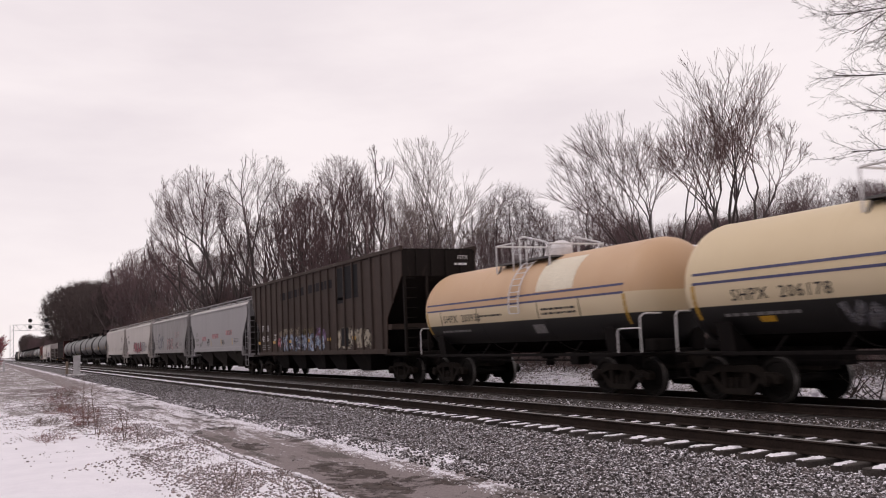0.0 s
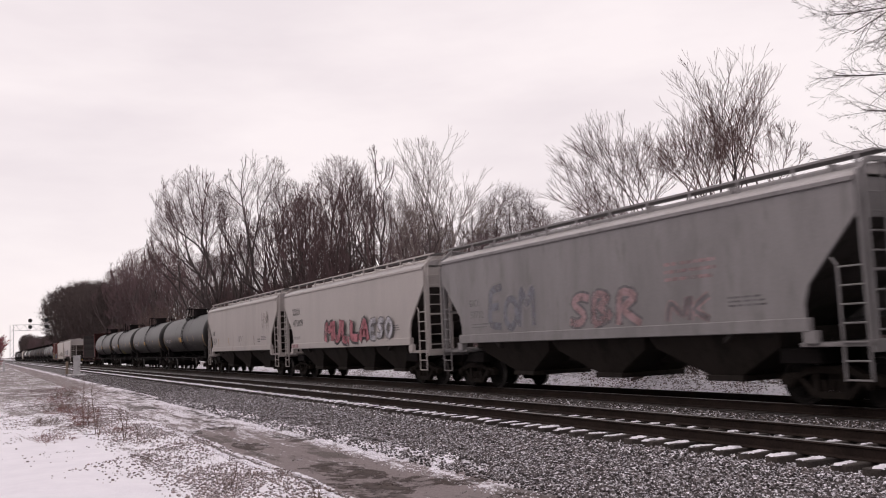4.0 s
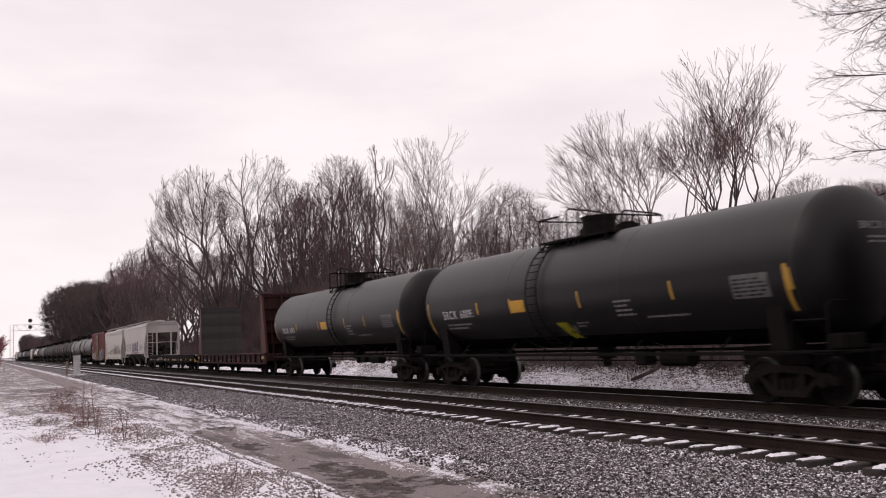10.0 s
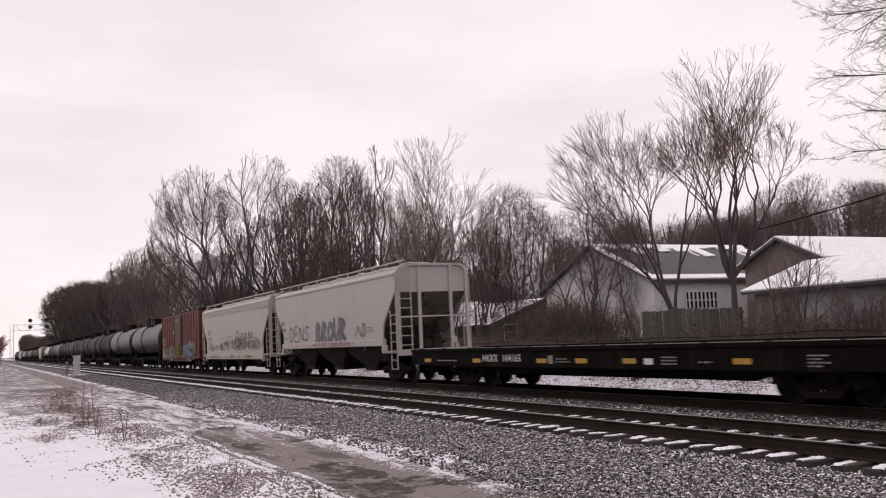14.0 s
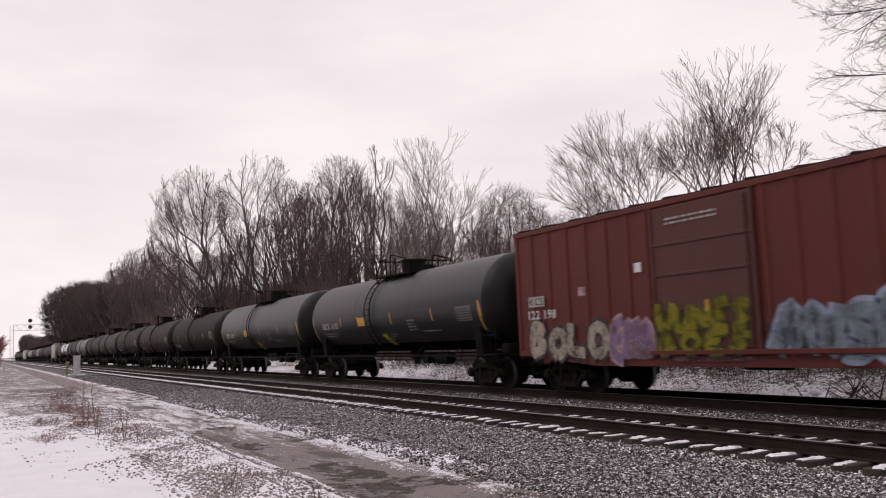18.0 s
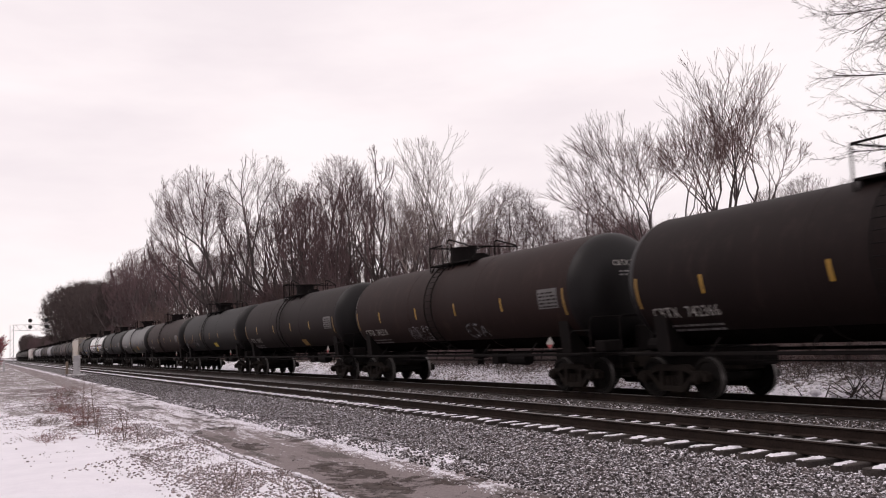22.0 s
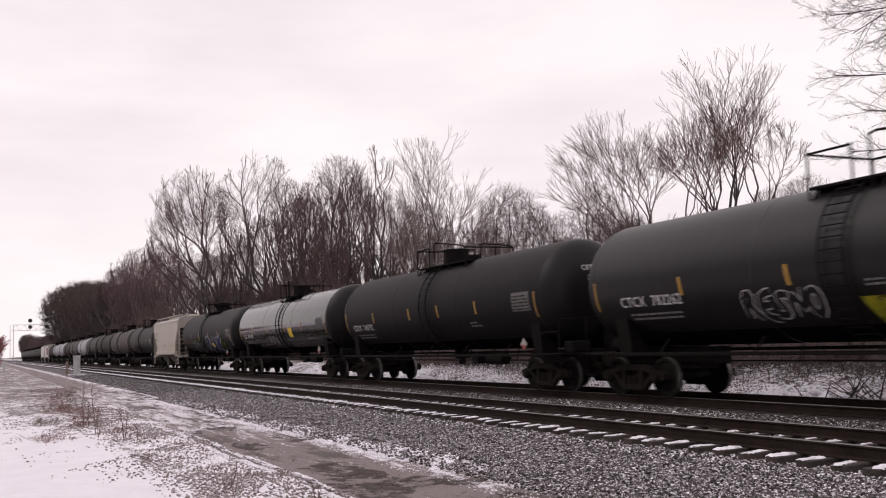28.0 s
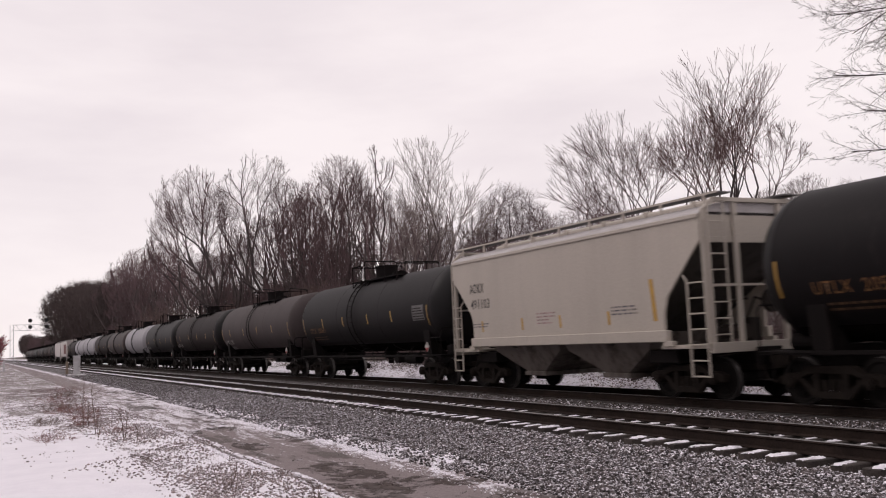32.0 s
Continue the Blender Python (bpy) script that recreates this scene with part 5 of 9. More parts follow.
def wheel_set_mesh():
    if ("wheel_set",) in CACHE:
        return CACHE[("wheel_set",)]
    bm = bmesh.new()
    m = Matrix(((1, 0, 0, 0), (0, 0, 1, 0), (0, 1, 0, 0), (0, 0, 0, 1)))
    prof = [(-0.83, 0.0), (-0.83, 0.12), (-0.80, 0.14), (-0.79, 0.34), (-0.825, 0.37), (-0.825, WR - 0.012), (-0.72, WR), (-0.70, WR + 0.026), (-0.685, WR + 0.026),
            (-0.68, 0.36), (-0.72, 0.33), (-0.72, 0.14), (-0.69, 0.09)]
    prof = prof + [(-s, r) for s, r in reversed(prof)]
    lathe(bm, prof, 36, m)
    for i in range(6):
        for s in (-0.801, 0.801):
            a = i * math.pi / 3
            box(bm, 0.20, 0.27, s - 0.012, s + 0.012, -0.03, 0.03, 0, Euler((0, a, 0)).to_matrix().to_4x4())
    bmesh.ops.recalc_face_normals(bm, faces=bm.faces)
    me = bpy.data.meshes.new("wheel_set")
    bm.to_mesh(me)
    bm.free()
    me.materials.append(M_WHEEL)
    me.materials.append(M_TREAD)
    for f in me.polygons:
        r = [math.hypot(me.vertices[v].co.x, me.vertices[v].co.z) for v in f.vertices]
        if min(r) > WR - 0.02 and max(r) < WR + 0.004:
            f.material_index = 1
    CACHE[("wheel_set",)] = smooth_mesh(me, 0.5)
    return me


SPIN = []


def truck(car, x, centre):
    def bolster(bm):
        box(bm, -0.2, 0.2, -0.95, 0.95, 0.30, 0.66, 0.03)
        box(bm, -0.75, 0.75, -0.5, 0.5, 0.36, 0.62, 0.03)
        box(bm, -1.5, 1.5, -0.3, 0.3, 0.62, 0.76, 0.02)
        rod(bm, (0, 0, 0.6), (0, 0, 0.86), 0.22, 14)
        for s in (-1, 1):
            rod(bm, (s * 0.46, -0.85, 0.40), (s * 0.46, 0.85, 0.40), 0.05, 6)
            box(bm, s * 0.42 - 0.05, s * 0.42 + 0.05, -0.9, -0.6, 0.3, 0.62)
            box(bm, s * 0.42 - 0.05, s * 0.42 + 0.05, 0.6, 0.9, 0.3, 0.62)
    t = part("truck", cached(("truck",), bolster, M_STEEL), None, car, "two-axle cast steel truck")
    t.matrix_basis = pose(x, 0, 0)
    for s in (-1, 1):
        f = part("side_frame", cached(("side_frame",), side_frame_bm, M_STEEL), None, t)
        f.matrix_basis = pose(0, s * 1.0, 0, 0, 0, 0 if s < 0 else 180)
    for s in (-1, 1):
        w = part("wheel_set", wheel_set_mesh(), None, t, "pair of steel wheels on an axle")
        w.matrix_basis = pose(s * 0.89, 0, WR)
        SPIN.append((w, s * 0.89, centre + x))


def coupler_bm(bm):
    box(bm, -0.75, 0.12, -0.09, 0.09, 0.76, 0.94, 0.02)
    prism(bm, [(0.1, 0.66), (0.38, 0.66), (0.42, 0.72), (0.42, 1.0), (0.36, 1.04), (0.1, 1.04)], -0.15, 0.10)
    prism(bm, [(0.24, 0.70), (0.47, 0.72), (0.47, 0.98), (0.24, 1.0)], 0.1, 0.17)
    pipe(bm, [(0.05, -0.35, 0.72), (0.15, -0.36, 0.45), (0.38, -0.34, 0.38), (0.5, -0.3, 0.5)], 0.025, 6)
    pipe(bm, [(-0.5, -0.2, 0.98), (-0.2, -0.9, 0.99), (-0.2, -1.35, 0.95)], 0.018, 5)


def couplers(car, half):
    for s in (-1, 1):
        c = part("coupler", cached(("coupler",), coupler_bm, M_STEEL), None, car)
        c.matrix_basis = pose(s * (half - 0.42), 0, 0, 0, 0, 0 if s > 0 else 180)


TRAIN = []


def start_car(name, label, category, gap_rear, gap_front, inset=1.95):
    car = tagged(new(name), label, category, group="cars of the freight train")
    c = (gap_rear + gap_front) / 2
    L = gap_front - gap_rear
    TRAIN.append((car, c))
    for s in (-1, 1):
        truck(car, s * (L / 2 - inset), c)
    couplers(car, L / 2)
    return car, L


# ---------- tank car ----------
def tank_car(gr, gf, label, body, zc=2.68, r=1.52, marks=None, steel=None, black_rail=True, top_x=0.0, bonnet=False, head_in=1.2, fit=(-1.6, 2.9, -0.5, -0.1)):
    steel = steel or P_UNDER
    car, L = start_car("tank_car", label, "tank car", gr, gf)
    h = L / 2
    cyl = h - head_in
    side = round_side(zc, r)
    ax = Matrix(((0, 0, 1, 0), (1, 0, 0, 0), (0, 1, 0, zc), (0, 0, 0, 1)))

    def shell(bm):
        lathe(bm, [(-cyl, r), (-cyl * 0.33, r), (0, r), (cyl * 0.33, r), (cyl, r)], 56, ax)
    shell_part = part("tank", smooth_mesh(cached(("tank", round(L, 2), r, body.name), shell, body), 0.9), None, car)
    shell_mesh = shell_part.data
    # downward faces get a dark coat without sheen, in place of belly shade
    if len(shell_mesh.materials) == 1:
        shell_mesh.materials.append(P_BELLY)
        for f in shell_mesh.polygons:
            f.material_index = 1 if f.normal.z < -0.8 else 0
    head_paint = P_HEAD if body in (P_BLACK, P_MATTE, P_BROWN, P_RUSTBROWN, P_GLOSS) else body

    def head(bm):
        lathe(bm, [(0.76 * math.sin(a), r * max(math.cos(a), 0.012) ** 0.72) for a in [math.pi / 2 * k / 14 for k in range(15)]], 56, ax)
    for s in (-1, 1):
        p = part("tank_head", smooth_mesh(cached(("head", r, zc, head_paint.name), head, head_paint), 0.9), None, car)
        p.matrix_basis = pose(s * cyl, 0, 0, 0, 0, 0 if s > 0 else 180)
    for x in (-cyl, -cyl / 3, cyl / 3, cyl):
        def weld(bm):
            lathe(bm, [(-0.03, r), (-0.015, r + 0.006), (0.015, r + 0.006), (0.03, r)], 56, ax)
        w = part("weld_seam", smooth_mesh(cached(("weld", r, zc, body.name), weld, body)), None, shell_part)
        w.matrix_basis = pose(x, 0, 0)

    def saddle(bm):
        prism(bm, [(-1.2, 0.95), (1.2, 0.95), (1.3, zc - 0.78), (1.15, zc - 0.95), (0.7, zc - r - 0.02), (-0.7, zc - r - 0.02), (-1.15, zc - 0.95), (-1.3, zc - 0.78)], -0.22, 0.22, "yz")
    for s in (-1, 1):
        p = part("saddle", cached(("saddle", r, zc), saddle, steel), None, car)
        p.matrix_basis = pose(s * (h - 1.95), 0, 0)

        def stub(bm):
            box(bm, -1.9, 1.35, -0.33, 0.33, 0.72, 1.12, 0.02)
            box(bm, 1.0, 1.4, -1.45, 1.45, 0.98, 1.04, 0.01)
            box(bm, 0.85, 1.3, -0.95, -0.35, 1.04, 1.36, 0.04)
            rod(bm, (0.3, 0.5, 1.2), (1.25, 0.5, 1.2), 0.17, 12)
            box(bm, 1.2, 1.38, 0.1, 0.5, 1.04, 1.7, 0.03)
            box(bm, -0.05, 1.4, -1.45, -1.0, 1.0, 1.05, 0.01)
            box(bm, -0.05, 1.4, 1.0, 1.45, 1.0, 1.05, 0.01)
            for y in (-1.4, 1.4):
                pipe(bm, [(1.38, y, 1.0), (1.38, y, 0.5), (1.02, y, 0.5), (1.02, y, 1.0)], 0.014, 5)
        p = part("end_sill", cached(("stub",), stub, steel), None, car)
        p.matrix_basis = pose(s * (h - 1.95), 0, 0, 0, 0, 0 if s > 0 else 180)

        def rail(bm):
            pipe(bm, [(0, -1.4, 1.04), (0, -1.4, 1.86), (0.02, -1.3, 1.95), (0.02, 1.3, 1.95), (0, 1.4, 1.86), (0, 1.4, 1.04)], 0.02, 6)
            pipe(bm, [(-0.85, -1.42, 1.04), (-0.85, -1.42, 1.55), (-0.75, -1.42, 1.62), (0, -1.4, 1.62)], 0.018, 6)
        p = part("end_handrail", cached(("endrail", black_rail), rail, steel if black_rail else P_LETTER), None, car)
        p.matrix_basis = pose(s * (h - 0.62), 0, 0, 0, 0, 0 if s > 0 else 180)

    def run_bar(bm):
        box(bm, -h + 1.2, h - 1.2, -0.035, 0.035, -0.045, 0.03, 0.008)
        for k in range(5):
            x = -cyl + 2.2 + k * (2 * cyl - 4.4) / 4
            rod(bm, (x, 0, 0), (x + 0.12, 0.22, 0.32), 0.022, 5)
    for s in (-1, 1):
        p = part("side_rail", cached(("runbar", round(L, 2)), run_bar, steel), None, car, "thin running rail along the tank")
        p.matrix_basis = pose(0, s * 1.40, 1.02, 0, 0, 0 if s < 0 else 180)
    # fittings under the tank
    def outlet(bm):
        rod(bm, (0, 0, zc - r + 0.1), (0, 0, 0.86), 0.26, 14)
        rod(bm, (0, 0, 0.9), (0, 0, 0.66), 0.12, 10)
        box(bm, -0.35, 0.35, -0.3, 0.3, 0.94, 1.02, 0.02)
    part("bottom_outlet", cached(("outlet", zc), outlet, steel), None, car)

    def brake(bm):
        rod(bm, (3.0, -0.55, 0.88), (4.0, -0.55, 0.88), 0.19, 12)
        box(bm, 2.1, 2.5, -0.75, -0.35, 0.72, 1.05, 0.03)
        rod(bm, (-h + 3.0, -0.4, 0.82), (h - 3.0, -0.4, 0.82), 0.02, 5)
        for x in (-4.6, -2.6, -1.2, 1.3, 2.8, 4.4):
            rod(bm, (x, -0.4, 0.82), (x, -0.3, 1.2), 0.02, 5)
    part("brake_gear", cached(("brake", round(L, 2)), brake, steel), None, car)

    # top fittings: housing, walkway, rails, ladder
    top = zc + r

    def housing(bm):
        hx = fit[3]
        rod(bm, (hx, 0, top - 0.1), (hx, 0, top + 0.46), 0.46, 20)
        rod(bm, (hx, 0, top + 0.42), (hx, 0, top + 0.5), 0.5, 20)
        rod(bm, (hx + 1.1, 0.1, top - 0.1), (hx + 1.1, 0.1, top + 0.14), 0.3, 16)
        rod(bm, (hx + 1.1, 0.1, top + 0.12), (hx + 1.1, 0.1, top + 0.2), 0.22, 16)
        box(bm, hx - 0.8, hx - 0.6, -0.1, 0.1, top - 0.05, top + 0.26, 0.02)
    white_top = not black_rail

    def funnel(bm):
        lathe(bm, [(-0.1, 0.42), (0.18, 0.42), (0.5, 0.62), (0.56, 0.62), (0.56, 0.02)], 22, Matrix.Translation((fit[3], 0, top)))
        rod(bm, (fit[3] + 1.1, 0.1, top - 0.1), (fit[3] + 1.1, 0.1, top + 0.2), 0.3, 16)
        rod(bm, (fit[3] + 1.1, 0.1, top + 0.16), (fit[3] + 1.1, 0.1, top + 0.26), 0.22, 16)
    if white_top:
        def dome(bm):
            rod(bm, (0.9, 0, top - 0.1), (0.9, 0, top + 0.2), 0.33, 18)
            lathe(bm, [(0.2, 0.33), (0.34, 0.28), (0.42, 0.16), (0.44, 0.01)], 18, Matrix.Translation((0.9, 0, top)))
        part("valve_dome", smooth_mesh(cached(("dome", r), dome, P_LETTER)), None, car, "white safety valve dome")
    else:
        p = part("valve_housing", smooth_mesh(cached(("housing", zc, r, bonnet, fit), funnel if bonnet else housing, steel), 0.5), None, car, "dark round valve housing")
        p.matrix_basis = pose(top_x, 0, 0)
    x0, x1 = fit[:2]
    rail_m = P_LETTER if white_top else steel

    def walk_plate(bm):
        for s in (-1, 1):
            box(bm, x0, x1, s * 0.72 - 0.17, s * 0.72 + 0.17, top - 0.12, top - 0.07)
        for x in (x0, x1):
            box(bm, x - 0.15, x + 0.15, -0.88, 0.88, top - 0.12, top - 0.07)
        for x in (x0, 0, x1):
            for s in (-1, 1):
                rod(bm, (x, s * 0.8, top - 0.1), (x, s * 0.95, zc + math.sqrt(r * r - 0.9) - 0.05), 0.03, 5)
    p = part("walkway", cached(("walk", zc, r, white_top, fit), walk_plate, P_UNDER if not white_top else P_GRATE), None, car)
    p.matrix_basis = pose(top_x, 0, 0)
    for s in (-1, 1):
        hi = top + (0.70 if not white_top else 0.62)
        y = -0.92

        def low_guard(bm):
            pipe(bm, [(x0 - 0.1, y, top - 0.35), (x0 - 0.1, y, hi - 0.14), (x0 + 0.9, y, hi - 0.14), (x0 + 0.9, y, top - 0.35)], 0.024, 6)
            pipe(bm, [(x0 - 0.1, y, hi - 0.14), (x0 - 0.1, 0, hi - 0.14)], 0.024, 6)

        def guard(bm):
            pipe(bm, [(x0 + 1.3, y, top - 0.35), (x0 + 1.3, y, hi - 0.05), (x0 + 1.45, y, hi), (x1 - 0.1, y, hi - 0.28), (x1 + 0.1, y, hi - 0.36), (x1 + 0.1, y, top - 0.35)], 0.024, 6)
            rod(bm, (x1 - 1.1, y, top - 0.35), (x1 - 1.1, y, hi - 0.15), 0.024, 6)
            pipe(bm, [(x1 + 0.1, y, hi - 0.36), (x1 + 0.1, 0, hi - 0.36)], 0.024, 6)
        for key, make in (("guard", guard), ("low_guard", low_guard)):
            p = part("guard_rail", cached((key, zc, r, white_top, fit), make, rail_m), None, car)
            p.matrix_basis = pose(top_x, 0, 0) @ (Matrix.Identity(4) if s < 0 else Matrix.Diagonal((1, -1, 1, 1)))

    def ladder(bm):
        angs = [math.radians(a) for a in range(62, (-70 if not white_top else -12), -8)]
        lx = fit[2]
        for dx in (-0.27, 0.27):
            pts = [(lx + dx, -(r + 0.09) * math.cos(a), zc + (r + 0.09) * math.sin(a)) for a in angs]
            pipe(bm, pts, 0.022, 5)
        for a in angs[1::1]:
            y, z = -(r + 0.09) * math.cos(a), zc + (r + 0.09) * math.sin(a)
            rod(bm, (lx - 0.27, y, z), (lx + 0.27, y, z), 0.014, 5)
    for s in (-1, 1):
        p = part("ladder", cached(("ladder", zc, r, white_top, fit), ladder, rail_m), None, car)
        p.matrix_basis = pose(top_x, 0, 0) @ (Matrix.Identity(4) if s < 0 else Matrix.Diagonal((1, -1, 1, 1)))
    if marks:
        marks(car, side, cyl)
    return car


def reflectors(car, side, xs, z=2.32, h=0.38, w=0.075, m=None):
    for x in xs:
        patch("reflector", x, x + w, z, z + h, side, m or P_YELLOW, car, lean=-0.03, off=0.007)


def head_words(car, cyl, words, material, r=1.52, zc=2.68):
    """Reporting marks on the domed head that leads."""
    def dome(y, z, off=0.0):
        return (cyl + 0.76 * math.sqrt(max(1 - (math.hypot(y, z - zc) / r) ** 2.78, 0.0)) + off + 0.012, y, z)
    lettering(words, -0.5, 3.26, 0.15, 1.1, dome, material, car)
    bars(-0.35, 0.45, 3.0, 3.18, 2, dome, P_DIMLETTER, car, 21)


def diamond(car, x, z):
    """A placard set on its corner in a holder on the running rail."""
    def plate(bm):
        prism(bm, [(-0.17, 0), (0, -0.17), (0.17, 0), (0, 0.17)], -0.012, 0.012)

    def lower(bm):
        prism(bm, [(-0.13, -0.03), (0, -0.16), (0.13, -0.03)], -0.015, 0.015)
    p = part("placard", cached(("placard",), plate, P_MIDLETTER), None, car, "white diamond placard")
    p.matrix_basis = pose(x, -1.44, z)
    part("placard_mark", cached(("placard_mark",), lower, P_REDMARK), None, p, "red lower half").matrix_basis = pose(0, -0.004, 0)


def marks_brcx(number, late=False):
    def f(car, side, cyl):
        sx = -2.48 if late else -0.84
        head_words(car, cyl, "BRCX " + number, P_DIMLETTER)
        lettering("BRCX  " + number, -6.8, 2.18, 0.27, 1.9, side, P_LETTER, car)
        bars(-6.7, -5.1, 1.86, 2.08, 2, side, P_DIMLETTER, car, 2)
        bars(-4.9, -4.6, 2.2, 2.5, 3, side, P_DIMLETTER, car, 4)
        patch("sticker", sx, sx + 0.78, 2.22, 2.56, side, P_STICKER, car, "orange-yellow rectangular sticker")
        patch("reflector", -4.5, -4.4, 2.26, 2.62, side, P_YELLOW, car)
        reflectors(car, side, (-cyl + 0.05, sx - (0.02 if late else 0.38), 0.9 if late else 2.2, 4.45, cyl - 0.15), 2.2, 0.42, 0.085)
        patch("stripe", cyl - 0.26, cyl - 0.16, 1.8, 2.7, side, P_YELLOW, car, n=10)
        patch("stripe", -cyl + 0.02, -cyl + 0.12, 1.75, 2.75, side, P_YELLOW, car, n=10)
        patch("stencil_panel", 6.3, 7.3, 2.1, 2.58, side, P_SIGN, car, "grey panel of unreadable stencilling")
        bars(6.35, 7.25, 2.14, 2.54, 5, side, P_BLACK, car, 6)
        bars(2.35, 3.05, 1.92, 2.36, 4, side, P_DIMLETTER, car, 7)
        bars(3.4, 4.9, 1.84, 1.94, 1, side, P_DIMLETTER, car, 8)
        if late:
            patch("sticker", -0.15, 0.35, 1.42, 1.86, side, S_GOLD, car, "slanted yellow sticker with a white corner", lean=-0.3)
            patch("sticker_corner", 0.2, 0.36, 1.55, 1.76, side, P_SIGN, car, off=0.012)
            bars(0.5, 1.0, 1.72, 1.88, 2, side, P_DIMLETTER, car, 9)
    return f


def marks_cbtx(number, mark="CBTX", letter=None, sign=True, extra=None, txt=(-7.0, 1.8), ref=(-5.2, -1.9, 1.1, 4.1), word=None):
    def f(car, side, cyl):
        lm = letter or P_MIDLETTER
        lettering(word or (mark + "  " + number), txt[0], txt[1], 0.24, 2.1, side, lm, car)
        bars(txt[0] + 0.2, txt[0] + 2.0, txt[1] - 0.3, txt[1] - 0.1, 2, side, P_DULLORANGE if lm is P_ORANGE else P_DIMLETTER, car, 12)
        reflectors(car, side, ref, 2.28, 0.4, 0.08)
        for x in (-cyl + 0.03, cyl - 0.22):
            patch("stripe", x, x + 0.08, 2.05, 2.75, side, P_AMBER, car, n=8)
        if sign:
            patch("stencil_panel", cyl - 1.4, cyl - 0.45, 2.25, 2.78, side, P_SIGN, car, "pale panel of unreadable stencilling")
            bars(cyl - 1.35, cyl - 0.5, 2.28, 2.74, 5, side, P_BROWN, car, 14)
        diamond(car, 6.55, 1.32)
        if number or word:
            head_words(car, cyl, word or (mark + " " + number), lm)
        if extra:
            extra(car, side, cyl)
    return f


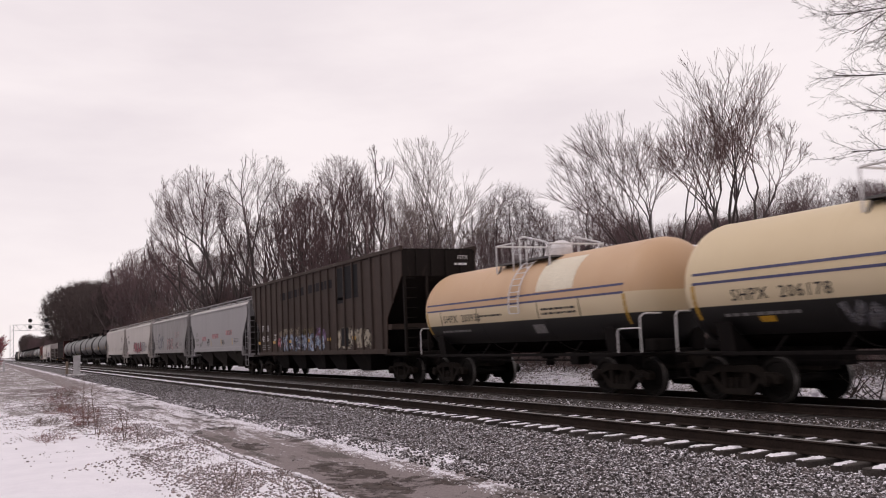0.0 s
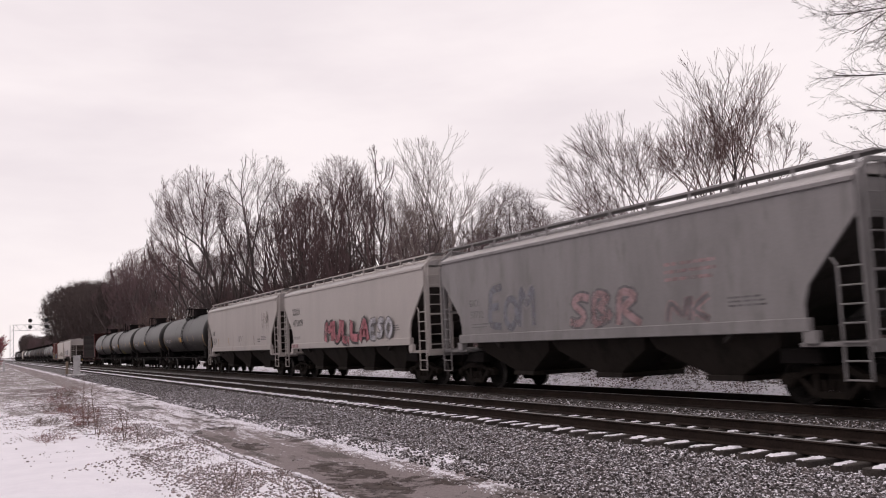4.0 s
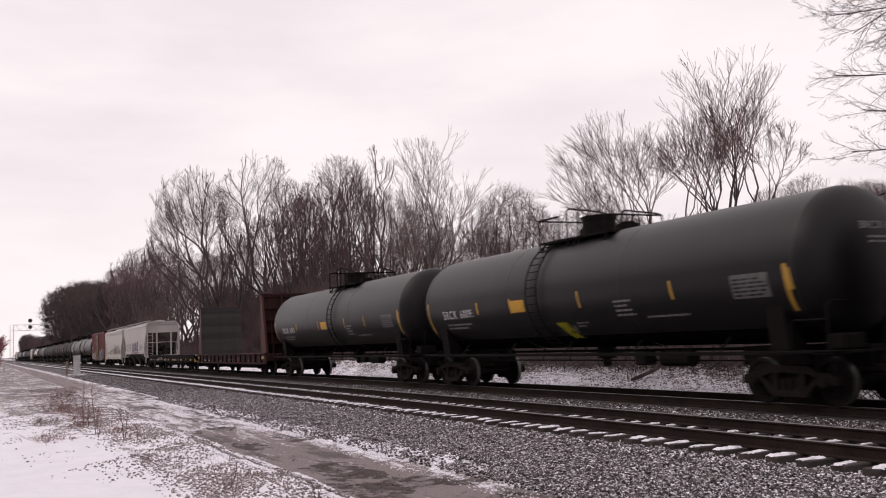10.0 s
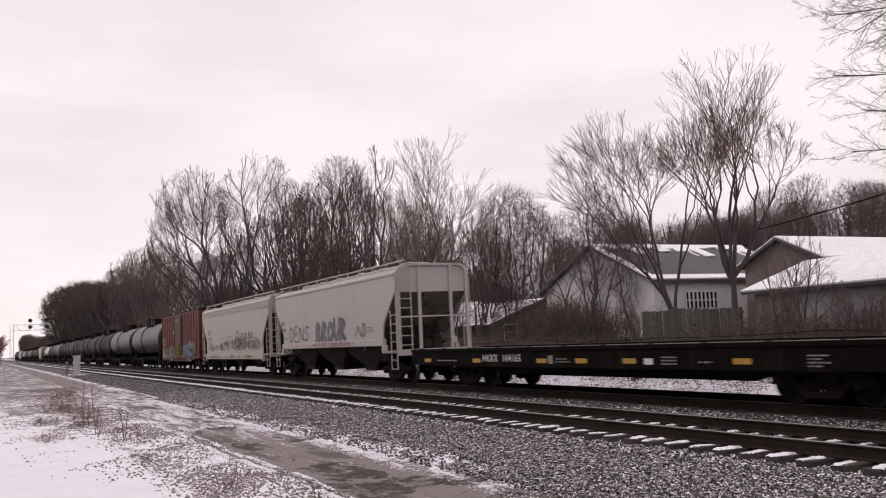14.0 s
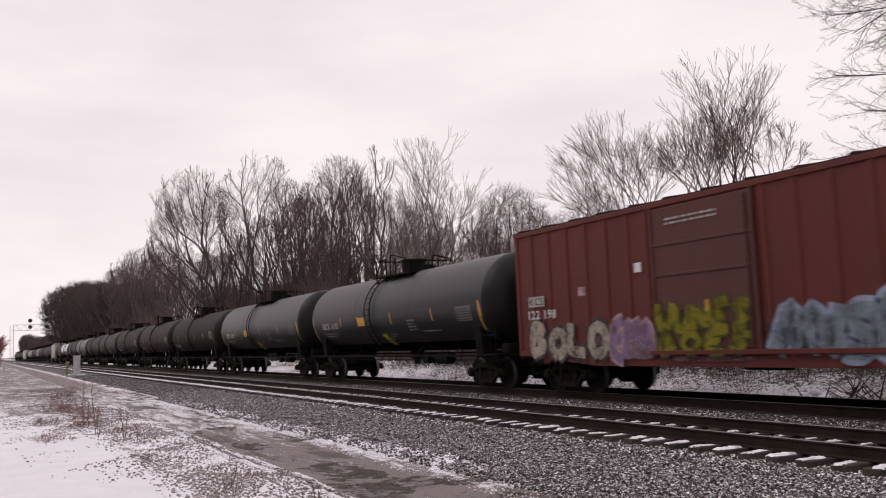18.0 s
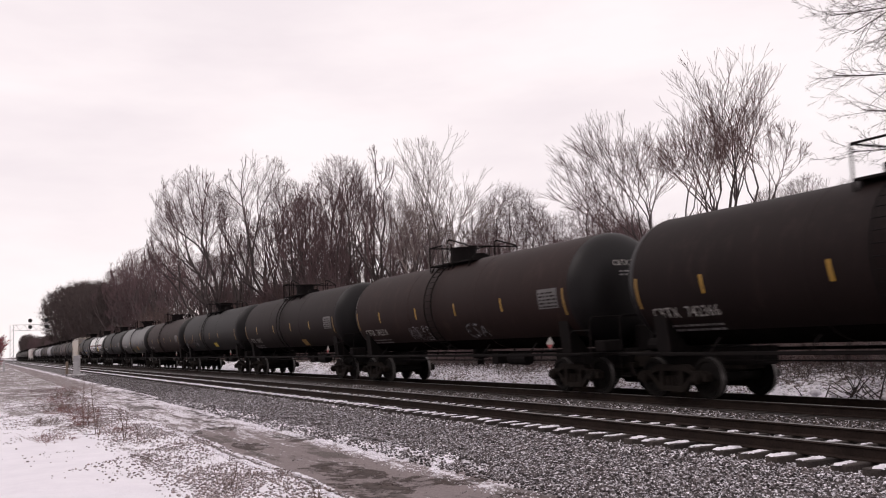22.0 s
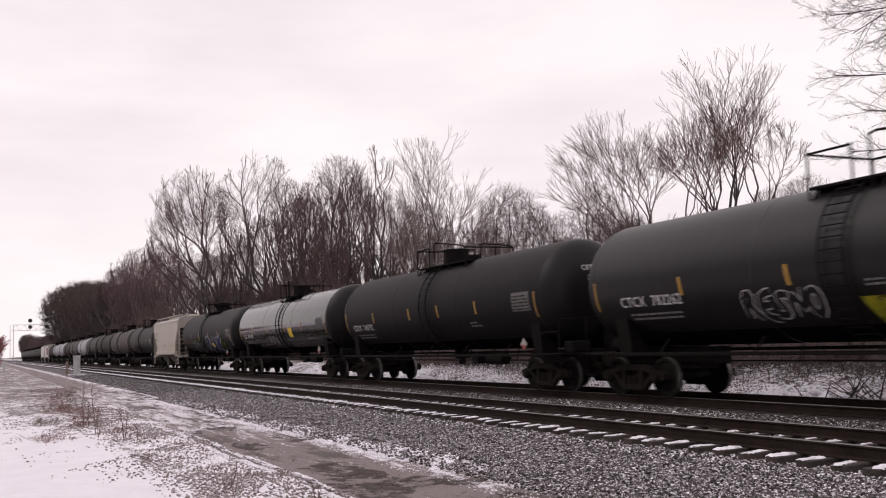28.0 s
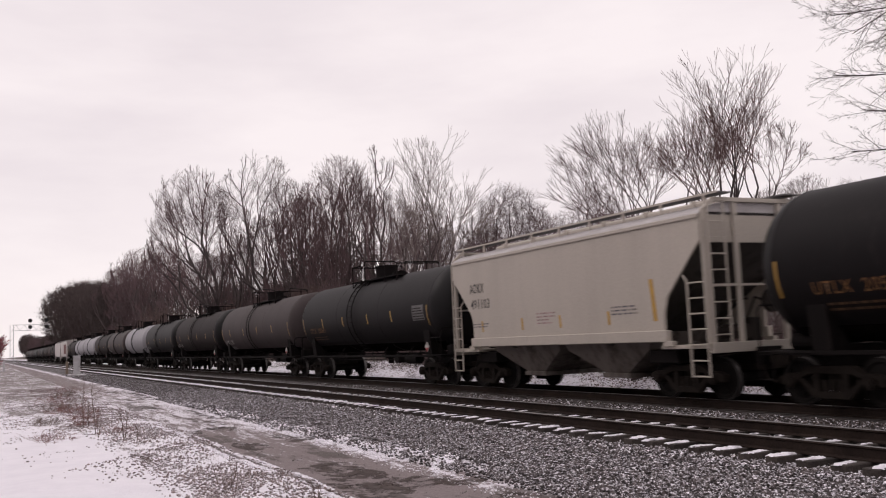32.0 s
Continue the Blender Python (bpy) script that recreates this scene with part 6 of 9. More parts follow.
# ---------- covered hopper ----------
def covered_hopper(gr, gf, label, body, bays=3, marks=None, ridges=1, posts=9, cut=1.0, bay_paint=None, slope_paint=None, drop=0.0, top=4.06):
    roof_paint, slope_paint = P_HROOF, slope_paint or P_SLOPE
    car, L = start_car("covered_hopper_car", label, "hopper car", gr, gf)
    h = L / 2
    xe = h - 0.72                    # end of the side at its top
    xs = h - 2.0 * cut               # end of the side at its sill
    hw, zs, zt = 1.5, 1.60 - drop, top
    side = flat_side(hw + 0.03)
    arc = [(xe, zt), (xe, 3.42), (xe - 0.35, 3.08), (xe - 0.8 * cut, 2.62), (xs + 0.12, 2.25), (xs, 1.9), (xs, zs)]

    def side_sheet(bm):
        prism(bm, [(-x, z) for x, z in reversed(arc)] + arc, -0.03, 0.03)

    def ridge(bm):
        box(bm, -xe, xe, -0.07, 0.0, -0.07, 0.02, 0.01)
    for s in (-1, 1):
        p = part("side_sheet", cached(("hside", round(L, 2), ridges, body.name, drop, top), side_sheet, body), None, car)
        p.matrix_basis = pose(0, s * hw, 0, 0, 0, 0 if s < 0 else 180)
        for k in range(ridges):
            part("ridge", cached(("hridge", round(L, 2), body.name), ridge, body), None, p).matrix_basis = pose(0, 0, zt - 0.13 * k)

    def roof(bm):
        sec = [(-hw - 0.03, zt), (-hw + 0.02, zt + 0.07), (-1.2, zt + 0.20), (-0.7, zt + 0.31), (0, zt + 0.36), (0.7, zt + 0.31), (1.2, zt + 0.20), (hw - 0.02, zt + 0.07), (hw + 0.03, zt)]
        prism(bm, sec, -xe, xe, "yz")
    part("roof", smooth_mesh(cached(("hroof", round(L, 2), roof_paint.name), roof, roof_paint), 0.5), None, car, "rounded roof with a film of snow")

    def trough(bm):
        box(bm, -xe + 0.8, xe - 0.8, -0.35, 0.35, zt + 0.3, zt + 0.48, 0.04)
        for k in range(6):
            x = -xe + 1.4 + k * (2 * xe - 2.8) / 5
            box(bm, x - 0.05, x + 0.05, -0.42, 0.42, zt + 0.3, zt + 0.52, 0.01)
    part("roof_hatch", cached(("trough", round(L, 2), body.name), trough, body), None, car)

    def sill(bm):
        box(bm, -xs - 0.1, xs + 0.1, -0.10, 0.06, zs - 0.2, zs + 0.06, 0.015)
        for s in (-1, 1):
            box(bm, s * (xs + 0.1) - 0.16, s * (xs + 0.1) + 0.16, -0.08, 0.05, min(1.18, zs - 0.3), zs - 0.18, 0.01)
    for s in (-1, 1):
        p = part("side_sill", cached(("hsill", round(L, 2), body.name, drop), sill, body), None, car)
        p.matrix_basis = pose(0, s * (hw - 0.01), 0, 0, 0, 0 if s < 0 else 180)

    for s in (-1, 1):
        turn = 0 if s > 0 else 180

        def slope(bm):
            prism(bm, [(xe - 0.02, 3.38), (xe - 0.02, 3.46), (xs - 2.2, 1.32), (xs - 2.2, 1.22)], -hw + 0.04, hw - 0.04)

        def end_wall(bm):
            box(bm, xe - 0.05, xe, -hw + 0.03, hw - 0.03, 3.36, zt + 0.06)
            prism(bm, [(-hw + 0.03, zt + 0.05), (hw - 0.03, zt + 0.05), (1.2, zt + 0.18), (0, zt + 0.35), (-1.2, zt + 0.18)], xe - 0.045, xe - 0.005, "yz")
        p = part("end_wall", cached(("hwall", round(L, 2), body.name), end_wall, body), None, car)
        p.matrix_basis = pose(0, 0, 0, 0, 0, turn)
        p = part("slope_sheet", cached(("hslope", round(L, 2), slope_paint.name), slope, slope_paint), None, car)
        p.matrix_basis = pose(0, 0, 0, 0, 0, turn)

        def frame_bm(bm):
            for y in (-1.42, 1.42):
                box(bm, xe - 0.02, xe + 0.10, y - 0.05, y + 0.05, 1.2, zt + 0.1, 0.01)
            for y in (-0.55, 0.75):
                box(bm, xe + 0.0, xe + 0.08, y - 0.06, y + 0.06, 1.2, zt + 0.28, 0.01)
            prism(bm, [(-1.47, zt + 0.02), (-1.15, zt + 0.28), (1.15, zt + 0.28), (1.47, zt + 0.02), (1.47, zt + 0.12), (1.18, zt + 0.37), (-1.18, zt + 0.37), (-1.47, zt + 0.12)], xe + 0.0, xe + 0.10, "yz")
            box(bm, xe + 0.03, xe + 0.07, -1.42, 1.42, 2.42, 2.47)
            box(bm, xs - 0.2, xe + 0.15, -1.5, 1.5, 1.12, 1.2, 0.01)
            box(bm, xe + 0.08, xe + 0.16, -1.5, 1.5, 1.02, 1.24, 0.01)
        p = part("end_frame", cached(("hend", round(L, 2), body.name), frame_bm, body), None, car)
        p.matrix_basis = pose(0, 0, 0, 0, 0, turn)

        def lad(bm):
            for y in (-1.40, -0.95):
                pipe(bm, [(xe + 0.14, y, 1.2), (xe + 0.14, y, zt + 0.3)], 0.025, 6)
            for k in range(8):
                rod(bm, (xe + 0.14, -1.40, 1.4 + 0.34 * k), (xe + 0.14, -0.95, 1.4 + 0.34 * k), 0.018, 5)
        p = part("end_ladder", cached(("hladend", round(L, 2), body.name), lad, body), None, car)
        p.matrix_basis = pose(0, 0, 0, 0, 0, turn)
        for q in (-1, 1):
            def lad2(bm):
                for x in (xe - 0.48, xe + 0.06):
                    pipe(bm, [(x, -1.53, 0.52), (x, -1.53, 2.55 if x < xe else 3.9)], 0.025, 6)
                for k in range(7):
                    rod(bm, (xe - 0.48, -1.53, 0.54 + 0.33 * k), (xe + 0.06, -1.53, 0.54 + 0.33 * k), 0.018, 5)
                pipe(bm, [(xe - 0.48, -1.53, 2.55), (xe - 0.62, -1.5, 2.7)], 0.022, 5)
            p = part("side_ladder", cached(("hlad2", round(L, 2), body.name), lad2, body), None, car)
            p.matrix_basis = pose(0, 0, 0, 0, 0, turn) @ (Matrix.Identity(4) if q < 0 else Matrix.Diagonal((1, -1, 1, 1)))

        def draft_sill(bm):
            box(bm, xs - 2.4, xe + 0.3, -0.3, 0.3, 0.74, 1.11, 0.01)
            box(bm, xs - 0.9, xs + 0.1, -1.3, 1.3, 0.80, 1.10, 0.02)
        p = part("draft_sill", cached(("hdraft", round(L, 2)), draft_sill, P_UNDER), None, car)
        p.matrix_basis = pose(0, 0, 0, 0, 0, turn)

        def gear(bm):
            rod(bm, (xs + 0.3, -0.1, 1.45), (xs + 1.0, -0.1, 1.45), 0.17, 12)
            box(bm, xs + 0.4, xs + 0.75, 0.25, 0.6, 1.2, 1.75, 0.03)
            rod(bm, (xe - 0.1, 0.45, 2.1), (xe + 0.02, 0.45, 2.1), 0.26, 14)
            pipe(bm, [(xs + 0.5, -0.5, 1.3), (xs + 0.6, -0.5, 2.1), (xe - 0.1, -0.2, 2.15)], 0.025, 6)
            pipe(bm, [(xs + 0.5, 0.4, 1.7), (xs + 0.7, 0.5, 2.2), (xe - 0.1, 0.6, 2.0)], 0.025, 6)
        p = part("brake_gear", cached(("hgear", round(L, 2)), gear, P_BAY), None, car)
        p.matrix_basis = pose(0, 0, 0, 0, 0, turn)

    span = (2 * xs - 1.4) / bays

    def bay(bm):
        a, b = span / 2 - 0.02, 0.42
        vs = [bm.verts.new(v) for v in ((-a, -1.42, 1.5), (a, -1.42, 1.5), (a, 1.42, 1.5), (-a, 1.42, 1.5), (-a * 0.9, -1.25, 1.12), (a * 0.9, -1.25, 1.12), (a * 0.9, 1.25, 1.12), (-a * 0.9, 1.25, 1.12), (-b, -0.95, 0.52), (b, -0.95, 0.52), (b, 0.95, 0.52), (-b, 0.95, 0.52))]
        for f in ((0, 1, 2, 3), (0, 4, 5, 1), (1, 5, 6, 2), (2, 6, 7, 3), (3, 7, 4, 0), (8, 11, 10, 9), (4, 8, 9, 5), (5, 9, 10, 6), (6, 10, 11, 7), (7, 11, 8, 4)):
            bm.faces.new([vs[i] for i in f])
        rod(bm, (-span / 2, 0, 0.98), (span / 2, 0, 0.98), 0.28, 8)
        box(bm, -0.55, 0.55, -1.0, 1.0, 0.42, 0.54, 0.01)
        bmesh.ops.recalc_face_normals(bm, faces=bm.faces)
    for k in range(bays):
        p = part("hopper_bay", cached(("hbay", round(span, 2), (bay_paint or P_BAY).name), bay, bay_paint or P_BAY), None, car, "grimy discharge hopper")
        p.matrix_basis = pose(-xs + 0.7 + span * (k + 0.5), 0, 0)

    def board(bm):
        box(bm, -xe - 0.25, xe + 0.25, -0.20, 0.20, 0.0, 0.03)

    def walk_edge(bm):
        box(bm, -xe - 0.25, xe + 0.25, -0.23, -0.20, -0.005, 0.04)
    for s in (-1, 1):
        p = part("roof_walk", cached(("hboard", round(L, 2)), board, P_GRATE), None, car, "grated roof walkway")
        p.matrix_basis = pose(0, s * 0.98, zt + 0.44, 0, 0, 0 if s < 0 else 180)
        part("walk_edge", cached(("hedge", round(L, 2), body.name), walk_edge, body), None, p)

    def post(bm):
        box(bm, -0.03, 0.03, -0.02, 0.02, 0.0, 0.30)
    for k in range(posts):
        for s in (-1, 1):
            p = part("walk_post", cached(("hpost", body.name), post, body), None, car)
            p.matrix_basis = pose(-xe + 0.15 + k * (2 * xe - 0.3) / (posts - 1), s * 1.19, zt + 0.15)
    if marks:
        marks(car, side, xe, xs)
    return car


# ---------- open wood-chip hopper ----------
def chip_hopper(gr, gf):
    car, L = start_car("open_hopper_car", "tall brown-black ribbed open hopper with faded graffiti along its sill", "hopper car", gr, gf)
    h = L / 2
    xe, hw, zt = h - 0.5, 1.52, 4.90
    side = flat_side(hw + 0.02)
    outline = [(xe, zt), (xe - 0.05, 3.9), (xe - 1.5, 2.4), (xe - 1.6, 1.22)]

    def sheet_bm(bm):
        prism(bm, [(-x, z) for x, z in reversed(outline)] + outline, -0.02, 0.02)
    for s in (-1, 1):
        p = part("side_sheet", cached(("cside",), sheet_bm, P_CHIP), None, car)
        p.matrix_basis = pose(0, s * hw, 0)

        def chord(bm):
            box(bm, -xe - 0.05, xe + 0.05, -0.09, 0.05, zt - 0.05, zt + 0.1, 0.015)
        p = part("top_chord", cached(("cchord",), chord, P_CHIP), None, car)
        p.matrix_basis = pose(0, s * hw, 0)

        def sill(bm):
            box(bm, -xe + 1.5, xe - 1.5, -0.08, 0.06, 1.1, 1.28, 0.015)
        p = part("side_sill", cached(("csill",), sill, P_CHIP), None, car)
        p.matrix_basis = pose(0, s * hw, 0)

    def rib(bm):
        box(bm, -0.055, 0.055, -0.08, 0.02, 1.26, zt - 0.02, 0.02)

    def rib_short(bm):
        box(bm, -0.055, 0.055, -0.08, 0.02, 2.95, zt - 0.02, 0.02)
    n = 20
    for k in range(n):
        x = -xe + 0.9 + k * (2 * xe - 1.8) / (n - 1)
        short = abs(x) > xe - 1.4
        for s in (-1, 1):
            p = part("rib", cached(("crib", short), rib_short if short else rib, P_CHIP), None, car)
            p.matrix_basis = pose(x, s * (hw + 0.01), 0, 0, 0, 0 if s < 0 else 180)
    for s in (-1, 1):
        turn = 0 if s > 0 else 180

        def end(bm):
            prism(bm, [(xe - 0.03, zt), (xe - 0.03, zt - 0.06), (xe - 0.07, 3.9), (xe - 3.9, 1.2), (xe - 3.95, 1.28), (xe - 0.12, 3.95), (xe - 0.1, zt)], -hw + 0.02, hw - 0.02)
            for y in (-0.9, -0.3, 0.3, 0.9):
                box(bm, xe - 0.03, xe + 0.03, y - 0.05, y + 0.05, 3.9, zt)
        p = part("end_sheet", cached(("cend",), end, P_CHIPEND), None, car)
        p.matrix_basis = pose(0, 0, 0, 0, 0, turn)

        def frame_bm(bm):
            for y in (-1.4, -0.5, 0.5, 1.4):
                box(bm, xe - 0.15, xe - 0.05, y - 0.05, y + 0.05, 1.1, 3.95, 0.01)
            box(bm, xe - 2.0, xe + 0.05, -1.5, 1.5, 1.04, 1.14, 0.01)
            box(bm, xe - 4.2, xe + 0.25, -0.3, 0.3, 0.72, 1.06, 0.01)
            rod(bm, (xe - 1.2, -0.3, 1.4), (xe - 0.5, -0.3, 1.4), 0.18, 12)
            for k in range(8):
                rod(bm, (xe - 0.02, -1.42, 1.3 + 0.36 * k), (xe - 0.02, -0.98, 1.3 + 0.36 * k), 0.016, 5)
        p = part("end_frame", cached(("cframe",), frame_bm, P_CHIPEND), None, car)
        p.matrix_basis = pose(0, 0, 0, 0, 0, turn)

    def bay(bm):
        vs = [bm.verts.new(v) for v in ((-1.3, -1.4, 1.25), (1.3, -1.4, 1.25), (1.3, 1.4, 1.25), (-1.3, 1.4, 1.25), (-0.55, -1.1, 0.42), (0.55, -1.1, 0.42), (0.55, 1.1, 0.42), (-0.55, 1.1, 0.42))]
        for f in ((0, 1, 2, 3), (4, 7, 6, 5), (0, 4, 5, 1), (1, 5, 6, 2), (2, 6, 7, 3), (3, 7, 4, 0)):
            bm.faces.new([vs[i] for i in f])
        bmesh.ops.recalc_face_normals(bm, faces=bm.faces)
    for k in range(5):
        p = part("hopper_bay", cached(("cbay",), bay, P_UNDER), None, car)
        p.matrix_basis = pose(-5.6 + 2.8 * k, 0, 0)
    # a loading of dark wood chips closes it inside
    def floor_bm(bm):
        box(bm, -xe + 1.2, xe - 1.2, -hw + 0.03, hw - 0.03, 2.0, 2.2)
    part("floor_sheet", cached(("cfloor",), floor_bm, P_CHIP), None, car)
    for x0, x1, z0, z1 in ((-4.9, -4.0, 3.86, 4.22), (-3.85, -3.0, 3.88, 4.24), (-2.9, -2.0, 3.9, 4.26), (-1.85, -1.0, 3.92, 4.3), (-0.3, 0.7, 3.94, 4.32), (0.8, 1.9, 3.96, 4.34), (2.0, 3.0, 3.98, 4.36),
                           (3.7, 6.1, 3.4, 4.75), (3.5, 4.6, 3.25, 3.5)):
        patch("paint_patch", x0, x1, z0, z1, side, P_BLACKPATCH, car, "black paint over old lettering", n=2)
    for k in range(n):
        x = -xe + 0.9 + k * (2 * xe - 1.8) / (n - 1)
        if 3.7 < x < 6.1:
            patch("paint_patch", x - 0.055, x + 0.055, 3.45, 4.7, flat_side(hw + 0.075), P_BLACKPATCH, car, "black paint across a rib", n=2)

    def leading_end(y, z, off=0.0):
        return (xe + 0.04 + off, y, z)
    lettering("ITFX", 0.75, 4.5, 0.14, 0.42, leading_end, P_LETTER, car)
    bars(0.6, 1.25, 4.28, 4.46, 1, leading_end, P_LETTER, car, 7)
    for x0, x1, z0, z1, sm in ((-5.2, -1.0, 1.85, 2.45, S_OLDCREAM), (-1.4, 0.8, 1.95, 2.4, S_SAND), (-5.0, 1.9, 1.36, 2.0, S_MAUVE), (-5.6, -4.8, 1.5, 2.0, S_PINK), (-2.4, -0.9, 1.4, 2.1, S_VIOLET), (0.4, 2.0, 1.5, 2.35, S_VIOLET), (0.7, 1.7, 1.7, 2.1, S_PINK)):
        blotch("spray_ground", x0, x1, z0, z1, side, sm, car, "faded spray paint", n=4)
    graffiti("RORBOKEAB", -4.95, 2.0, 1.36, 2.05, side, S_BLUE, S_DUSTBLUE, car, "pale blue graffiti letters", 0.2, 5, base=0.012)
    for x0, x1, z0, z1 in ((3.3, 4.6, 1.38, 2.25), (4.4, 6.0, 1.4, 2.25), (5.8, 7.4, 1.38, 2.15)):
        blotch("spray_ground", x0, x1, z0, z1, side, S_OLDCREAM, car, "faded cream spray paint", n=4)
    graffiti("BESMOR", 3.4, 7.4, 1.4, 2.15, side, S_CREAM, S_DARK, car, "dark outlined cream graffiti letters", 0.3, 9, base=0.012, edge=1.3)
    graffiti("MVAKENSVMA", -4.9, 1.9, 1.38, 2.0, side, S_WHITE, S_BLUE, car, "thin white graffiti lines", 0.07, 11, base=0.02)
    patch("stencil_panel", 4.05, 4.9, 1.45, 2.2, side, P_BLACKPATCH, car, "black panel of unreadable stencilling", 0.024)
    bars(4.15, 4.75, 1.5, 2.15, 6, side, P_LETTER, car, 3)
    for words, x, z, w in (("IT", -8.45, 2.36, 0.3), ("FX", -7.5, 2.36, 0.36), ("43", -8.45, 1.84, 0.36), ("36", -7.55, 1.84, 0.38), ("23", -6.15, 1.86, 0.38)):
        lettering(words, x, z, 0.32, w, side, P_LETTER, car)
    for x in (-9.2, -6.35, -3.55, -0.65, 2.25, 5.3):
        patch("reflector", x, x + 0.45, 1.7, 1.84, flat_side(hw + 0.04), P_YELLOW, car)
    bars(-8.5, -6.9, 1.4, 1.7, 3, side, P_DIMLETTER, car, 31)
    return car


# ---------- boxcar ----------
def boxcar(gr, gf):
    car, L = start_car("boxcar", "red steel boxcar with a sliding door and bright graffiti", "boxcar", gr, gf, 2.6)
    h = L / 2
    xe, hw, zb, zt = 7.75, 1.42, 1.0, 4.40
    side = flat_side(hw + 0.02)

    def side_bm(bm):
        prism(bm, [(-xe, zt), (-xe, zb), (-xe + 3.6, 0.74), (-0.9 + 4.6, 0.74), (xe - 2.4, 0.86), (xe, zb), (xe, zt)], -0.02, 0.02)
    for s in (-1, 1):
        p = part("side_sheet", cached(("bside",), side_bm, P_RED), None, car)
        p.matrix_basis = pose(0, s * hw, 0)

        def eave(bm):
            box(bm, -xe, xe, -0.07, 0.03, zt - 0.1, zt + 0.02, 0.01)
            box(bm, -xe, xe, -0.05, 0.03, zb - 0.02, zb + 0.12, 0.01)
        p = part("eave_rail", cached(("beave",), eave, P_RED), None, car)
        p.matrix_basis = pose(0, s * hw, 0, 0, 0, 0 if s < 0 else 180)

        def door(bm):
            box(bm, -1.72, 1.36, -0.06, 0.0, 1.12, zt - 0.14, 0.01)
        p = part("door", cached(("bdoor",), door, P_REDDOOR), None, car, "corrugated sliding door")
        p.matrix_basis = pose(0, s * (hw + 0.02), 0, 0, 0, 0 if s < 0 else 180)

        def door_rib(bm):
            box(bm, -1.72, 1.36, -0.085, 0.0, 0, 0.07, 0.01)

        def door_stile(bm):
            box(bm, 0, 0.08, -0.1, 0.0, 1.05, zt - 0.1, 0.01)

        def door_bar(bm):
            rod(bm, (1.2, -0.1, 1.2), (1.2, -0.1, zt - 0.2), 0.03, 6)
        for z in (1.95, 2.72, 3.4):
            part("door_rib", cached(("bdrib",), door_rib, P_REDDOOR), None, p).matrix_basis = pose(0, 0, z)
        for x in (-1.74, 1.32):
            part("door_stile", cached(("bdstile",), door_stile, P_REDDOOR), None, p).matrix_basis = pose(x, 0, 0)
        part("locking_bar", cached(("bdbar",), door_bar, P_REDDOOR), None, p)

        def track_bm(bm):
            box(bm, -2.0, 5.2, -0.11, 0.0, 1.0, 1.1, 0.01)
        p = part("door_track", cached(("btrack",), track_bm, P_RED), None, car)
        p.matrix_basis = pose(0, s * (hw + 0.02), 0, 0, 0, 0 if s < 0 else 180)

    def rib(bm):
        box(bm, -0.07, 0.07, -0.06, 0.02, zb + 0.1, zt - 0.08, 0.025)
    for x in (-7.65, -6.9, -6.05, -5.2, -4.35, -3.5, -2.65, -1.95, 1.6, 2.4, 3.25, 4.1, 4.95, 5.8, 6.65, 7.62):
        for s in (-1, 1):
            p = part("rib", cached(("brib",), rib, P_RED), None, car)
            p.matrix_basis = pose(x, s * hw, 0, 0, 0, 0 if s < 0 else 180)
    for s in (-1, 1):
        def end(bm):
            box(bm, -0.05, 0, -hw, hw, zb - 0.1, zt + 0.05)
            prism(bm, [(-hw, zt + 0.05), (hw, zt + 0.05), (0, zt + 0.25)], -0.05, 0, "yz")
        p = part("corrugated_end", cached(("bend",), end, P_RED), None, car)
        p.matrix_basis = pose(s * xe, 0, 0, 0, 0, 0 if s > 0 else 180)

        def end_rib(bm):
            prism(bm, [(0, 0), (0.07, 0.07), (0.07, 0.14), (0, 0.21)], -hw + 0.12, hw - 0.12)

        def end_post(bm):
            box(bm, -0.04, 0.04, -0.06, 0.06, zb, zt + 0.04)
        for k in range(11):
            part("end_rib", cached(("berib",), end_rib, P_RED), None, p).matrix_basis = pose(0, 0, zb + 0.14 + 0.295 * k)
        for y in (-hw + 0.04, hw - 0.04):
            part("end_post", cached(("bepost",), end_post, P_RED), None, p).matrix_basis = pose(0, y, 0)

        def lad(bm):
            for k in range(4):
                rod(bm, (0.1, -1.38, 1.15 + 0.4 * k), (0.1, -0.95, 1.15 + 0.4 * k), 0.018, 5)
                rod(bm, (-0.55, -1.5, 1.15 + 0.4 * k), (-0.1, -1.5, 1.15 + 0.4 * k), 0.018, 5)
            pipe(bm, [(-0.55, -1.47, 1.0), (-0.55, -1.47, 0.52), (-0.12, -1.47, 0.52), (-0.12, -1.47, 1.0)], 0.018, 5)
            box(bm, 0.0, 0.6, -0.3, 0.3, 0.7, 1.04, 0.02)
        p = part("grab_irons", cached(("bgrab",), lad, P_RED), None, car)
        p.matrix_basis = pose(s * xe, 0, 0, 0, 0, 0 if s > 0 else 180)

    def roof(bm):
        prism(bm, [(-hw - 0.05, zt), (hw + 0.05, zt), (hw + 0.05, zt + 0.05), (0, zt + 0.27), (-hw - 0.05, zt + 0.05)], -xe, xe, "yz")
        for k in range(13):
            x = -xe + 0.3 + k * (2 * xe - 0.6) / 12
            prism(bm, [(-hw - 0.05, zt + 0.05), (-hw - 0.05, zt + 0.09), (0, zt + 0.31), (hw + 0.05, zt + 0.09), (hw + 0.05, zt + 0.05), (0, zt + 0.27)], x - 0.04, x + 0.04, "yz")
    part("roof", cached(("broof",), roof, P_RUSTBROWN), None, car)

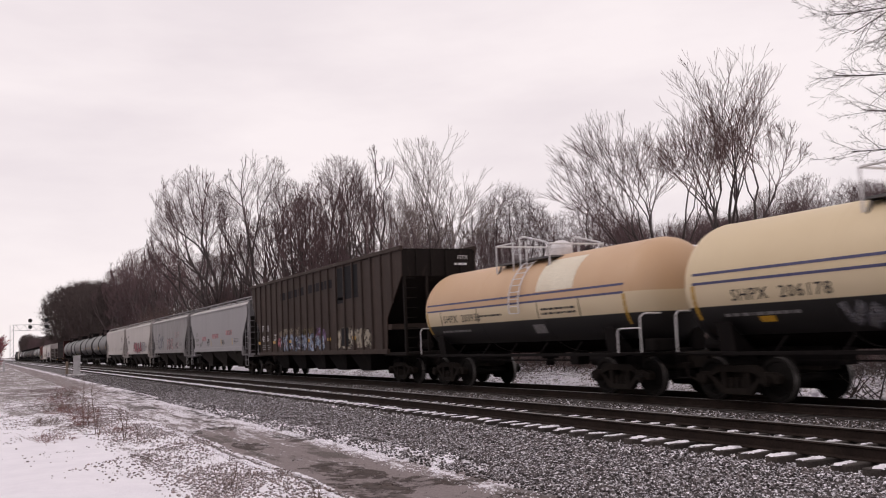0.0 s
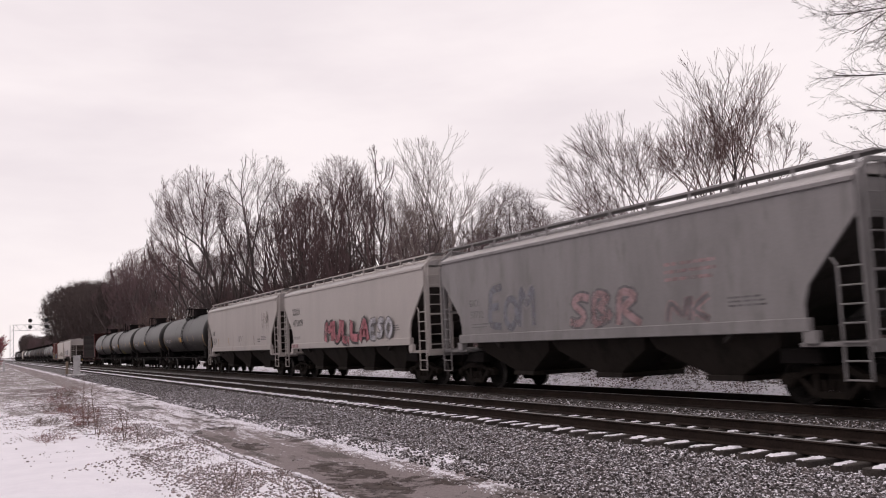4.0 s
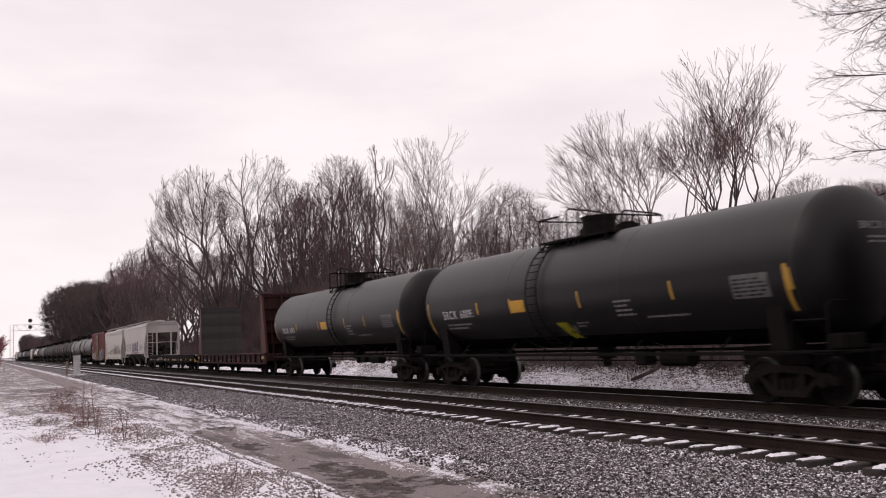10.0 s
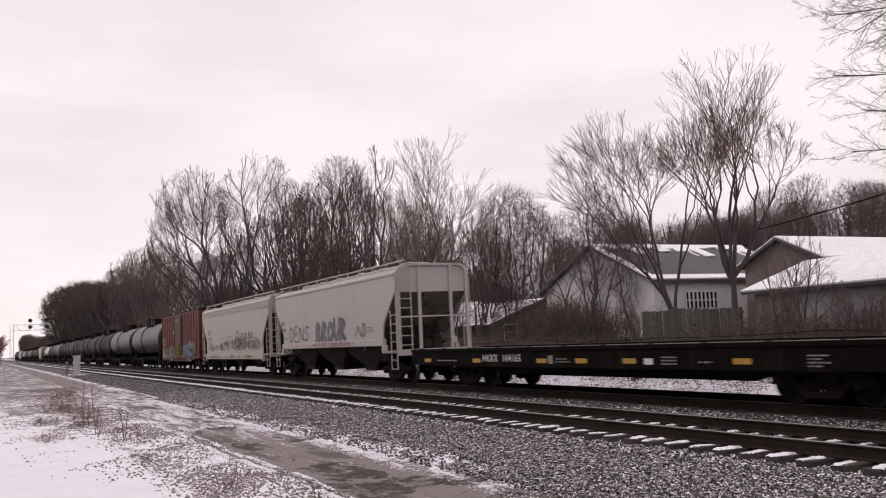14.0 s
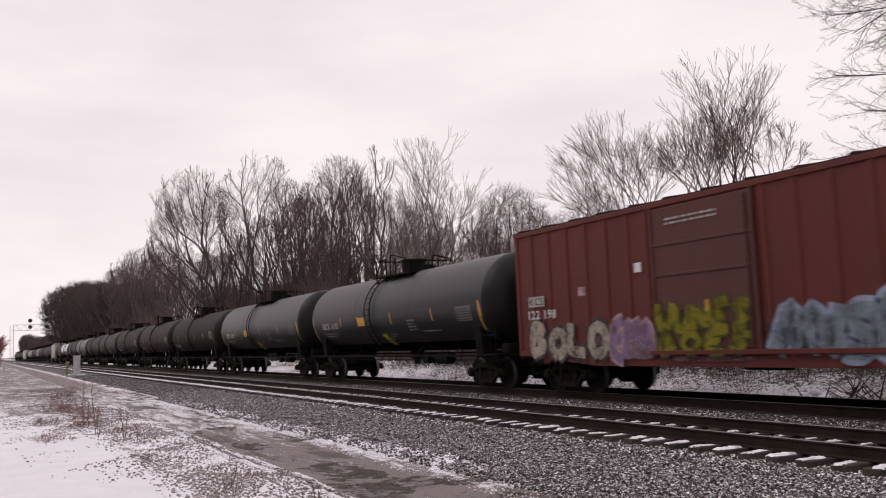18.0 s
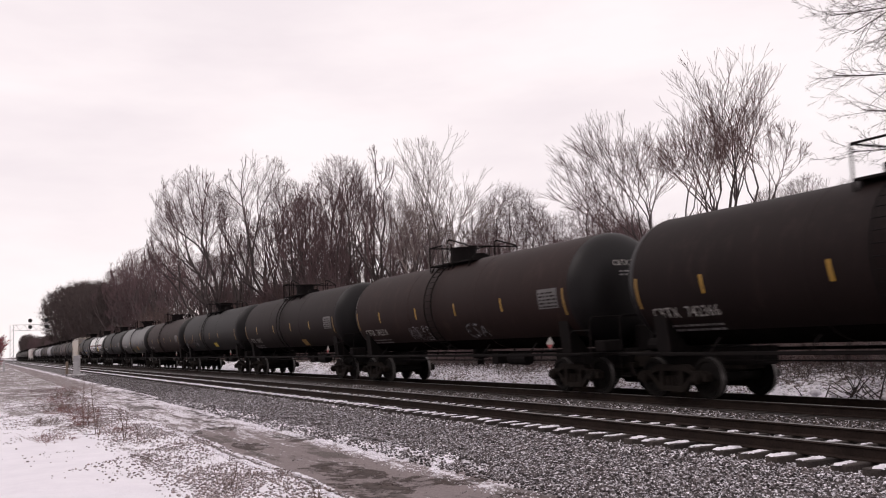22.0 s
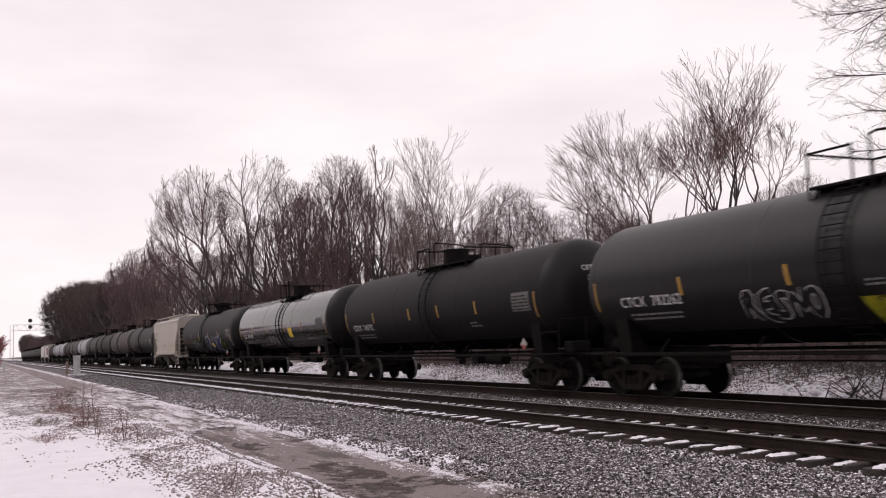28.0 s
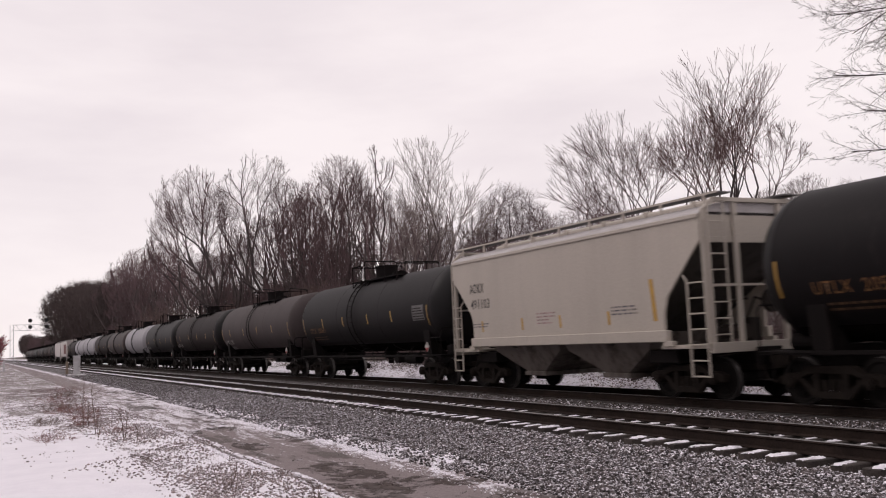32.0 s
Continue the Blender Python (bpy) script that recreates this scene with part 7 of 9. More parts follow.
    def under(bm):
        box(bm, -xe, xe, -0.3, 0.3, 0.7, 1.0, 0.02)
        for x in (-4, -1.5, 1.5, 4):
            box(bm, x - 0.08, x + 0.08, -1.35, 1.35, 0.8, 1.0)
        rod(bm, (-1, 0.4, 0.75), (0.3, 0.4, 0.75), 0.18, 12)
    part("underframe", cached(("bunder",), under, P_UNDER), None, car)
    # lettering and spray paint
    patch("stencil_box", -7.08, -6.3, 2.32, 2.6, flat_side(hw + 0.072), P_MIDLETTER, car, "dusty white panel")
    lettering("KCS", -7.02, 2.36, 0.2, 0.66, flat_side(hw + 0.075), P_BLKLETTER, car)
    lettering("122 198", -7.1, 1.98, 0.24, 1.35, flat_side(hw + 0.075), P_LETTER, car)
    bars(-1.2, 0.4, 3.86, 4.06, 2, flat_side(hw + 0.09), P_MIDLETTER, car, 6)
    patch("reflector", -7.05, -6.97, 1.75, 2.0, flat_side(hw + 0.06), P_YELLOW, car)
    patch("reflector", -0.05, 0.05, 1.9, 2.15, flat_side(hw + 0.13), P_YELLOW, car)
    patch("stencil_box", -4.75, -4.45, 2.5, 2.72, flat_side(hw + 0.03), S_FADEPINK, car)
    patch("notice", -2.4, -2.15, 2.9, 3.12, flat_side(hw + 0.06), P_LETTER, car, "small white paper notice")
    patch("placard_holder", 4.8, 5.3, 1.78, 2.1, flat_side(hw + 0.06), P_DIMLETTER, car)
    patch("stripe", 6.1, 6.25, 1.35, 2.15, flat_side(hw + 0.07), P_YELLOW, car)
    bars(5.4, 6.0, 1.8, 2.2, 4, flat_side(hw + 0.07), P_DIMLETTER, car, 9)
    gside = flat_side(hw + 0.07)
    graffiti("BOLO", -7.05, -3.5, 1.0, 1.8, gside, S_CREAM, S_DARK, car, "cream bubble graffiti letters with dark edges", 0.36, 2)
    graffiti("EMA", -3.4, -1.85, 0.95, 1.95, gside, S_VIOLET, S_FADEPINK, car, "violet graffiti letters", 0.24, 4)
    dside = flat_side(hw + 0.115)
    graffiti("UUNES", -1.65, 1.2, 1.5, 2.1, dside, S_OLIVE, S_GREEN, car, "yellow block graffiti letters", 0.34, 6)
    graffiti("BOES", -1.65, 1.2, 1.06, 1.5, dside, S_OLIVE, S_GREEN, car, "lower yellow block letters", 0.34, 7)
    blotch("spray_ground", 1.5, 5.7, 0.98, 1.9, flat_side(hw + 0.064), S_DARKVIOLET, car, "dark violet spray behind the letters", n=6)
    blotch("spray_ground", -4.4, -1.9, 1.0, 1.5, flat_side(hw + 0.064), S_MAUVE, car, "mauve spray haze", n=3)
    blotch("spray_ground", -1.6, 1.2, 0.84, 1.0, flat_side(hw + 0.05), S_MAUVE, car, "mauve spray haze", n=3)
    graffiti("ANSEN", 1.7, 5.6, 0.98, 1.98, gside, S_TEAL, S_BLUE, car, "pale blue and teal graffiti letters", 0.3, 8, 0.12, base=0.012)
    return car


# ---------- bulkhead flatcar ----------
def bulkhead_flat(gr, gf):
    car, L = start_car("bulkhead_flatcar", "empty red bulkhead flatcar with plank-lined end walls", "flatcar", gr, gf, 2.85)
    xe, hw = L / 2 - 0.9, 1.42

    def deck(bm):
        box(bm, -xe, xe, -hw, hw, 1.02, 1.12, 0.01)
        prism(bm, [(-xe + 2.5, 0.9), (-xe + 4.2, 0.32), (xe - 4.2, 0.32), (xe - 2.5, 0.9)], -0.4, -0.3)
        prism(bm, [(-xe + 2.5, 0.9), (-xe + 4.2, 0.32), (xe - 4.2, 0.32), (xe - 2.5, 0.9)], 0.3, 0.4)
        box(bm, -xe - 0.5, xe + 0.5, -0.32, 0.32, 0.72, 1.02, 0.02)
        for k in range(9):
            x = -xe + 1 + k * (2 * xe - 2) / 8
            box(bm, x - 0.06, x + 0.06, -hw + 0.05, hw - 0.05, 0.86, 1.02)
    part("underframe", cached(("fdeck",), deck, P_UNDER), None, car)
    for s in (-1, 1):
        def sill(bm):
            box(bm, -xe, xe, -0.05, 0.05, 0.64, 1.22, 0.012)
            box(bm, -xe, xe, -0.11, 0.05, 1.15, 1.23, 0.012)
            box(bm, -xe, xe, -0.11, 0.05, 0.62, 0.69, 0.012)
        p = part("side_sill", cached(("fsill",), sill, P_REDDARK), None, car, "faded red side sill")
        p.matrix_basis = pose(0, s * hw, 0)

        def pocket(bm):
            box(bm, -0.09, 0.09, -0.07, 0.0, 0.72, 1.15, 0.015)
        for k in range(15):
            p = part("stake_pocket", cached(("fpocket",), pocket, P_UNDER), None, car)
            p.matrix_basis = pose(-xe + 0.9 + k * (2 * xe - 1.8) / 14, s * (hw + 0.05), 0, 0, 0, 0 if s < 0 else 180)

    def plank(bm):
        box(bm, -0.14, 0.14, -hw, hw, 1.121, 1.175, 0.006)
    k = 0
    x = -xe + 0.75
    while x < xe - 0.7:
        p = part("deck_plank", cached(("fplank",), plank, P_WOODDECK), None, car)
        p.matrix_basis = pose(x, 0, 0.003 * math.sin(3.7 * x))
        x += 0.29

    for s in (-1, 1):
        turn = 0 if s > 0 else 180
        xb = xe - 0.95

        def posts(bm):
            box(bm, xb - 0.02, xb + 0.03, -hw + 0.1, hw - 0.1, 1.12, 4.45)

        def top_cap(bm):
            box(bm, xb - 0.09, xb + 0.2, -hw, hw, 4.4, 4.49, 0.01)

        def end_beam(bm):
            box(bm, xe - 0.1, xe + 0.08, -hw, hw, 0.78, 1.12, 0.01)

        def corner(bm):
            prism(bm, [(xb - 0.11, 4.44), (xb + 0.16, 4.44), (xe - 0.02, 1.1), (xe - 0.02, 0.78), (xb - 0.11, 0.78)], -0.06, 0.06)

        def brace(bm):
            prism(bm, [(xb, 4.4), (xb + 0.2, 4.4), (xe - 0.2, 1.1), (xb, 1.1)], -0.05, 0.05)

        def ladder_rod(bm):
            rod(bm, (xe - 0.05, -1.0, 1.2), (xb + 0.25, -1.0, 4.2), 0.02, 5)
        p = part("bulkhead", cached(("fbulk",), posts, P_REDDARK), None, car, "tall red steel end wall with braces")
        p.matrix_basis = pose(0, 0, 0, 0, 0, turn)

        part("top_cap", cached(("ftop",), top_cap, P_REDDARK), None, p)
        part("end_beam", cached(("fend",), end_beam, P_REDDARK), None, p)
        for z in (1.7, 2.35, 3.0, 3.65, 4.3):
            def crossbeam(bm):
                box(bm, xb, xb + 0.14 + (4.5 - z) / 3.4 * 0.3, -hw + 0.1, hw - 0.1, z, z + 0.09)
            part("crossbeam", cached(("fcross", z), crossbeam, P_REDDARK), None, p)
        for y in (-hw + 0.06, hw - 0.06):
            q = part("corner_post", cached(("fcorner",), corner, P_REDPOST), None, p)
            q.matrix_basis = pose(0, y, 0)
        for y in (-0.28, 0.28):
            q = part("brace", cached(("fbrace",), brace, P_REDDARK), None, p)
            q.matrix_basis = pose(0, y, 0)
        part("brace_rod", cached(("frod",), ladder_rod, P_REDDARK), None, p)

        def board(bm):
            box(bm, -0.05, 0.0, -hw - 0.005, hw + 0.005, 0, 0.215, 0.008)
        for k in range(15):
            q = part("lining_plank", cached(("fline",), board, P_BULKWOOD), None, p)
            q.matrix_basis = pose(xb - 0.125 + 0.012 * math.sin(5.1 * k + s), 0, 1.19 + 0.219 * k, 0.15 * math.sin(7.3 * k))
        patch("reflector", s * (xe - 0.55) - 0.25, s * (xe - 0.55) + 0.25, 0.92, 1.06, flat_side(hw + 0.07), P_YELLOW, car)
    bars(-6.7, -5.9, 0.78, 0.98, 1, flat_side(hw + 0.06), P_DIMLETTER, car, 4)
    bars(-5.4, -4.6, 0.78, 0.98, 1, flat_side(hw + 0.06), P_DIMLETTER, car, 14)
    bars(0.5, 1.6, 0.84, 0.92, 1, flat_side(hw + 0.06), P_DIMLETTER, car, 5)
    for x0, x1 in ((-4.2, -3.5), (-2.4, -1.2), (2.6, 3.6), (5.2, 6.2)):
        blotch("rust_patch", x0, x1, 0.76, 1.06, flat_side(hw + 0.052), S_RUSTRED, car, "pale rusty patch")
    return car


def plain_flat(gr, gf):
    car, L = start_car("flatcar", "empty black flatcar with a worn plank deck and yellow reflectors", "flatcar", gr, gf, 4.0)
    xe, hw = L / 2 - 0.5, 1.45

    def frame_bm(bm):
        box(bm, -xe, xe, -hw, hw, 1.0, 1.1, 0.01)
        box(bm, -xe - 0.1, xe + 0.1, -0.32, 0.32, 0.66, 1.02, 0.02)
        for k in range(11):
            x = -xe + 1 + k * (2 * xe - 2) / 10
            box(bm, x - 0.06, x + 0.06, -hw + 0.05, hw - 0.05, 0.8, 1.0)
        rod(bm, (-0.7, 0.8, 0.62), (0.6, 0.8, 0.62), 0.16, 12)
        pipe(bm, [(xe, -1.3, 0.7), (xe + 0.3, -1.2, 0.62), (xe + 0.3, -0.3, 0.62)], 0.02, 6)
    part("underframe", cached(("pframe",), frame_bm, P_UNDER), None, car)

    def fishbelly(bm):
        prism(bm, [(-xe + 3.2, 0.95), (-xe + 5.4, 0.42), (xe - 5.4, 0.42), (xe - 3.2, 0.95)], -0.05, 0.05)
    for y in (-0.75, 0.75):
        part("centre_girder", cached(("pbelly",), fishbelly, P_UNDER), None, car).matrix_basis = pose(0, y, 0)
    for s in (-1, 1):
        def sill(bm):
            prism(bm, [(-xe, 1.2), (-xe, 0.72), (-xe + 3.0, 0.68), (xe - 3.0, 0.68), (xe, 0.72), (xe, 1.2)], -0.03, 0.03)
            box(bm, -xe, xe, -0.07, 0.05, 1.14, 1.24, 0.01)
        p = part("side_sill", cached(("psill",), sill, P_FLATBLK), None, car, "black side sill with white lettering")
        p.matrix_basis = pose(0, s * hw, 0)
    def plank(bm):
        box(bm, -0.14, 0.14, -hw, hw, 1.121, 1.19, 0.006)
    x = -xe + 0.16
    while x < xe - 0.14:
        p = part("deck_plank", cached(("pplank",), plank, P_WOODDECK), None, car)
        p.matrix_basis = pose(x, 0, 0.003 * math.sin(4.1 * x))
        x += 0.29

    def hook(bm):
        box(bm, -0.05, 0.05, -0.05, 0.02, 1.16, 1.27, 0.01)
    for k in range(12):
        p = part("stake_pocket", cached(("phook",), hook, P_UNDER), None, car)
        p.matrix_basis = pose(-xe + 0.8 + k * (2 * xe - 1.6) / 11, -hw, 0)
    sd = flat_side(hw + 0.032)
    lettering("HKRX  164165", -5.25, 0.83, 0.21, 2.2, sd, P_LETTER, car)
    for x in (-9.4, -5.9, -2.2, -0.35, 1.6, 5.2, 9.0):
        patch("reflector", x, x + 0.5, 0.8, 0.92, sd, P_YELLOW, car)
    bars(-8.4, -7.0, 0.84, 0.92, 1, sd, P_DIMLETTER, car, 2)
    patch("stencil_box", -1.62, -1.4, 0.78, 1.0, sd, P_DIMLETTER, car)
    bars(-1.25, -0.6, 0.82, 0.96, 2, sd, P_DIMLETTER, car, 3)
    patch("notice", 2.4, 2.7, 0.78, 0.92, sd, P_LETTER, car)
    bars(3.0, 3.5, 0.78, 1.0, 3, sd, P_DIMLETTER, car, 4)
    bars(4.2, 4.6, 0.82, 0.9, 1, sd, P_DIMLETTER, car, 14)
    bars(7.1, 7.6, 0.76, 1.02, 4, sd, P_DIMLETTER, car, 15)

    def lever(bm):
        pipe(bm, [(xe + 0.05, -1.45, 0.62), (xe + 0.05, -1.45, 0.95), (xe + 0.2, -1.4, 0.72), (xe + 0.25, -0.2, 0.72)], 0.025, 6)
    part("coupling_lever", cached(("plever",), lever, P_YELLOW), None, car, "yellow coupling lever")
    return car


# ---------- marking schemes ----------
def shpx_paint(name, upper_a, upper_b):
    """Tan tank with a black belly: the paint changes at one height."""
    m = bpy.data.materials.new(name)
    m.use_nodes = True
    n, l = m.node_tree.nodes, m.node_tree.links
    b = n["Principled BSDF"]
    tc = n.new("ShaderNodeTexCoord")
    sep = n.new("ShaderNodeSeparateXYZ")
    l.new(tc.outputs["Object"], sep.inputs[0])
    nz = n.new("ShaderNodeTexNoise")
    nz.inputs["Scale"].default_value, nz.inputs["Detail"].default_value = 0.8, 6
    mp = n.new("ShaderNodeMapping")
    mp.inputs["Scale"].default_value = (1, 1, 0.25)
    l.new(tc.outputs["Object"], mp.inputs["Vector"])
    l.new(mp.outputs["Vector"], nz.inputs["Vector"])
    tan = n.new("ShaderNodeMix")
    tan.data_type = "RGBA"
    tan.inputs[6].default_value, tan.inputs[7].default_value = (*upper_a, 1), (*upper_b, 1)
    l.new(nz.outputs["Fac"], tan.inputs[0])
    cream = n.new("ShaderNodeMix")
    cream.data_type = "RGBA"
    cream.inputs[7].default_value = (0.60, 0.49, 0.33, 1)
    lo = n.new("ShaderNodeMapRange")
    lo.inputs[1].default_value, lo.inputs[2].default_value = 2.49, 2.51
    lo.inputs[3].default_value, lo.inputs[4].default_value = 1, 0
    l.new(sep.outputs["Z"], lo.inputs[0])
    l.new(lo.outputs[0], cream.inputs[0])
    l.new(tan.outputs[2], cream.inputs[6])
    belly = n.new("ShaderNodeMix")
    belly.data_type = "RGBA"
    belly.inputs[7].default_value = (0.011, 0.0095, 0.0095, 1)
    lo2 = n.new("ShaderNodeMapRange")
    lo2.inputs[1].default_value, lo2.inputs[2].default_value = 1.985, 2.0
    lo2.inputs[3].default_value, lo2.inputs[4].default_value = 1, 0
    l.new(sep.outputs["Z"], lo2.inputs[0])
    l.new(lo2.outputs[0], belly.inputs[0])
    l.new(cream.outputs[2], belly.inputs[6])
    l.new(belly.outputs[2], b.inputs["Base Color"])
    b.inputs["Roughness"].default_value = 0.5
    return m


P_TAN = shpx_paint("tan_over_black_tank_paint", (0.47, 0.29, 0.165), (0.55, 0.37, 0.225))
P_CREAM = shpx_paint("cream_over_black_tank_paint", (0.55, 0.43, 0.27), (0.64, 0.52, 0.34))
P_BLUELINE = mat("dark_blue_stripe", (0.05, 0.05, 0.12), (0.06, 0.06, 0.14), 4, 0.5, 0, 0.02)
P_TANPATCH = mat("fresh_cream_patch", (0.66, 0.60, 0.48), (0.62, 0.55, 0.43), 2, 0.5, 0, 0.02)


def marks_shpx(number, white_patch):
    def f(car, side, cyl):
        for z in (2.66, 2.46):
            patch("stripe", -cyl, cyl, z, z + 0.055, side, P_BLUELINE, car, "dark blue line", n=1)
        lettering("SHPX  " + number, -4.25, 2.07, 0.24, 2.5, side, P_BLKLETTER, car)
        for x in (-4.45, -1.95, 1.55, 3.55) if white_patch else ():
            patch("seam_line", x, x + 0.035, 2.0, 2.46, side, P_UNDER, car, n=3)
        if white_patch:
            bars(-1.8, -0.4, 2.18, 2.3, 1, side, P_BLKLETTER, car, 3)
            patch("paint_patch", 1.5, 3.3, 2.74, 3.62, side, P_TANPATCH, car, "fresh cream paint patch", n=10)
            bars(1.75, 3.4, 2.1, 2.34, 2, side, P_BLKLETTER, car, 4)
        else:
            patch("sticker", -3.7, -3.3, 1.62, 1.74, side, P_STICKER, car, "small yellow sticker")
            graffiti("VANK", -1.7, 0.2, 1.45, 1.98, side, S_FADE, S_FADEBLUE, car, "pale graffiti on the black belly", 0.2, 4)
        patch("stencil_box", 1.1, 1.7, 1.6, 1.85, side, P_DIMLETTER, car)
        patch("stripe", cyl - 0.05, cyl + 0.05, 1.72, 2.45, side, P_YELLOW, car, n=8)
        patch("stripe", -cyl - 0.05, -cyl + 0.05, 1.72, 2.45, side, P_YELLOW, car, n=8)
        bars(-4.6, -2.6, 1.76, 1.9, 1, side, P_DIMLETTER, car, 5)
    return f


def hop_marks(word, number, x, z, h=0.34, w=1.2, extra=None, letter=None, lines=True):
    def f(car, side, xe, xs):
        lm = letter or P_BLKLETTER
        lettering(word, x, z, h, w * 0.78, side, lm, car)
        lettering(number, x + 0.05, z - h * 1.6, h, w, side, lm, car)
        if lines:
            bars(x + 0.1, x + 1.1, 1.86, 2.02, 2, side, S_FADE, car, 3, "unreadable small stencilling")
            bars(xs - 1.9, xs - 0.9, 1.95, 2.2, 3, side, S_FADE, car, 4, "unreadable small stencilling")
        if extra:
            extra(car, side, xe, xs)
    return f


def extra_a(car, side, xe, xs):
    for x0, x1, z in ((-4.3, -3.0, 2.14), (-1.2, 0.7, 2.26), (2.8, 4.4, 2.4)):
        patch("spray_ground", x0, x1, z, z + 0.3, side, S_FADEPINK, car, "faded pink spray patch", n=2)
        bars(x0, x1, z, z + 0.3, 3, side, S_PINK, car, int(10 * z), "faded pink spray marks")
    graffiti("AV", -4.9, -4.3, 1.78, 2.12, side, S_FADE, S_FADE, car, "faint grey graffiti tag", 0.16, 3)
    graffiti("NEV", -2.65, -2.0, 1.78, 2.22, side, S_DARK, S_FADE, car, "small dark graffiti tag", 0.12, 5)
    graffiti("OEB", 1.65, 2.45, 1.84, 2.12, side, S_DARK, S_GHOST, car, "small dark graffiti tag", 0.14, 6)
    for x in (-1.5, 1.45, 4.45):
        patch("reflector", x, x + 0.12, 1.78, 2.18, side, P_YELLOW, car, lean=-0.1)
    bars(4.9, 5.6, 1.86, 2.2, 4, side, S_FADE, car, 9, "unreadable small stencilling")


def extra_b(car, side, xe, xs):
    graffiti("EOM", -5.0, -2.4, 1.8, 2.9, side, S_FADEBLUE, P_HGREY2, car, "faded blue graffiti", 0.2, 2)
    graffiti("SBR", -0.8, 2.2, 1.75, 2.6, side, S_FADEPINK, S_FADE, car, "faded pink graffiti", 0.22, 3)
    graffiti("NK", 3.0, 4.4, 1.75, 2.3, side, S_FADE, S_FADEPINK, car, "faint graffiti", 0.2, 4)
    bars(3.0, 4.6, 2.6, 3.1, 3, side, S_FADEPINK, car, 6, "faded spray marks")


def extra_c(car, side, xe, xs):
    graffiti("MULLA", -1.95, 3.25, 1.68, 2.6, side, S_PINK, S_DARK, car, "pink block graffiti letters with dark edges", 0.34, 3, base=0.075)
    graffiti("ESO", 3.2, 5.6, 1.7, 2.4, side, S_WHITE, S_FADE, car, "pale grey graffiti", 0.26, 5, base=0.07)
    patch("paint_patch", -7.0, -5.9, 1.46, 1.62, flat_side(1.6), S_FADEPINK, car, "faded orange patch")


def extra_d(car, side, xe, xs):
    rnd = random.Random(8)
    for k in range(26):
        x, z = rnd.gauss(6.0, 0.45), 3.5 - abs(rnd.gauss(0, 0.3))
        z1, w = max(z - rnd.uniform(0.3, 1.2), 2.3), rnd.uniform(0.05, 0.16)
        part("rust_streak", sheet([[(x - w * 0.3, z1), (x + w * 0.3, z1), (x + w, z), (x - w, z)]], side, S_STAIN, 0.003 + 0.0002 * k), None, car)
    for x in (-7.35, -5.2, -2.4, 0.4, 3.6):
        patch("reflector", x, x + 0.08, 1.72, 2.22, side, P_AMBER if x < 0 else S_RUST, car, lean=-0.16)
    graffiti("KV", 0.0, 1.0, 1.9, 2.3, side, S_FADE, P_WHITE, car, "faint tag", 0.14, 3)
    bars(4.3, 4.9, 1.85, 2.1, 2, side, P_BLKLETTER, car, 9)


def extra_e(car, side, xe, xs):
    graffiti("OENS", -5.6, -2.3, 1.7, 2.55, side, S_FADE, S_FADEGREEN, car, "pale green outlined graffiti letters", 0.07, 3)
    graffiti("BROUR", -1.4, 2.6, 1.66, 2.62, side, S_FADEBLUE, S_FADE, car, "grey-blue block graffiti letters", 0.2, 4)
    graffiti("AB", 3.6, 5.0, 1.8, 2.3, side, S_GHOST, S_FADEGREEN, car, "faint graffiti", 0.18, 5)
    blotch("spray_ground", -1.8, 3.6, 1.43, 1.64, flat_side(1.6), S_FADEPINK, car, "pink spray along the sill")


def extra_f(car, side, xe, xs):
    graffiti("MNVA", -2.1, -1.0, 1.7, 2.1, side, S_VIOLET, P_ACF, car, "thin violet tag", 0.06, 3)
    for x0, x1, z0, z1 in ((-6.6, -3.4, 1.42, 1.85), (-3.6, 0.4, 1.4, 1.95), (-0.2, 4.6, 1.38, 2.25), (3.6, 7.4, 1.4, 2.0)):
        blotch("rust_stain", x0, x1, z0, z1, side, S_RUSTWASH, car, "brown rust stain", 0.003)
    rnd = random.Random(12)
    for k in range(110):
        x, z = rnd.uniform(-3.4, 5.6), 1.55 + abs(rnd.gauss(0, 0.36))
        x1, dz, w = x + rnd.uniform(0.2, 1.3), rnd.uniform(-0.07, 0.03), rnd.uniform(0.010, 0.03)
        part("rust_streak", sheet([[(x, z), (x1, z + dz), (x1, z + dz + w * 0.4), (x, z + w)]], side, (S_SCRATCH, S_RUST, S_SCRATCH, S_RUSTPALE)[k % 4], 0.006 + 0.0001 * k), None, car)
    graffiti("OABM", 1.0, 5.0, 1.5, 2.6, side, S_DARK, S_GHOST, car, "black outlined graffiti letters", 0.05, 6, 0.16, base=0.02)
    for k, x in enumerate((-7.3, -4.5, -1.4, 1.8, 5.0)):
        patch("reflector", x, x + 0.45, 0.97, 1.11, flat_side(1.6), P_YELLOW if k % 2 == 0 else P_AMBER, car)
    for x0, x1 in ((-5.9, -2.8), (-0.6, 1.4), (2.6, 4.8)):
        blotch("rust_stain", x0, x1, 0.96, 1.16, flat_side(1.592), S_RUSTWASH, car, "brown rust stain along the sill", 0.002)


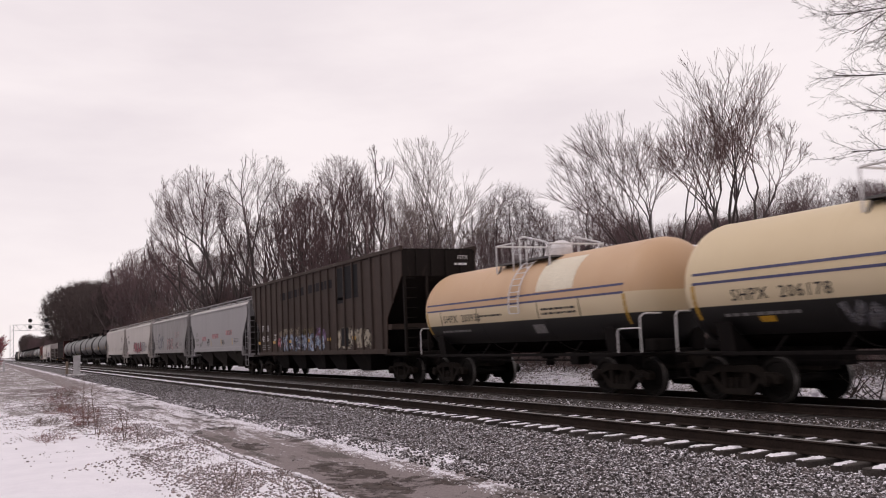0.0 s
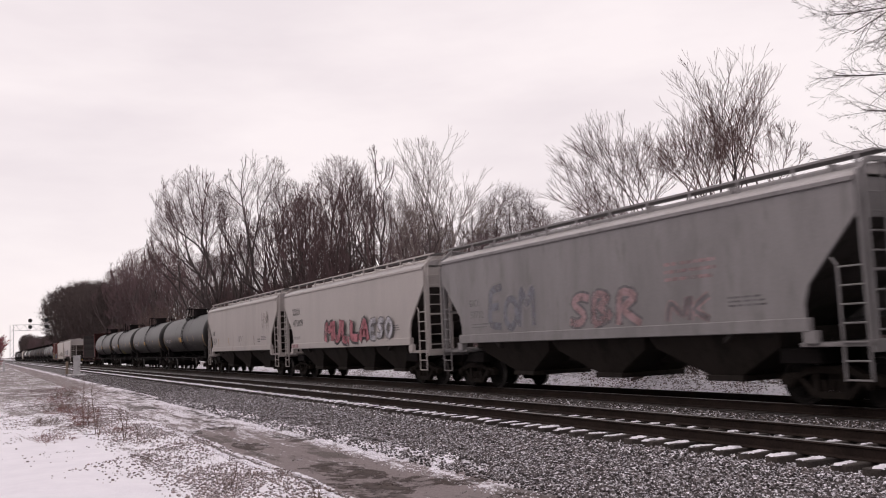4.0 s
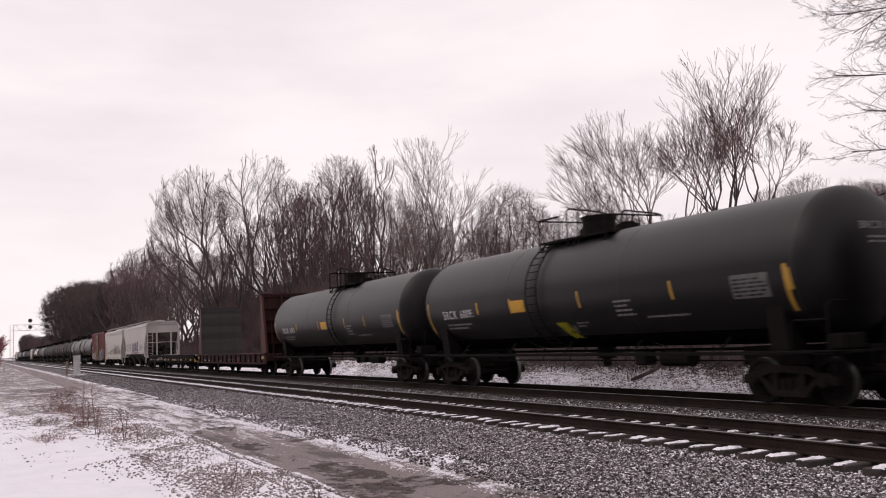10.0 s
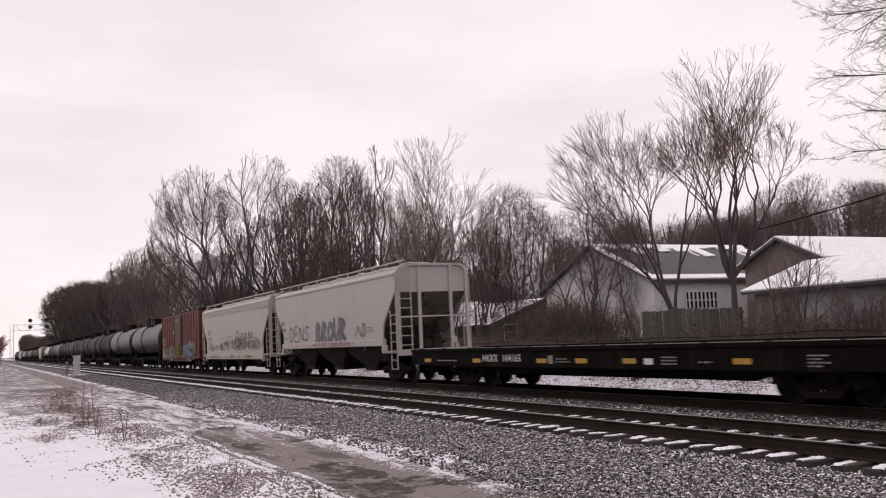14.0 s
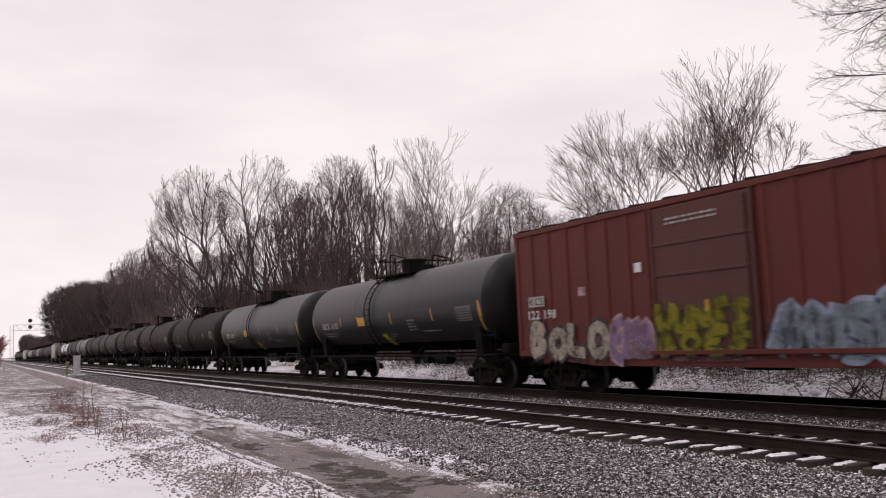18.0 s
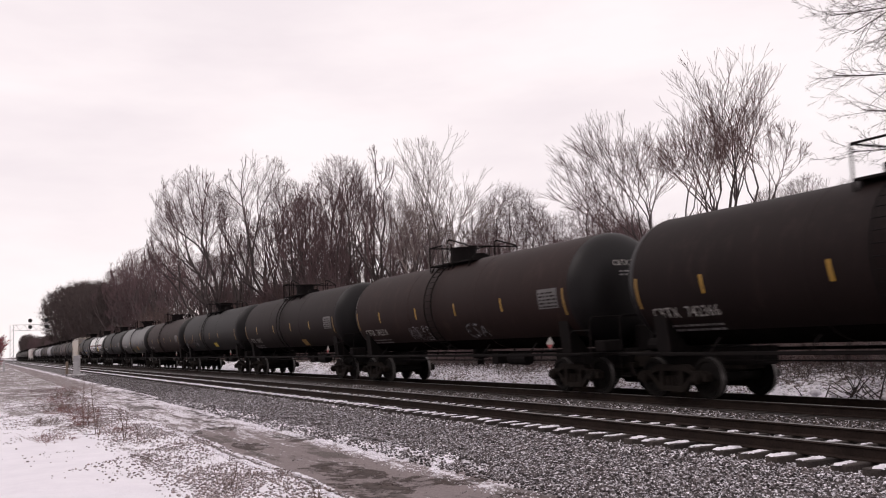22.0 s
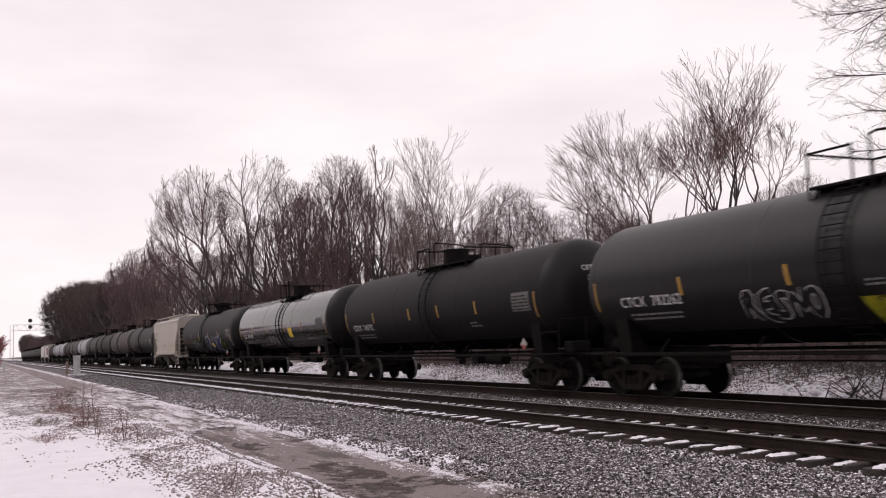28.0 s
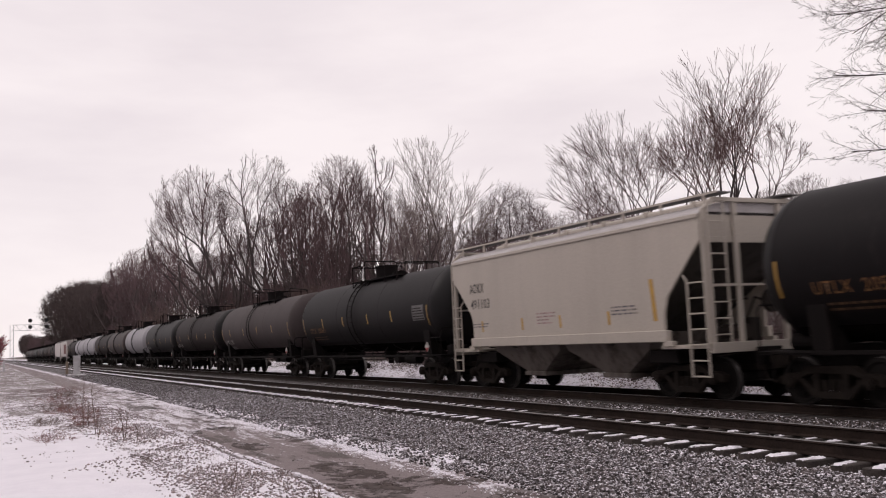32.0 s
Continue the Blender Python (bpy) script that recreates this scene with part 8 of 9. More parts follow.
def extra_g(car, side, xe, xs):
    for x in (-3.9, -1.6, 0.3, 2.4):
        patch("reflector", x, x + 0.09, 1.72, 2.05, side, P_YELLOW, car, lean=-0.03)
    patch("stripe", xs - 0.35, xs - 0.22, 1.75, 2.7, side, P_YELLOW, car, lean=-0.1)
    bars(-0.8, 0.1, 1.85, 2.2, 4, side, S_FADEPINK, car, 3, "faded red stencilling")


def ex_742316(car, side, cyl):
    graffiti("RORES", -2.9, -1.2, 1.58, 2.06, side, P_RUSTBROWN, S_WHITE, car, "white outlined graffiti tag", 0.15, 3, edge=1.6)
    graffiti("ESA", 1.4, 2.8, 1.6, 2.05, side, S_FADE, S_FADE, car, "small grey tag", 0.11, 4)


def ex_utlx(car, side, cyl):
    patch("sticker", 1.5, 2.4, 1.72, 1.98, side, P_LEMON, car, "yellow rectangular sticker")
    graffiti("KR", -8.0, -7.2, 1.7, 2.15, side, S_FADE, S_WHITE, car, "white tag", 0.12, 4)
    graffiti("KVNA", -4.7, -3.4, 1.7, 2.3, side, S_FADE, S_DARK, car, "grey scratchy tag", 0.1, 5)


def ex_ctcx(car, side, cyl):
    graffiti("RESNO", -3.05, -1.1, 1.68, 2.24, side, P_BLACK, P_LETTER, car, "white outlined bubble graffiti", 0.24, 6, edge=1.32)
    patch("sticker", 2.69, 3.38, 1.8, 2.16, side, P_STICKER, car, "orange-yellow rectangular sticker")
    patch("sticker", -0.12, 0.36, 1.5, 1.98, side, S_GOLD, car, "slanted yellow sticker with a white corner", lean=-0.2)
    patch("sticker_corner", 0.18, 0.34, 1.6, 1.85, side, P_LETTER, car, off=0.012)
    bars(-0.1, 0.3, 2.16, 2.32, 2, side, P_DIMLETTER, car, 8)


def ex_452(car, side, cyl):
    patch("sticker", 2.2, 2.9, 1.55, 1.84, side, P_AMBER, car, "grimy orange-yellow rectangular sticker")


def ex_740(car, side, cyl):
    bars(3.3, 4.0, 1.9, 2.1, 2, side, P_DIMLETTER, car, 5)


def ex_tlx(car, side, cyl):
    patch("sticker", 1.9, 2.52, 2.0, 2.46, side, P_LEMON, car, "yellow square sticker")
    graffiti("KVNEBRK", -1.8, -0.35, 1.72, 2.14, side, S_WHITE, S_FADE, car, "thin white scrawled tag", 0.05, 7)
    graffiti("VAMVNA", -1.55, -0.45, 1.62, 1.9, side, S_FADE, S_FADE, car, "thin white scrawled tag", 0.05, 8)
    graffiti("O", -1.32, -1.2, 2.2, 2.34, side, S_WHITE, S_WHITE, car, "thin white scrawled tag", 0.1, 9)
    bars(4.6, 5.6, 1.85, 1.95, 1, side, P_DIMLETTER, car, 9)


def ex_blue(car, side, cyl):
    blotch("spray_ground", -4.9, 0.4, 1.4, 2.4, side, S_GREEN, car, "dull green spray halo", n=8)
    blotch("spray_ground", 3.6, 5.6, 1.5, 2.5, side, S_GREEN, car, "dull green spray halo", n=8)
    graffiti("OREBO", -4.6, 0.0, 1.36, 2.2, side, S_BLACKOUT, S_DUSTBLUE, car, "black graffiti letters with pale edges", 0.2, 8, base=0.012)
    graffiti("ORENO", -4.55, 0.0, 1.4, 2.16, side, S_WHITE, S_BLACKOUT, car, "thin white lines on the graffiti", 0.035, 8, base=0.026)
    graffiti("BUNK", 0.35, 4.7, 1.36, 2.42, side, S_NAVY, S_WHITE, car, "large navy graffiti letters with white edges", 0.27, 9, 0.3, base=0.012)
    patch("sticker", 1.85, 2.5, 1.72, 1.98, side, P_LEMON, car, "yellow sticker", 0.03)
    graffiti("SES", 7.2, 7.5, 1.7, 2.5, side, S_WHITE, S_WHITE, car, "white scrawl beside the stripe", 0.04, 9)


# ---------- the consist, from the head of what passes to the far end ----------
tank_car(-16.4, -3.3, "cream tank car with a black belly and dark blue lines", P_CREAM, 2.45, 1.38, marks_shpx("206178", False), P_UNDER, False, fit=(-1.2, 1.55, 0.47, 0.0))
tank_car(-29.7, -16.4, "tan tank car with a cream patch and black belly", P_TAN, 2.45, 1.38, marks_shpx("203936", True), P_UNDER, False, fit=(-1.2, 1.55, 0.47, 0.0))
chip_hopper(-51.7, -29.7)
covered_hopper(-69.5, -51.7, "mid-grey covered hopper with faint pink spray marks", P_HGREY, 3, hop_marks("CRDX", "12731", -6.4, 2.5, 0.24, 0.8, extra_a), posts=10)
covered_hopper(-87.1, -69.5, "mottled grey covered hopper with faded graffiti", P_HGREY2, 3, hop_marks("GACX", "57712", -6.2, 2.5, 0.22, 0.8, extra_b, S_FADE), posts=12)
covered_hopper(-105.0, -87.1, "off-white covered hopper with pink block graffiti", P_WHITE, 4, hop_marks("SOXX", "475009", -6.9, 3.0, 0.34, 1.5, extra_c), posts=14)
covered_hopper(-122.95, -105.0, "off-white covered hopper with a brown stain on its side", P_WHITE2, 3, hop_marks("EAMX", "516156", -7.0, 2.42, 0.3, 1.15, extra_d), posts=16)
for k, num in enumerate(("6031", "6136", "6009", "6081")):
    g = (-122.95, -141.3, -159.6, -177.9, -196.5)
    tank_car(g[k + 1], g[k], "matte black tank car with a yellow square sticker", P_BLACK, marks=marks_brcx(num, k == 2), fit=(-1.5, 1.4, -1.15, 0.0) if k == 2 else (-0.9, 2.1, 0.65, -0.05))
bulkhead_flat(-216.2, -196.5)
plain_flat(-238.1, -216.2)
covered_hopper(-255.1, -238.1, "off-white covered hopper with grey-blue graffiti", P_WHITE, 3, hop_marks("SOXX", "472971", -6.9, 2.55, 0.22, 0.8, extra_e), posts=12, slope_paint=P_BAYPALE)
covered_hopper(-273.3, -255.1, "pale grey covered hopper with rusty scrapes and yellow reflectors", P_ACF, 3, hop_marks("ACFX", "57798", -6.6, 2.5, 0.28, 0.9, extra_f), ridges=3, posts=8, drop=0.5)
boxcar(-290.5, -273.3)
tank_car(-309.0, -290.5, "matte black tank car with a yellow square sticker", P_BLACK, marks=marks_brcx("6100", True), fit=(-1.5, 1.4, -1.15, 0.0))
tank_car(-327.5, -309.0, "matte black tank car with a yellow square sticker", P_BLACK, marks=marks_brcx("6059", True), fit=(-1.5, 1.4, -1.15, 0.0))
tank_car(-345.1, -327.5, "dusty brown-black tank car with a pale stencil panel", P_BROWN, marks=marks_cbtx("742366"), head_in=1.4, fit=(-1.6, 1.1, -0.66, -0.9))
tank_car(-363.0, -345.1, "dusty brown tank car with faint grey graffiti tags", P_RUSTBROWN, marks=marks_cbtx("742316", extra=ex_742316), head_in=1.4, fit=(-1.6, 1.1, -0.66, -0.9))
tank_car(-381.0, -363.0, "dusty brown-black tank car with yellow reflectors", P_BROWN, marks=marks_cbtx("742452", extra=ex_452), head_in=1.4, fit=(-1.6, 1.1, -0.66, -0.9))
tank_car(-399.5, -381.0, "black tank car with orange lettering and a yellow sticker", P_MATTE, marks=marks_cbtx("", sign=False, extra=ex_utlx, letter=P_ORANGE, word="UTLX  205207", txt=(-7.1, 2.06), ref=(-4.95, -2.2, 0.77, 3.27)), fit=(-2.4, 1.5, -1.0, -1.25), bonnet=True)
tank_car(-417.4, -399.5, "rusty brown tank car with a pale stencil panel", P_RUSTBROWN, marks=marks_cbtx("742401"), head_in=1.4, fit=(-1.6, 1.1, -0.66, -0.9))
tank_car(-435.6, -417.4, "faded black tank car with white bubble graffiti", P_BLACK, marks=marks_cbtx("782262", "CTCX", P_LETTER, True, ex_ctcx, (-6.9, 2.1), (-4.78, -1.8, 1.39, 4.41)), fit=(-1.5, 2.6, -0.67, 0.4), bonnet=True)
tank_car(-453.4, -435.6, "black tank car with a grey stencil panel", P_MATTE, marks=marks_cbtx("740192", "CBTX", P_LETTER, True, ex_740, (-6.8, 2.02), (-4.5, -1.14, 1.18, 3.85)), head_in=1.4, fit=(-1.3, 2.2, 0.25, -0.1))
tank_car(-471.3, -453.4, "glossy black tank car that mirrors the sky", P_GLOSS, marks=marks_cbtx("199487", "TLX", P_LETTER, True, ex_tlx, (-7.08, 2.06), (-4.89, -2.0, 1.2, 4.07)), fit=(-0.9, 1.7, 0.45, -0.2))
tank_car(-489.2, -471.3, "black tank car with navy and white graffiti", P_MATTE, marks=marks_cbtx("", sign=True, extra=ex_blue, letter=P_ORANGE, word="UTLX  205213", txt=(-6.9, 2.06), ref=(-4.55, -1.75, 1.16, 3.99)), fit=(-1.95, 2.0, -0.6, -0.8), bonnet=True)
covered_hopper(-502.1, -489.2, "short cream-white two-bay covered hopper", P_CREAMHOP, 2, hop_marks("AOKX", "491103", -4.6, 2.9, 0.3, 1.15, extra_g), posts=9, bay_paint=P_BAYPALE, drop=0.12, top=3.95)
tank_car(-518.4, -502.1, "black tank car with orange lettering", P_MATTE, marks=marks_cbtx("", sign=True, letter=P_ORANGE, word="UTLX  200861", txt=(-6.1, 2.06), ref=(-4.2, -1.6, 1.2, 3.6)))
FAR_CARS = ((P_GREY, 16.9), (P_BROWN, 16.0), (P_MATTE, 15.7), (P_PALE, 14.5), (P_GREY, 16.2), (P_BROWN, 16.0), (P_PALE, 16.2), (P_PALE, 16.2), (P_BROWN, 16.2),
            (None, 17.6), (None, 17.6), (P_BROWN, 17.6), (P_RUSTBROWN, 17.6), (P_BROWN, 17.6), (P_MATTE, 17.6), (P_BROWN, 17.6), (P_MATTE, 17.6), (P_BROWN, 17.6),
            (P_GREY, 17.6), (P_BROWN, 17.6), (P_BROWN, 17.6))


def red_side(car, side, xe, xs):
    patch("red_panel", xs - 6.5, xs - 0.6, 1.9, 3.7, side, P_RED, car, "large red panel painted on the side", n=6)


rear = -518.4
for paint_k, length in FAR_CARS:
    if paint_k is None:
        first = rear > -665
        covered_hopper(rear - length, rear, "white covered hopper with a red panel" if first else "white covered hopper far down the train", P_WHITE, 3, red_side if first else None, posts=6)
    else:
        shade_word = {"brown_grey_tank_paint": "brown-grey", "pale_grey_tank_paint": "pale grey", "dusty_brown_black_tank_paint": "brown-black", "rusty_brown_tank_paint": "rusty brown"}.get(paint_k.name, "black")
        tank_car(rear - length, rear, shade_word + " tank car coupled far down the train", paint_k, marks=marks_cbtx("", word="UTLX", sign=False) if paint_k is not P_PALE else None)
    rear -= length


# ---------- loose stone, weeds and grass by the line ----------
tagged(new("ballast", stones("ballast", ((-44, -5, 7.45, 9.4, 44000), (-44, -5, 6.8, 7.5, 4200), (-13, -5, 7.0, 7.5, 2600), (-110, -44, 7.2, 9.3, 9000)), 3, M_STONE, (0.017, 0.042))),
       "grey crushed-stone ballast with flecks of snow", "ballast", kind="stuff")
M_BEDSTONE = mat("oily_brown_ballast", (0.044, 0.034, 0.03), (0.105, 0.084, 0.074), 5, 0.85, 0, 0.5, 30, island=0.6, snow=0.6, snow_scale=26)
tagged(new("track_ballast", stones("track_ballast", ((-36, -5, 9.3, 9.95, 3500), (-36, -5, 10.0, 11.3, 3500), (-40, -6, 11.3, 13.6, 9000)), 4, M_BEDSTONE, (0.017, 0.04))),
       "oily brown ballast between the rails and the tracks", "ballast", kind="stuff")
tagged(new("snow_specks", stones("snow_specks", ((-40, -5, 7.2, 9.35, 3600), (-44, -5, 6.3, 7.3, 4200), (-34, -5, 9.3, 9.75, 900), (-34, -5, 10.95, 11.3, 500), (-34, -6, 11.6, 13.4, 1500)), 23, M_SNOW, (0.007, 0.019), 0.7)),
       "scattered crumbs of snow on the ballast", "snow", kind="stuff")


def in_patches(x, y):
    return (np.sin(x * 2.3 + y * 3.1) + np.sin(x * 0.9 - y * 2.2 + 1) + 0.7 * np.sin(x * 5.1 + y * 6.3) > np.interp(x, (-34, -24, -16, -12), (0.3, -0.7, -0.4, 1.0))).astype(float)


def along_lip(x, y):
    return (np.sin(x * 1.9 + y * 9.1) + np.sin(x * 4.3 - y * 6.2 + 1) + 0.7 * np.sin(x * 0.8 + 2) > -0.1).astype(float)


tagged(new("snow_clods", stones("snow_clods", ((-40, -12, 6.6, 7.55, 11000), (-30, -9, 9.24, 9.46, 900), (-26, -8, 13.0, 13.7, 260)), 24, M_SNOW, (0.012, 0.038), 0.6, in_patches)),
       "broken snow at the foot of the ballast", "snow", kind="stuff")
tagged(new("tie_end_snow", stones("tie_end_snow", ((-36, -6, 9.18, 9.42, 1500), (-36, -6, 9.42, 9.85, 700), (-30, -6, 11.05, 11.3, 500)), 27, M_SNOW, (0.014, 0.042), 0.6)),
       "loose snow between the ends of the ties", "snow", kind="stuff")
tagged(new("lip_snow", stones("lip_snow", ((-25, -9, 3.94, 4.1, 2600), (-22, -9, 4.32, 4.55, 2600)), 25, M_SNOW, (0.012, 0.036), 0.6, along_lip)),
       "crumbled snow along the edge of the service road", "snow", kind="stuff")
M_GRIT = mat("road_grit", (0.16, 0.14, 0.135), (0.30, 0.27, 0.265), 5, 0.85, 0, 0.4, 30, island=0.4)
tagged(new("road_gravel", stones("road_gravel", ((-40, -8, 4.3, 7.1, 1500),), 9, M_GRIT, (0.006, 0.016))), "loose gravel on the service road", "gravel", kind="stuff")


M_MUD = flaky("dark_wet_mud", (0.075, 0.056, 0.051), 2.4, 0.47, 0.55, 0.0)


def mud_patch(seed, x, y, lx, ly):
    """A damp hollow in the road: a thin sheet with a ragged rim that follows the ground."""
    rnd = random.Random(seed)
    vs, fs = [], []
    rings, spokes = 4, 26
    rim = [rnd.uniform(0.9, 1.7) for _ in range(spokes)]
    rim = [(rim[i - 1] + rim[i] + rim[(i + 1) % spokes]) / 3 * rnd.uniform(0.85, 1.15) for i in range(spokes)]
    for j in range(rings + 1):
        for i in range(spokes):
            a, q = 6.2832 * i / spokes, j / rings * rim[i] * (1 if j else 0)
            px, py = x + lx * q * math.cos(a), y + ly * q * math.sin(a)
            vs.append((px, py, float(ground_z(px, py)) + (0.009 if j < rings else -0.004)))
    for j in range(rings):
        for i in range(spokes):
            k = (i + 1) % spokes
            fs.append((j * spokes + i, (j + 1) * spokes + i, (j + 1) * spokes + k, j * spokes + k))
    tagged(new("mud_patch", mesh_of("mud_patch", vs, fs, [M_MUD], smooth=True)), "dark wet mud in a hollow of the service road", "mud", kind="stuff")


for k, (mx, my, la, lb) in enumerate(((-31.6, 6.65, 2.6, 0.28), (-25.4, 5.7, 0.8, 0.32), (-24.9, 4.75, 0.7, 0.35), (-15.7, 5.43, 0.5, 0.42), (-14.7, 5.6, 0.6, 0.4), (-12.9, 5.2, 0.6, 0.45), (-13.3, 5.95, 0.55, 0.5),
                                      (-13.9, 4.95, 0.4, 0.3), (-12.7, 6.55, 0.25, 0.3), (-21.4, 6.5, 1.0, 0.3), (-11.0, 6.4, 0.4, 0.25), (-50, 6.9, 5.0, 0.22), (-20.3, 5.2, 0.7, 0.3), (-28.0, 6.0, 0.9, 0.3), (-37.5, 5.6, 1.8, 0.3))):
    mud_patch(300 + k, mx, my, la, lb)


def blades(seed, areas, tall, material):
    """Dead grass: thin bent blades in tufts."""
    rng = np.random.default_rng(seed)
    vs, fs, o = [], [], 0
    for x0, x1, y0, y1, tufts in areas:
        for _ in range(tufts):
            cx, cy = rng.uniform(x0, x1), rng.uniform(y0, y1)
            for _ in range(rng.integers(4, 12)):
                x, y = cx + rng.normal(0, 0.06), cy + rng.normal(0, 0.06)
                z = float(ground_z(x, y)) - 0.01
                a, h = rng.uniform(0, 6.28), tall * rng.uniform(0.4, 1.0)
                dx, dy = math.cos(a), math.sin(a)
                w = 0.004
                b = rng.uniform(0.3, 1.2) * h
                vs += [(x - dy * w, y + dx * w, z), (x + dy * w, y - dx * w, z), (x + dx * b * 0.4 + dy * w, y + dy * b * 0.4 - dx * w, z + h * 0.65),
                       (x + dx * b * 0.4 - dy * w, y + dy * b * 0.4 + dx * w, z + h * 0.65), (x + dx * b, y + dy * b, z + h)]
                fs += [(o, o + 1, o + 2, o + 3), (o + 3, o + 2, o + 4)]
                o += 5
    return mesh_of("dead_grass", vs, fs, [material])


def patchy(x, y):
    """How thickly the dead grass stands: most along the road's edge, in patches elsewhere."""
    p = np.sin(x * 1.3 + y * 2.1) + np.sin(x * 0.57 - y * 1.4 + 1) + 0.8 * np.sin(x * 3.1 + y * 4.7 + 2) + 0.5 * np.sin(x * 6.3 - y * 7.9)
    band = np.interp(y, (0.2, 1.4, 2.3, 2.9, 4.0, 4.5), (0.015, 0.03, 0.2, 0.62, 0.6, 0.2))
    band = np.where((y < 2.1) & (p < 0.9), 0.0, band)
    return np.clip(band * (0.85 + 0.4 * p) + np.interp(-x, (22, 32), (0, 0.25)) * (p > 0), 0, 1)


def bank_patch(x, y):
    p = np.sin(x * 1.1 + y * 1.9) + np.sin(x * 0.47 - y * 1.1 + 1) + 0.8 * np.sin(x * 2.6 + y * 3.7 + 2)
    return np.clip(0.35 + 0.35 * p, 0.03, 1)


tagged(new("grass_clumps", stones("grass_clumps", ((-60, -8, 0.2, 4.6, 74000),), 14, M_CLUMP, (0.008, 0.027), 0.75, patchy)),
       "low clumps of dead grass and leaf litter in the snow", "grass", kind="stuff")
tagged(new("bank_litter", stones("bank_litter", ((-60, -8, 17.3, 20.6, 46000),), 15, M_CLUMP, (0.009, 0.033), 0.8, bank_patch)),
       "clumps of leaf litter and dead grass on the snowy bank", "litter", kind="stuff")
tagged(new("bank_snow", stones("bank_snow", ((-60, -8, 17.5, 20.9, 9000),), 16, M_SNOW, (0.02, 0.075), 0.6, lambda x, y: np.clip(0.55 - 0.5 * bank_patch(x, y + 0.7), 0, 1))),
       "lumps of snow on the bank", "snow", kind="stuff")
tagged(new("dead_grass", blades(4, ((-24, -9, 2.5, 4.25, 330), (-40, -24, 0.4, 4.0, 260), (-26, -12, 17.6, 20, 200)), 0.05, M_WEED)),
       "short dead grass that pokes through the snow", "grass", kind="stuff")


def weed_clump(name, seed, label, count, spread, tall, x, y, branch=5, r=0.006, material=None):
    rnd = random.Random(seed)
    store = ([], [])
    for _ in range(count):
        p = Vector((rnd.gauss(0, spread), rnd.gauss(0, spread * 0.6), -0.05))
        d = Vector((rnd.gauss(0, 0.12), rnd.gauss(0, 0.12), 1)).normalized()
        n = tall * rnd.uniform(0.5, 1.0)
        e = p + d * n
        tube(store, [p, p.lerp(e, 0.5) + Vector((rnd.gauss(0, 0.02), rnd.gauss(0, 0.02), 0)), e], r, r * 0.5, 4)
        for _ in range(branch):
            t = rnd.uniform(0.35, 1.0)
            q = p.lerp(e, t)
            f = q + Vector((rnd.gauss(0, 0.6), rnd.gauss(0, 0.6), 1)).normalized() * n * rnd.uniform(0.08, 0.25)
            tube(store, [q, q.lerp(f, 0.6), f], r * 0.5, r * 0.3, 3)
    ob = tagged(new(name, mesh_of(name, *store, [material or M_WEED])), label, "weed", kind="stuff" if count > 6 else "")
    ob.matrix_basis = pose(x, y, float(ground_z(np.array(x), np.array(y))))
    return ob


weed_clump("weed_stalk", 1, "tall thin dead weed stalk in the snow", 1, 0.03, 1.6, -24.2, 2.35, 7, 0.013)
weed_clump("weed_stalk", 2, "pair of dead weed stalks in the snow", 2, 0.16, 1.35, -26.2, 2.3, 6, 0.012)
weed_clump("weed_stalk", 3, "short dark dead weed in the snow", 2, 0.04, 0.8, -22.8, 2.85, 5, 0.014)
weed_clump("weed_stalk", 4, "short dark dead weed in the snow", 1, 0.03, 0.75, -20.8, 2.85, 5, 0.013)
weed_clump("weed_stalk", 7, "thin dead weed stalk in the snow", 2, 0.1, 0.75, -23.2, 2.3, 4, 0.009)
weed_clump("weed_stalk", 5, "small dead weed by the road edge", 5, 0.10, 0.5, -12.6, 2.9)
weed_clump("weed_stalk", 6, "small dead weed by the road edge", 4, 0.08, 0.4, -10.9, 3.6)


M_REDWEED = mat("reddish_dead_weeds", (0.15, 0.075, 0.07), (0.24, 0.13, 0.12), 1.0, 0.9, 0, 0.0, 20, island=0.3)


def tangle(seed, x, y, count, spread, tall):
    """A low heap of dead stems that lean and lie across each other."""
    rnd = random.Random(seed)
    store = ([], [])
    for _ in range(count):
        p = Vector((rnd.gauss(0, spread), rnd.gauss(0, spread * 0.5), -0.03))
        d = Vector((rnd.gauss(0, 0.8), rnd.gauss(0, 0.8), rnd.uniform(0.15, 1.0))).normalized()
        n = tall * rnd.uniform(0.4, 1.2)
        e = p + d * n
        m = p.lerp(e, 0.5) + Vector((rnd.gauss(0, 0.05), rnd.gauss(0, 0.05), rnd.uniform(0, 0.08)))
        tube(store, [p, m, e], 0.006, 0.004, 3)
        for _ in range(2):
            q = m.lerp(e, rnd.random())
            tube(store, [q, q + Vector((rnd.gauss(0, 0.1), rnd.gauss(0, 0.1), rnd.uniform(-0.05, 0.1)))], 0.003, 0.002, 3)
    ob = tagged(new("dead_brush", mesh_of("dead_brush", *store, [M_REDWEED if seed % 3 else M_WEED])), "low tangle of dead reddish weeds in the snow", "weed", kind="stuff")
    ob.matrix_basis = pose(x, y, float(ground_z(np.array(x), np.array(y))))


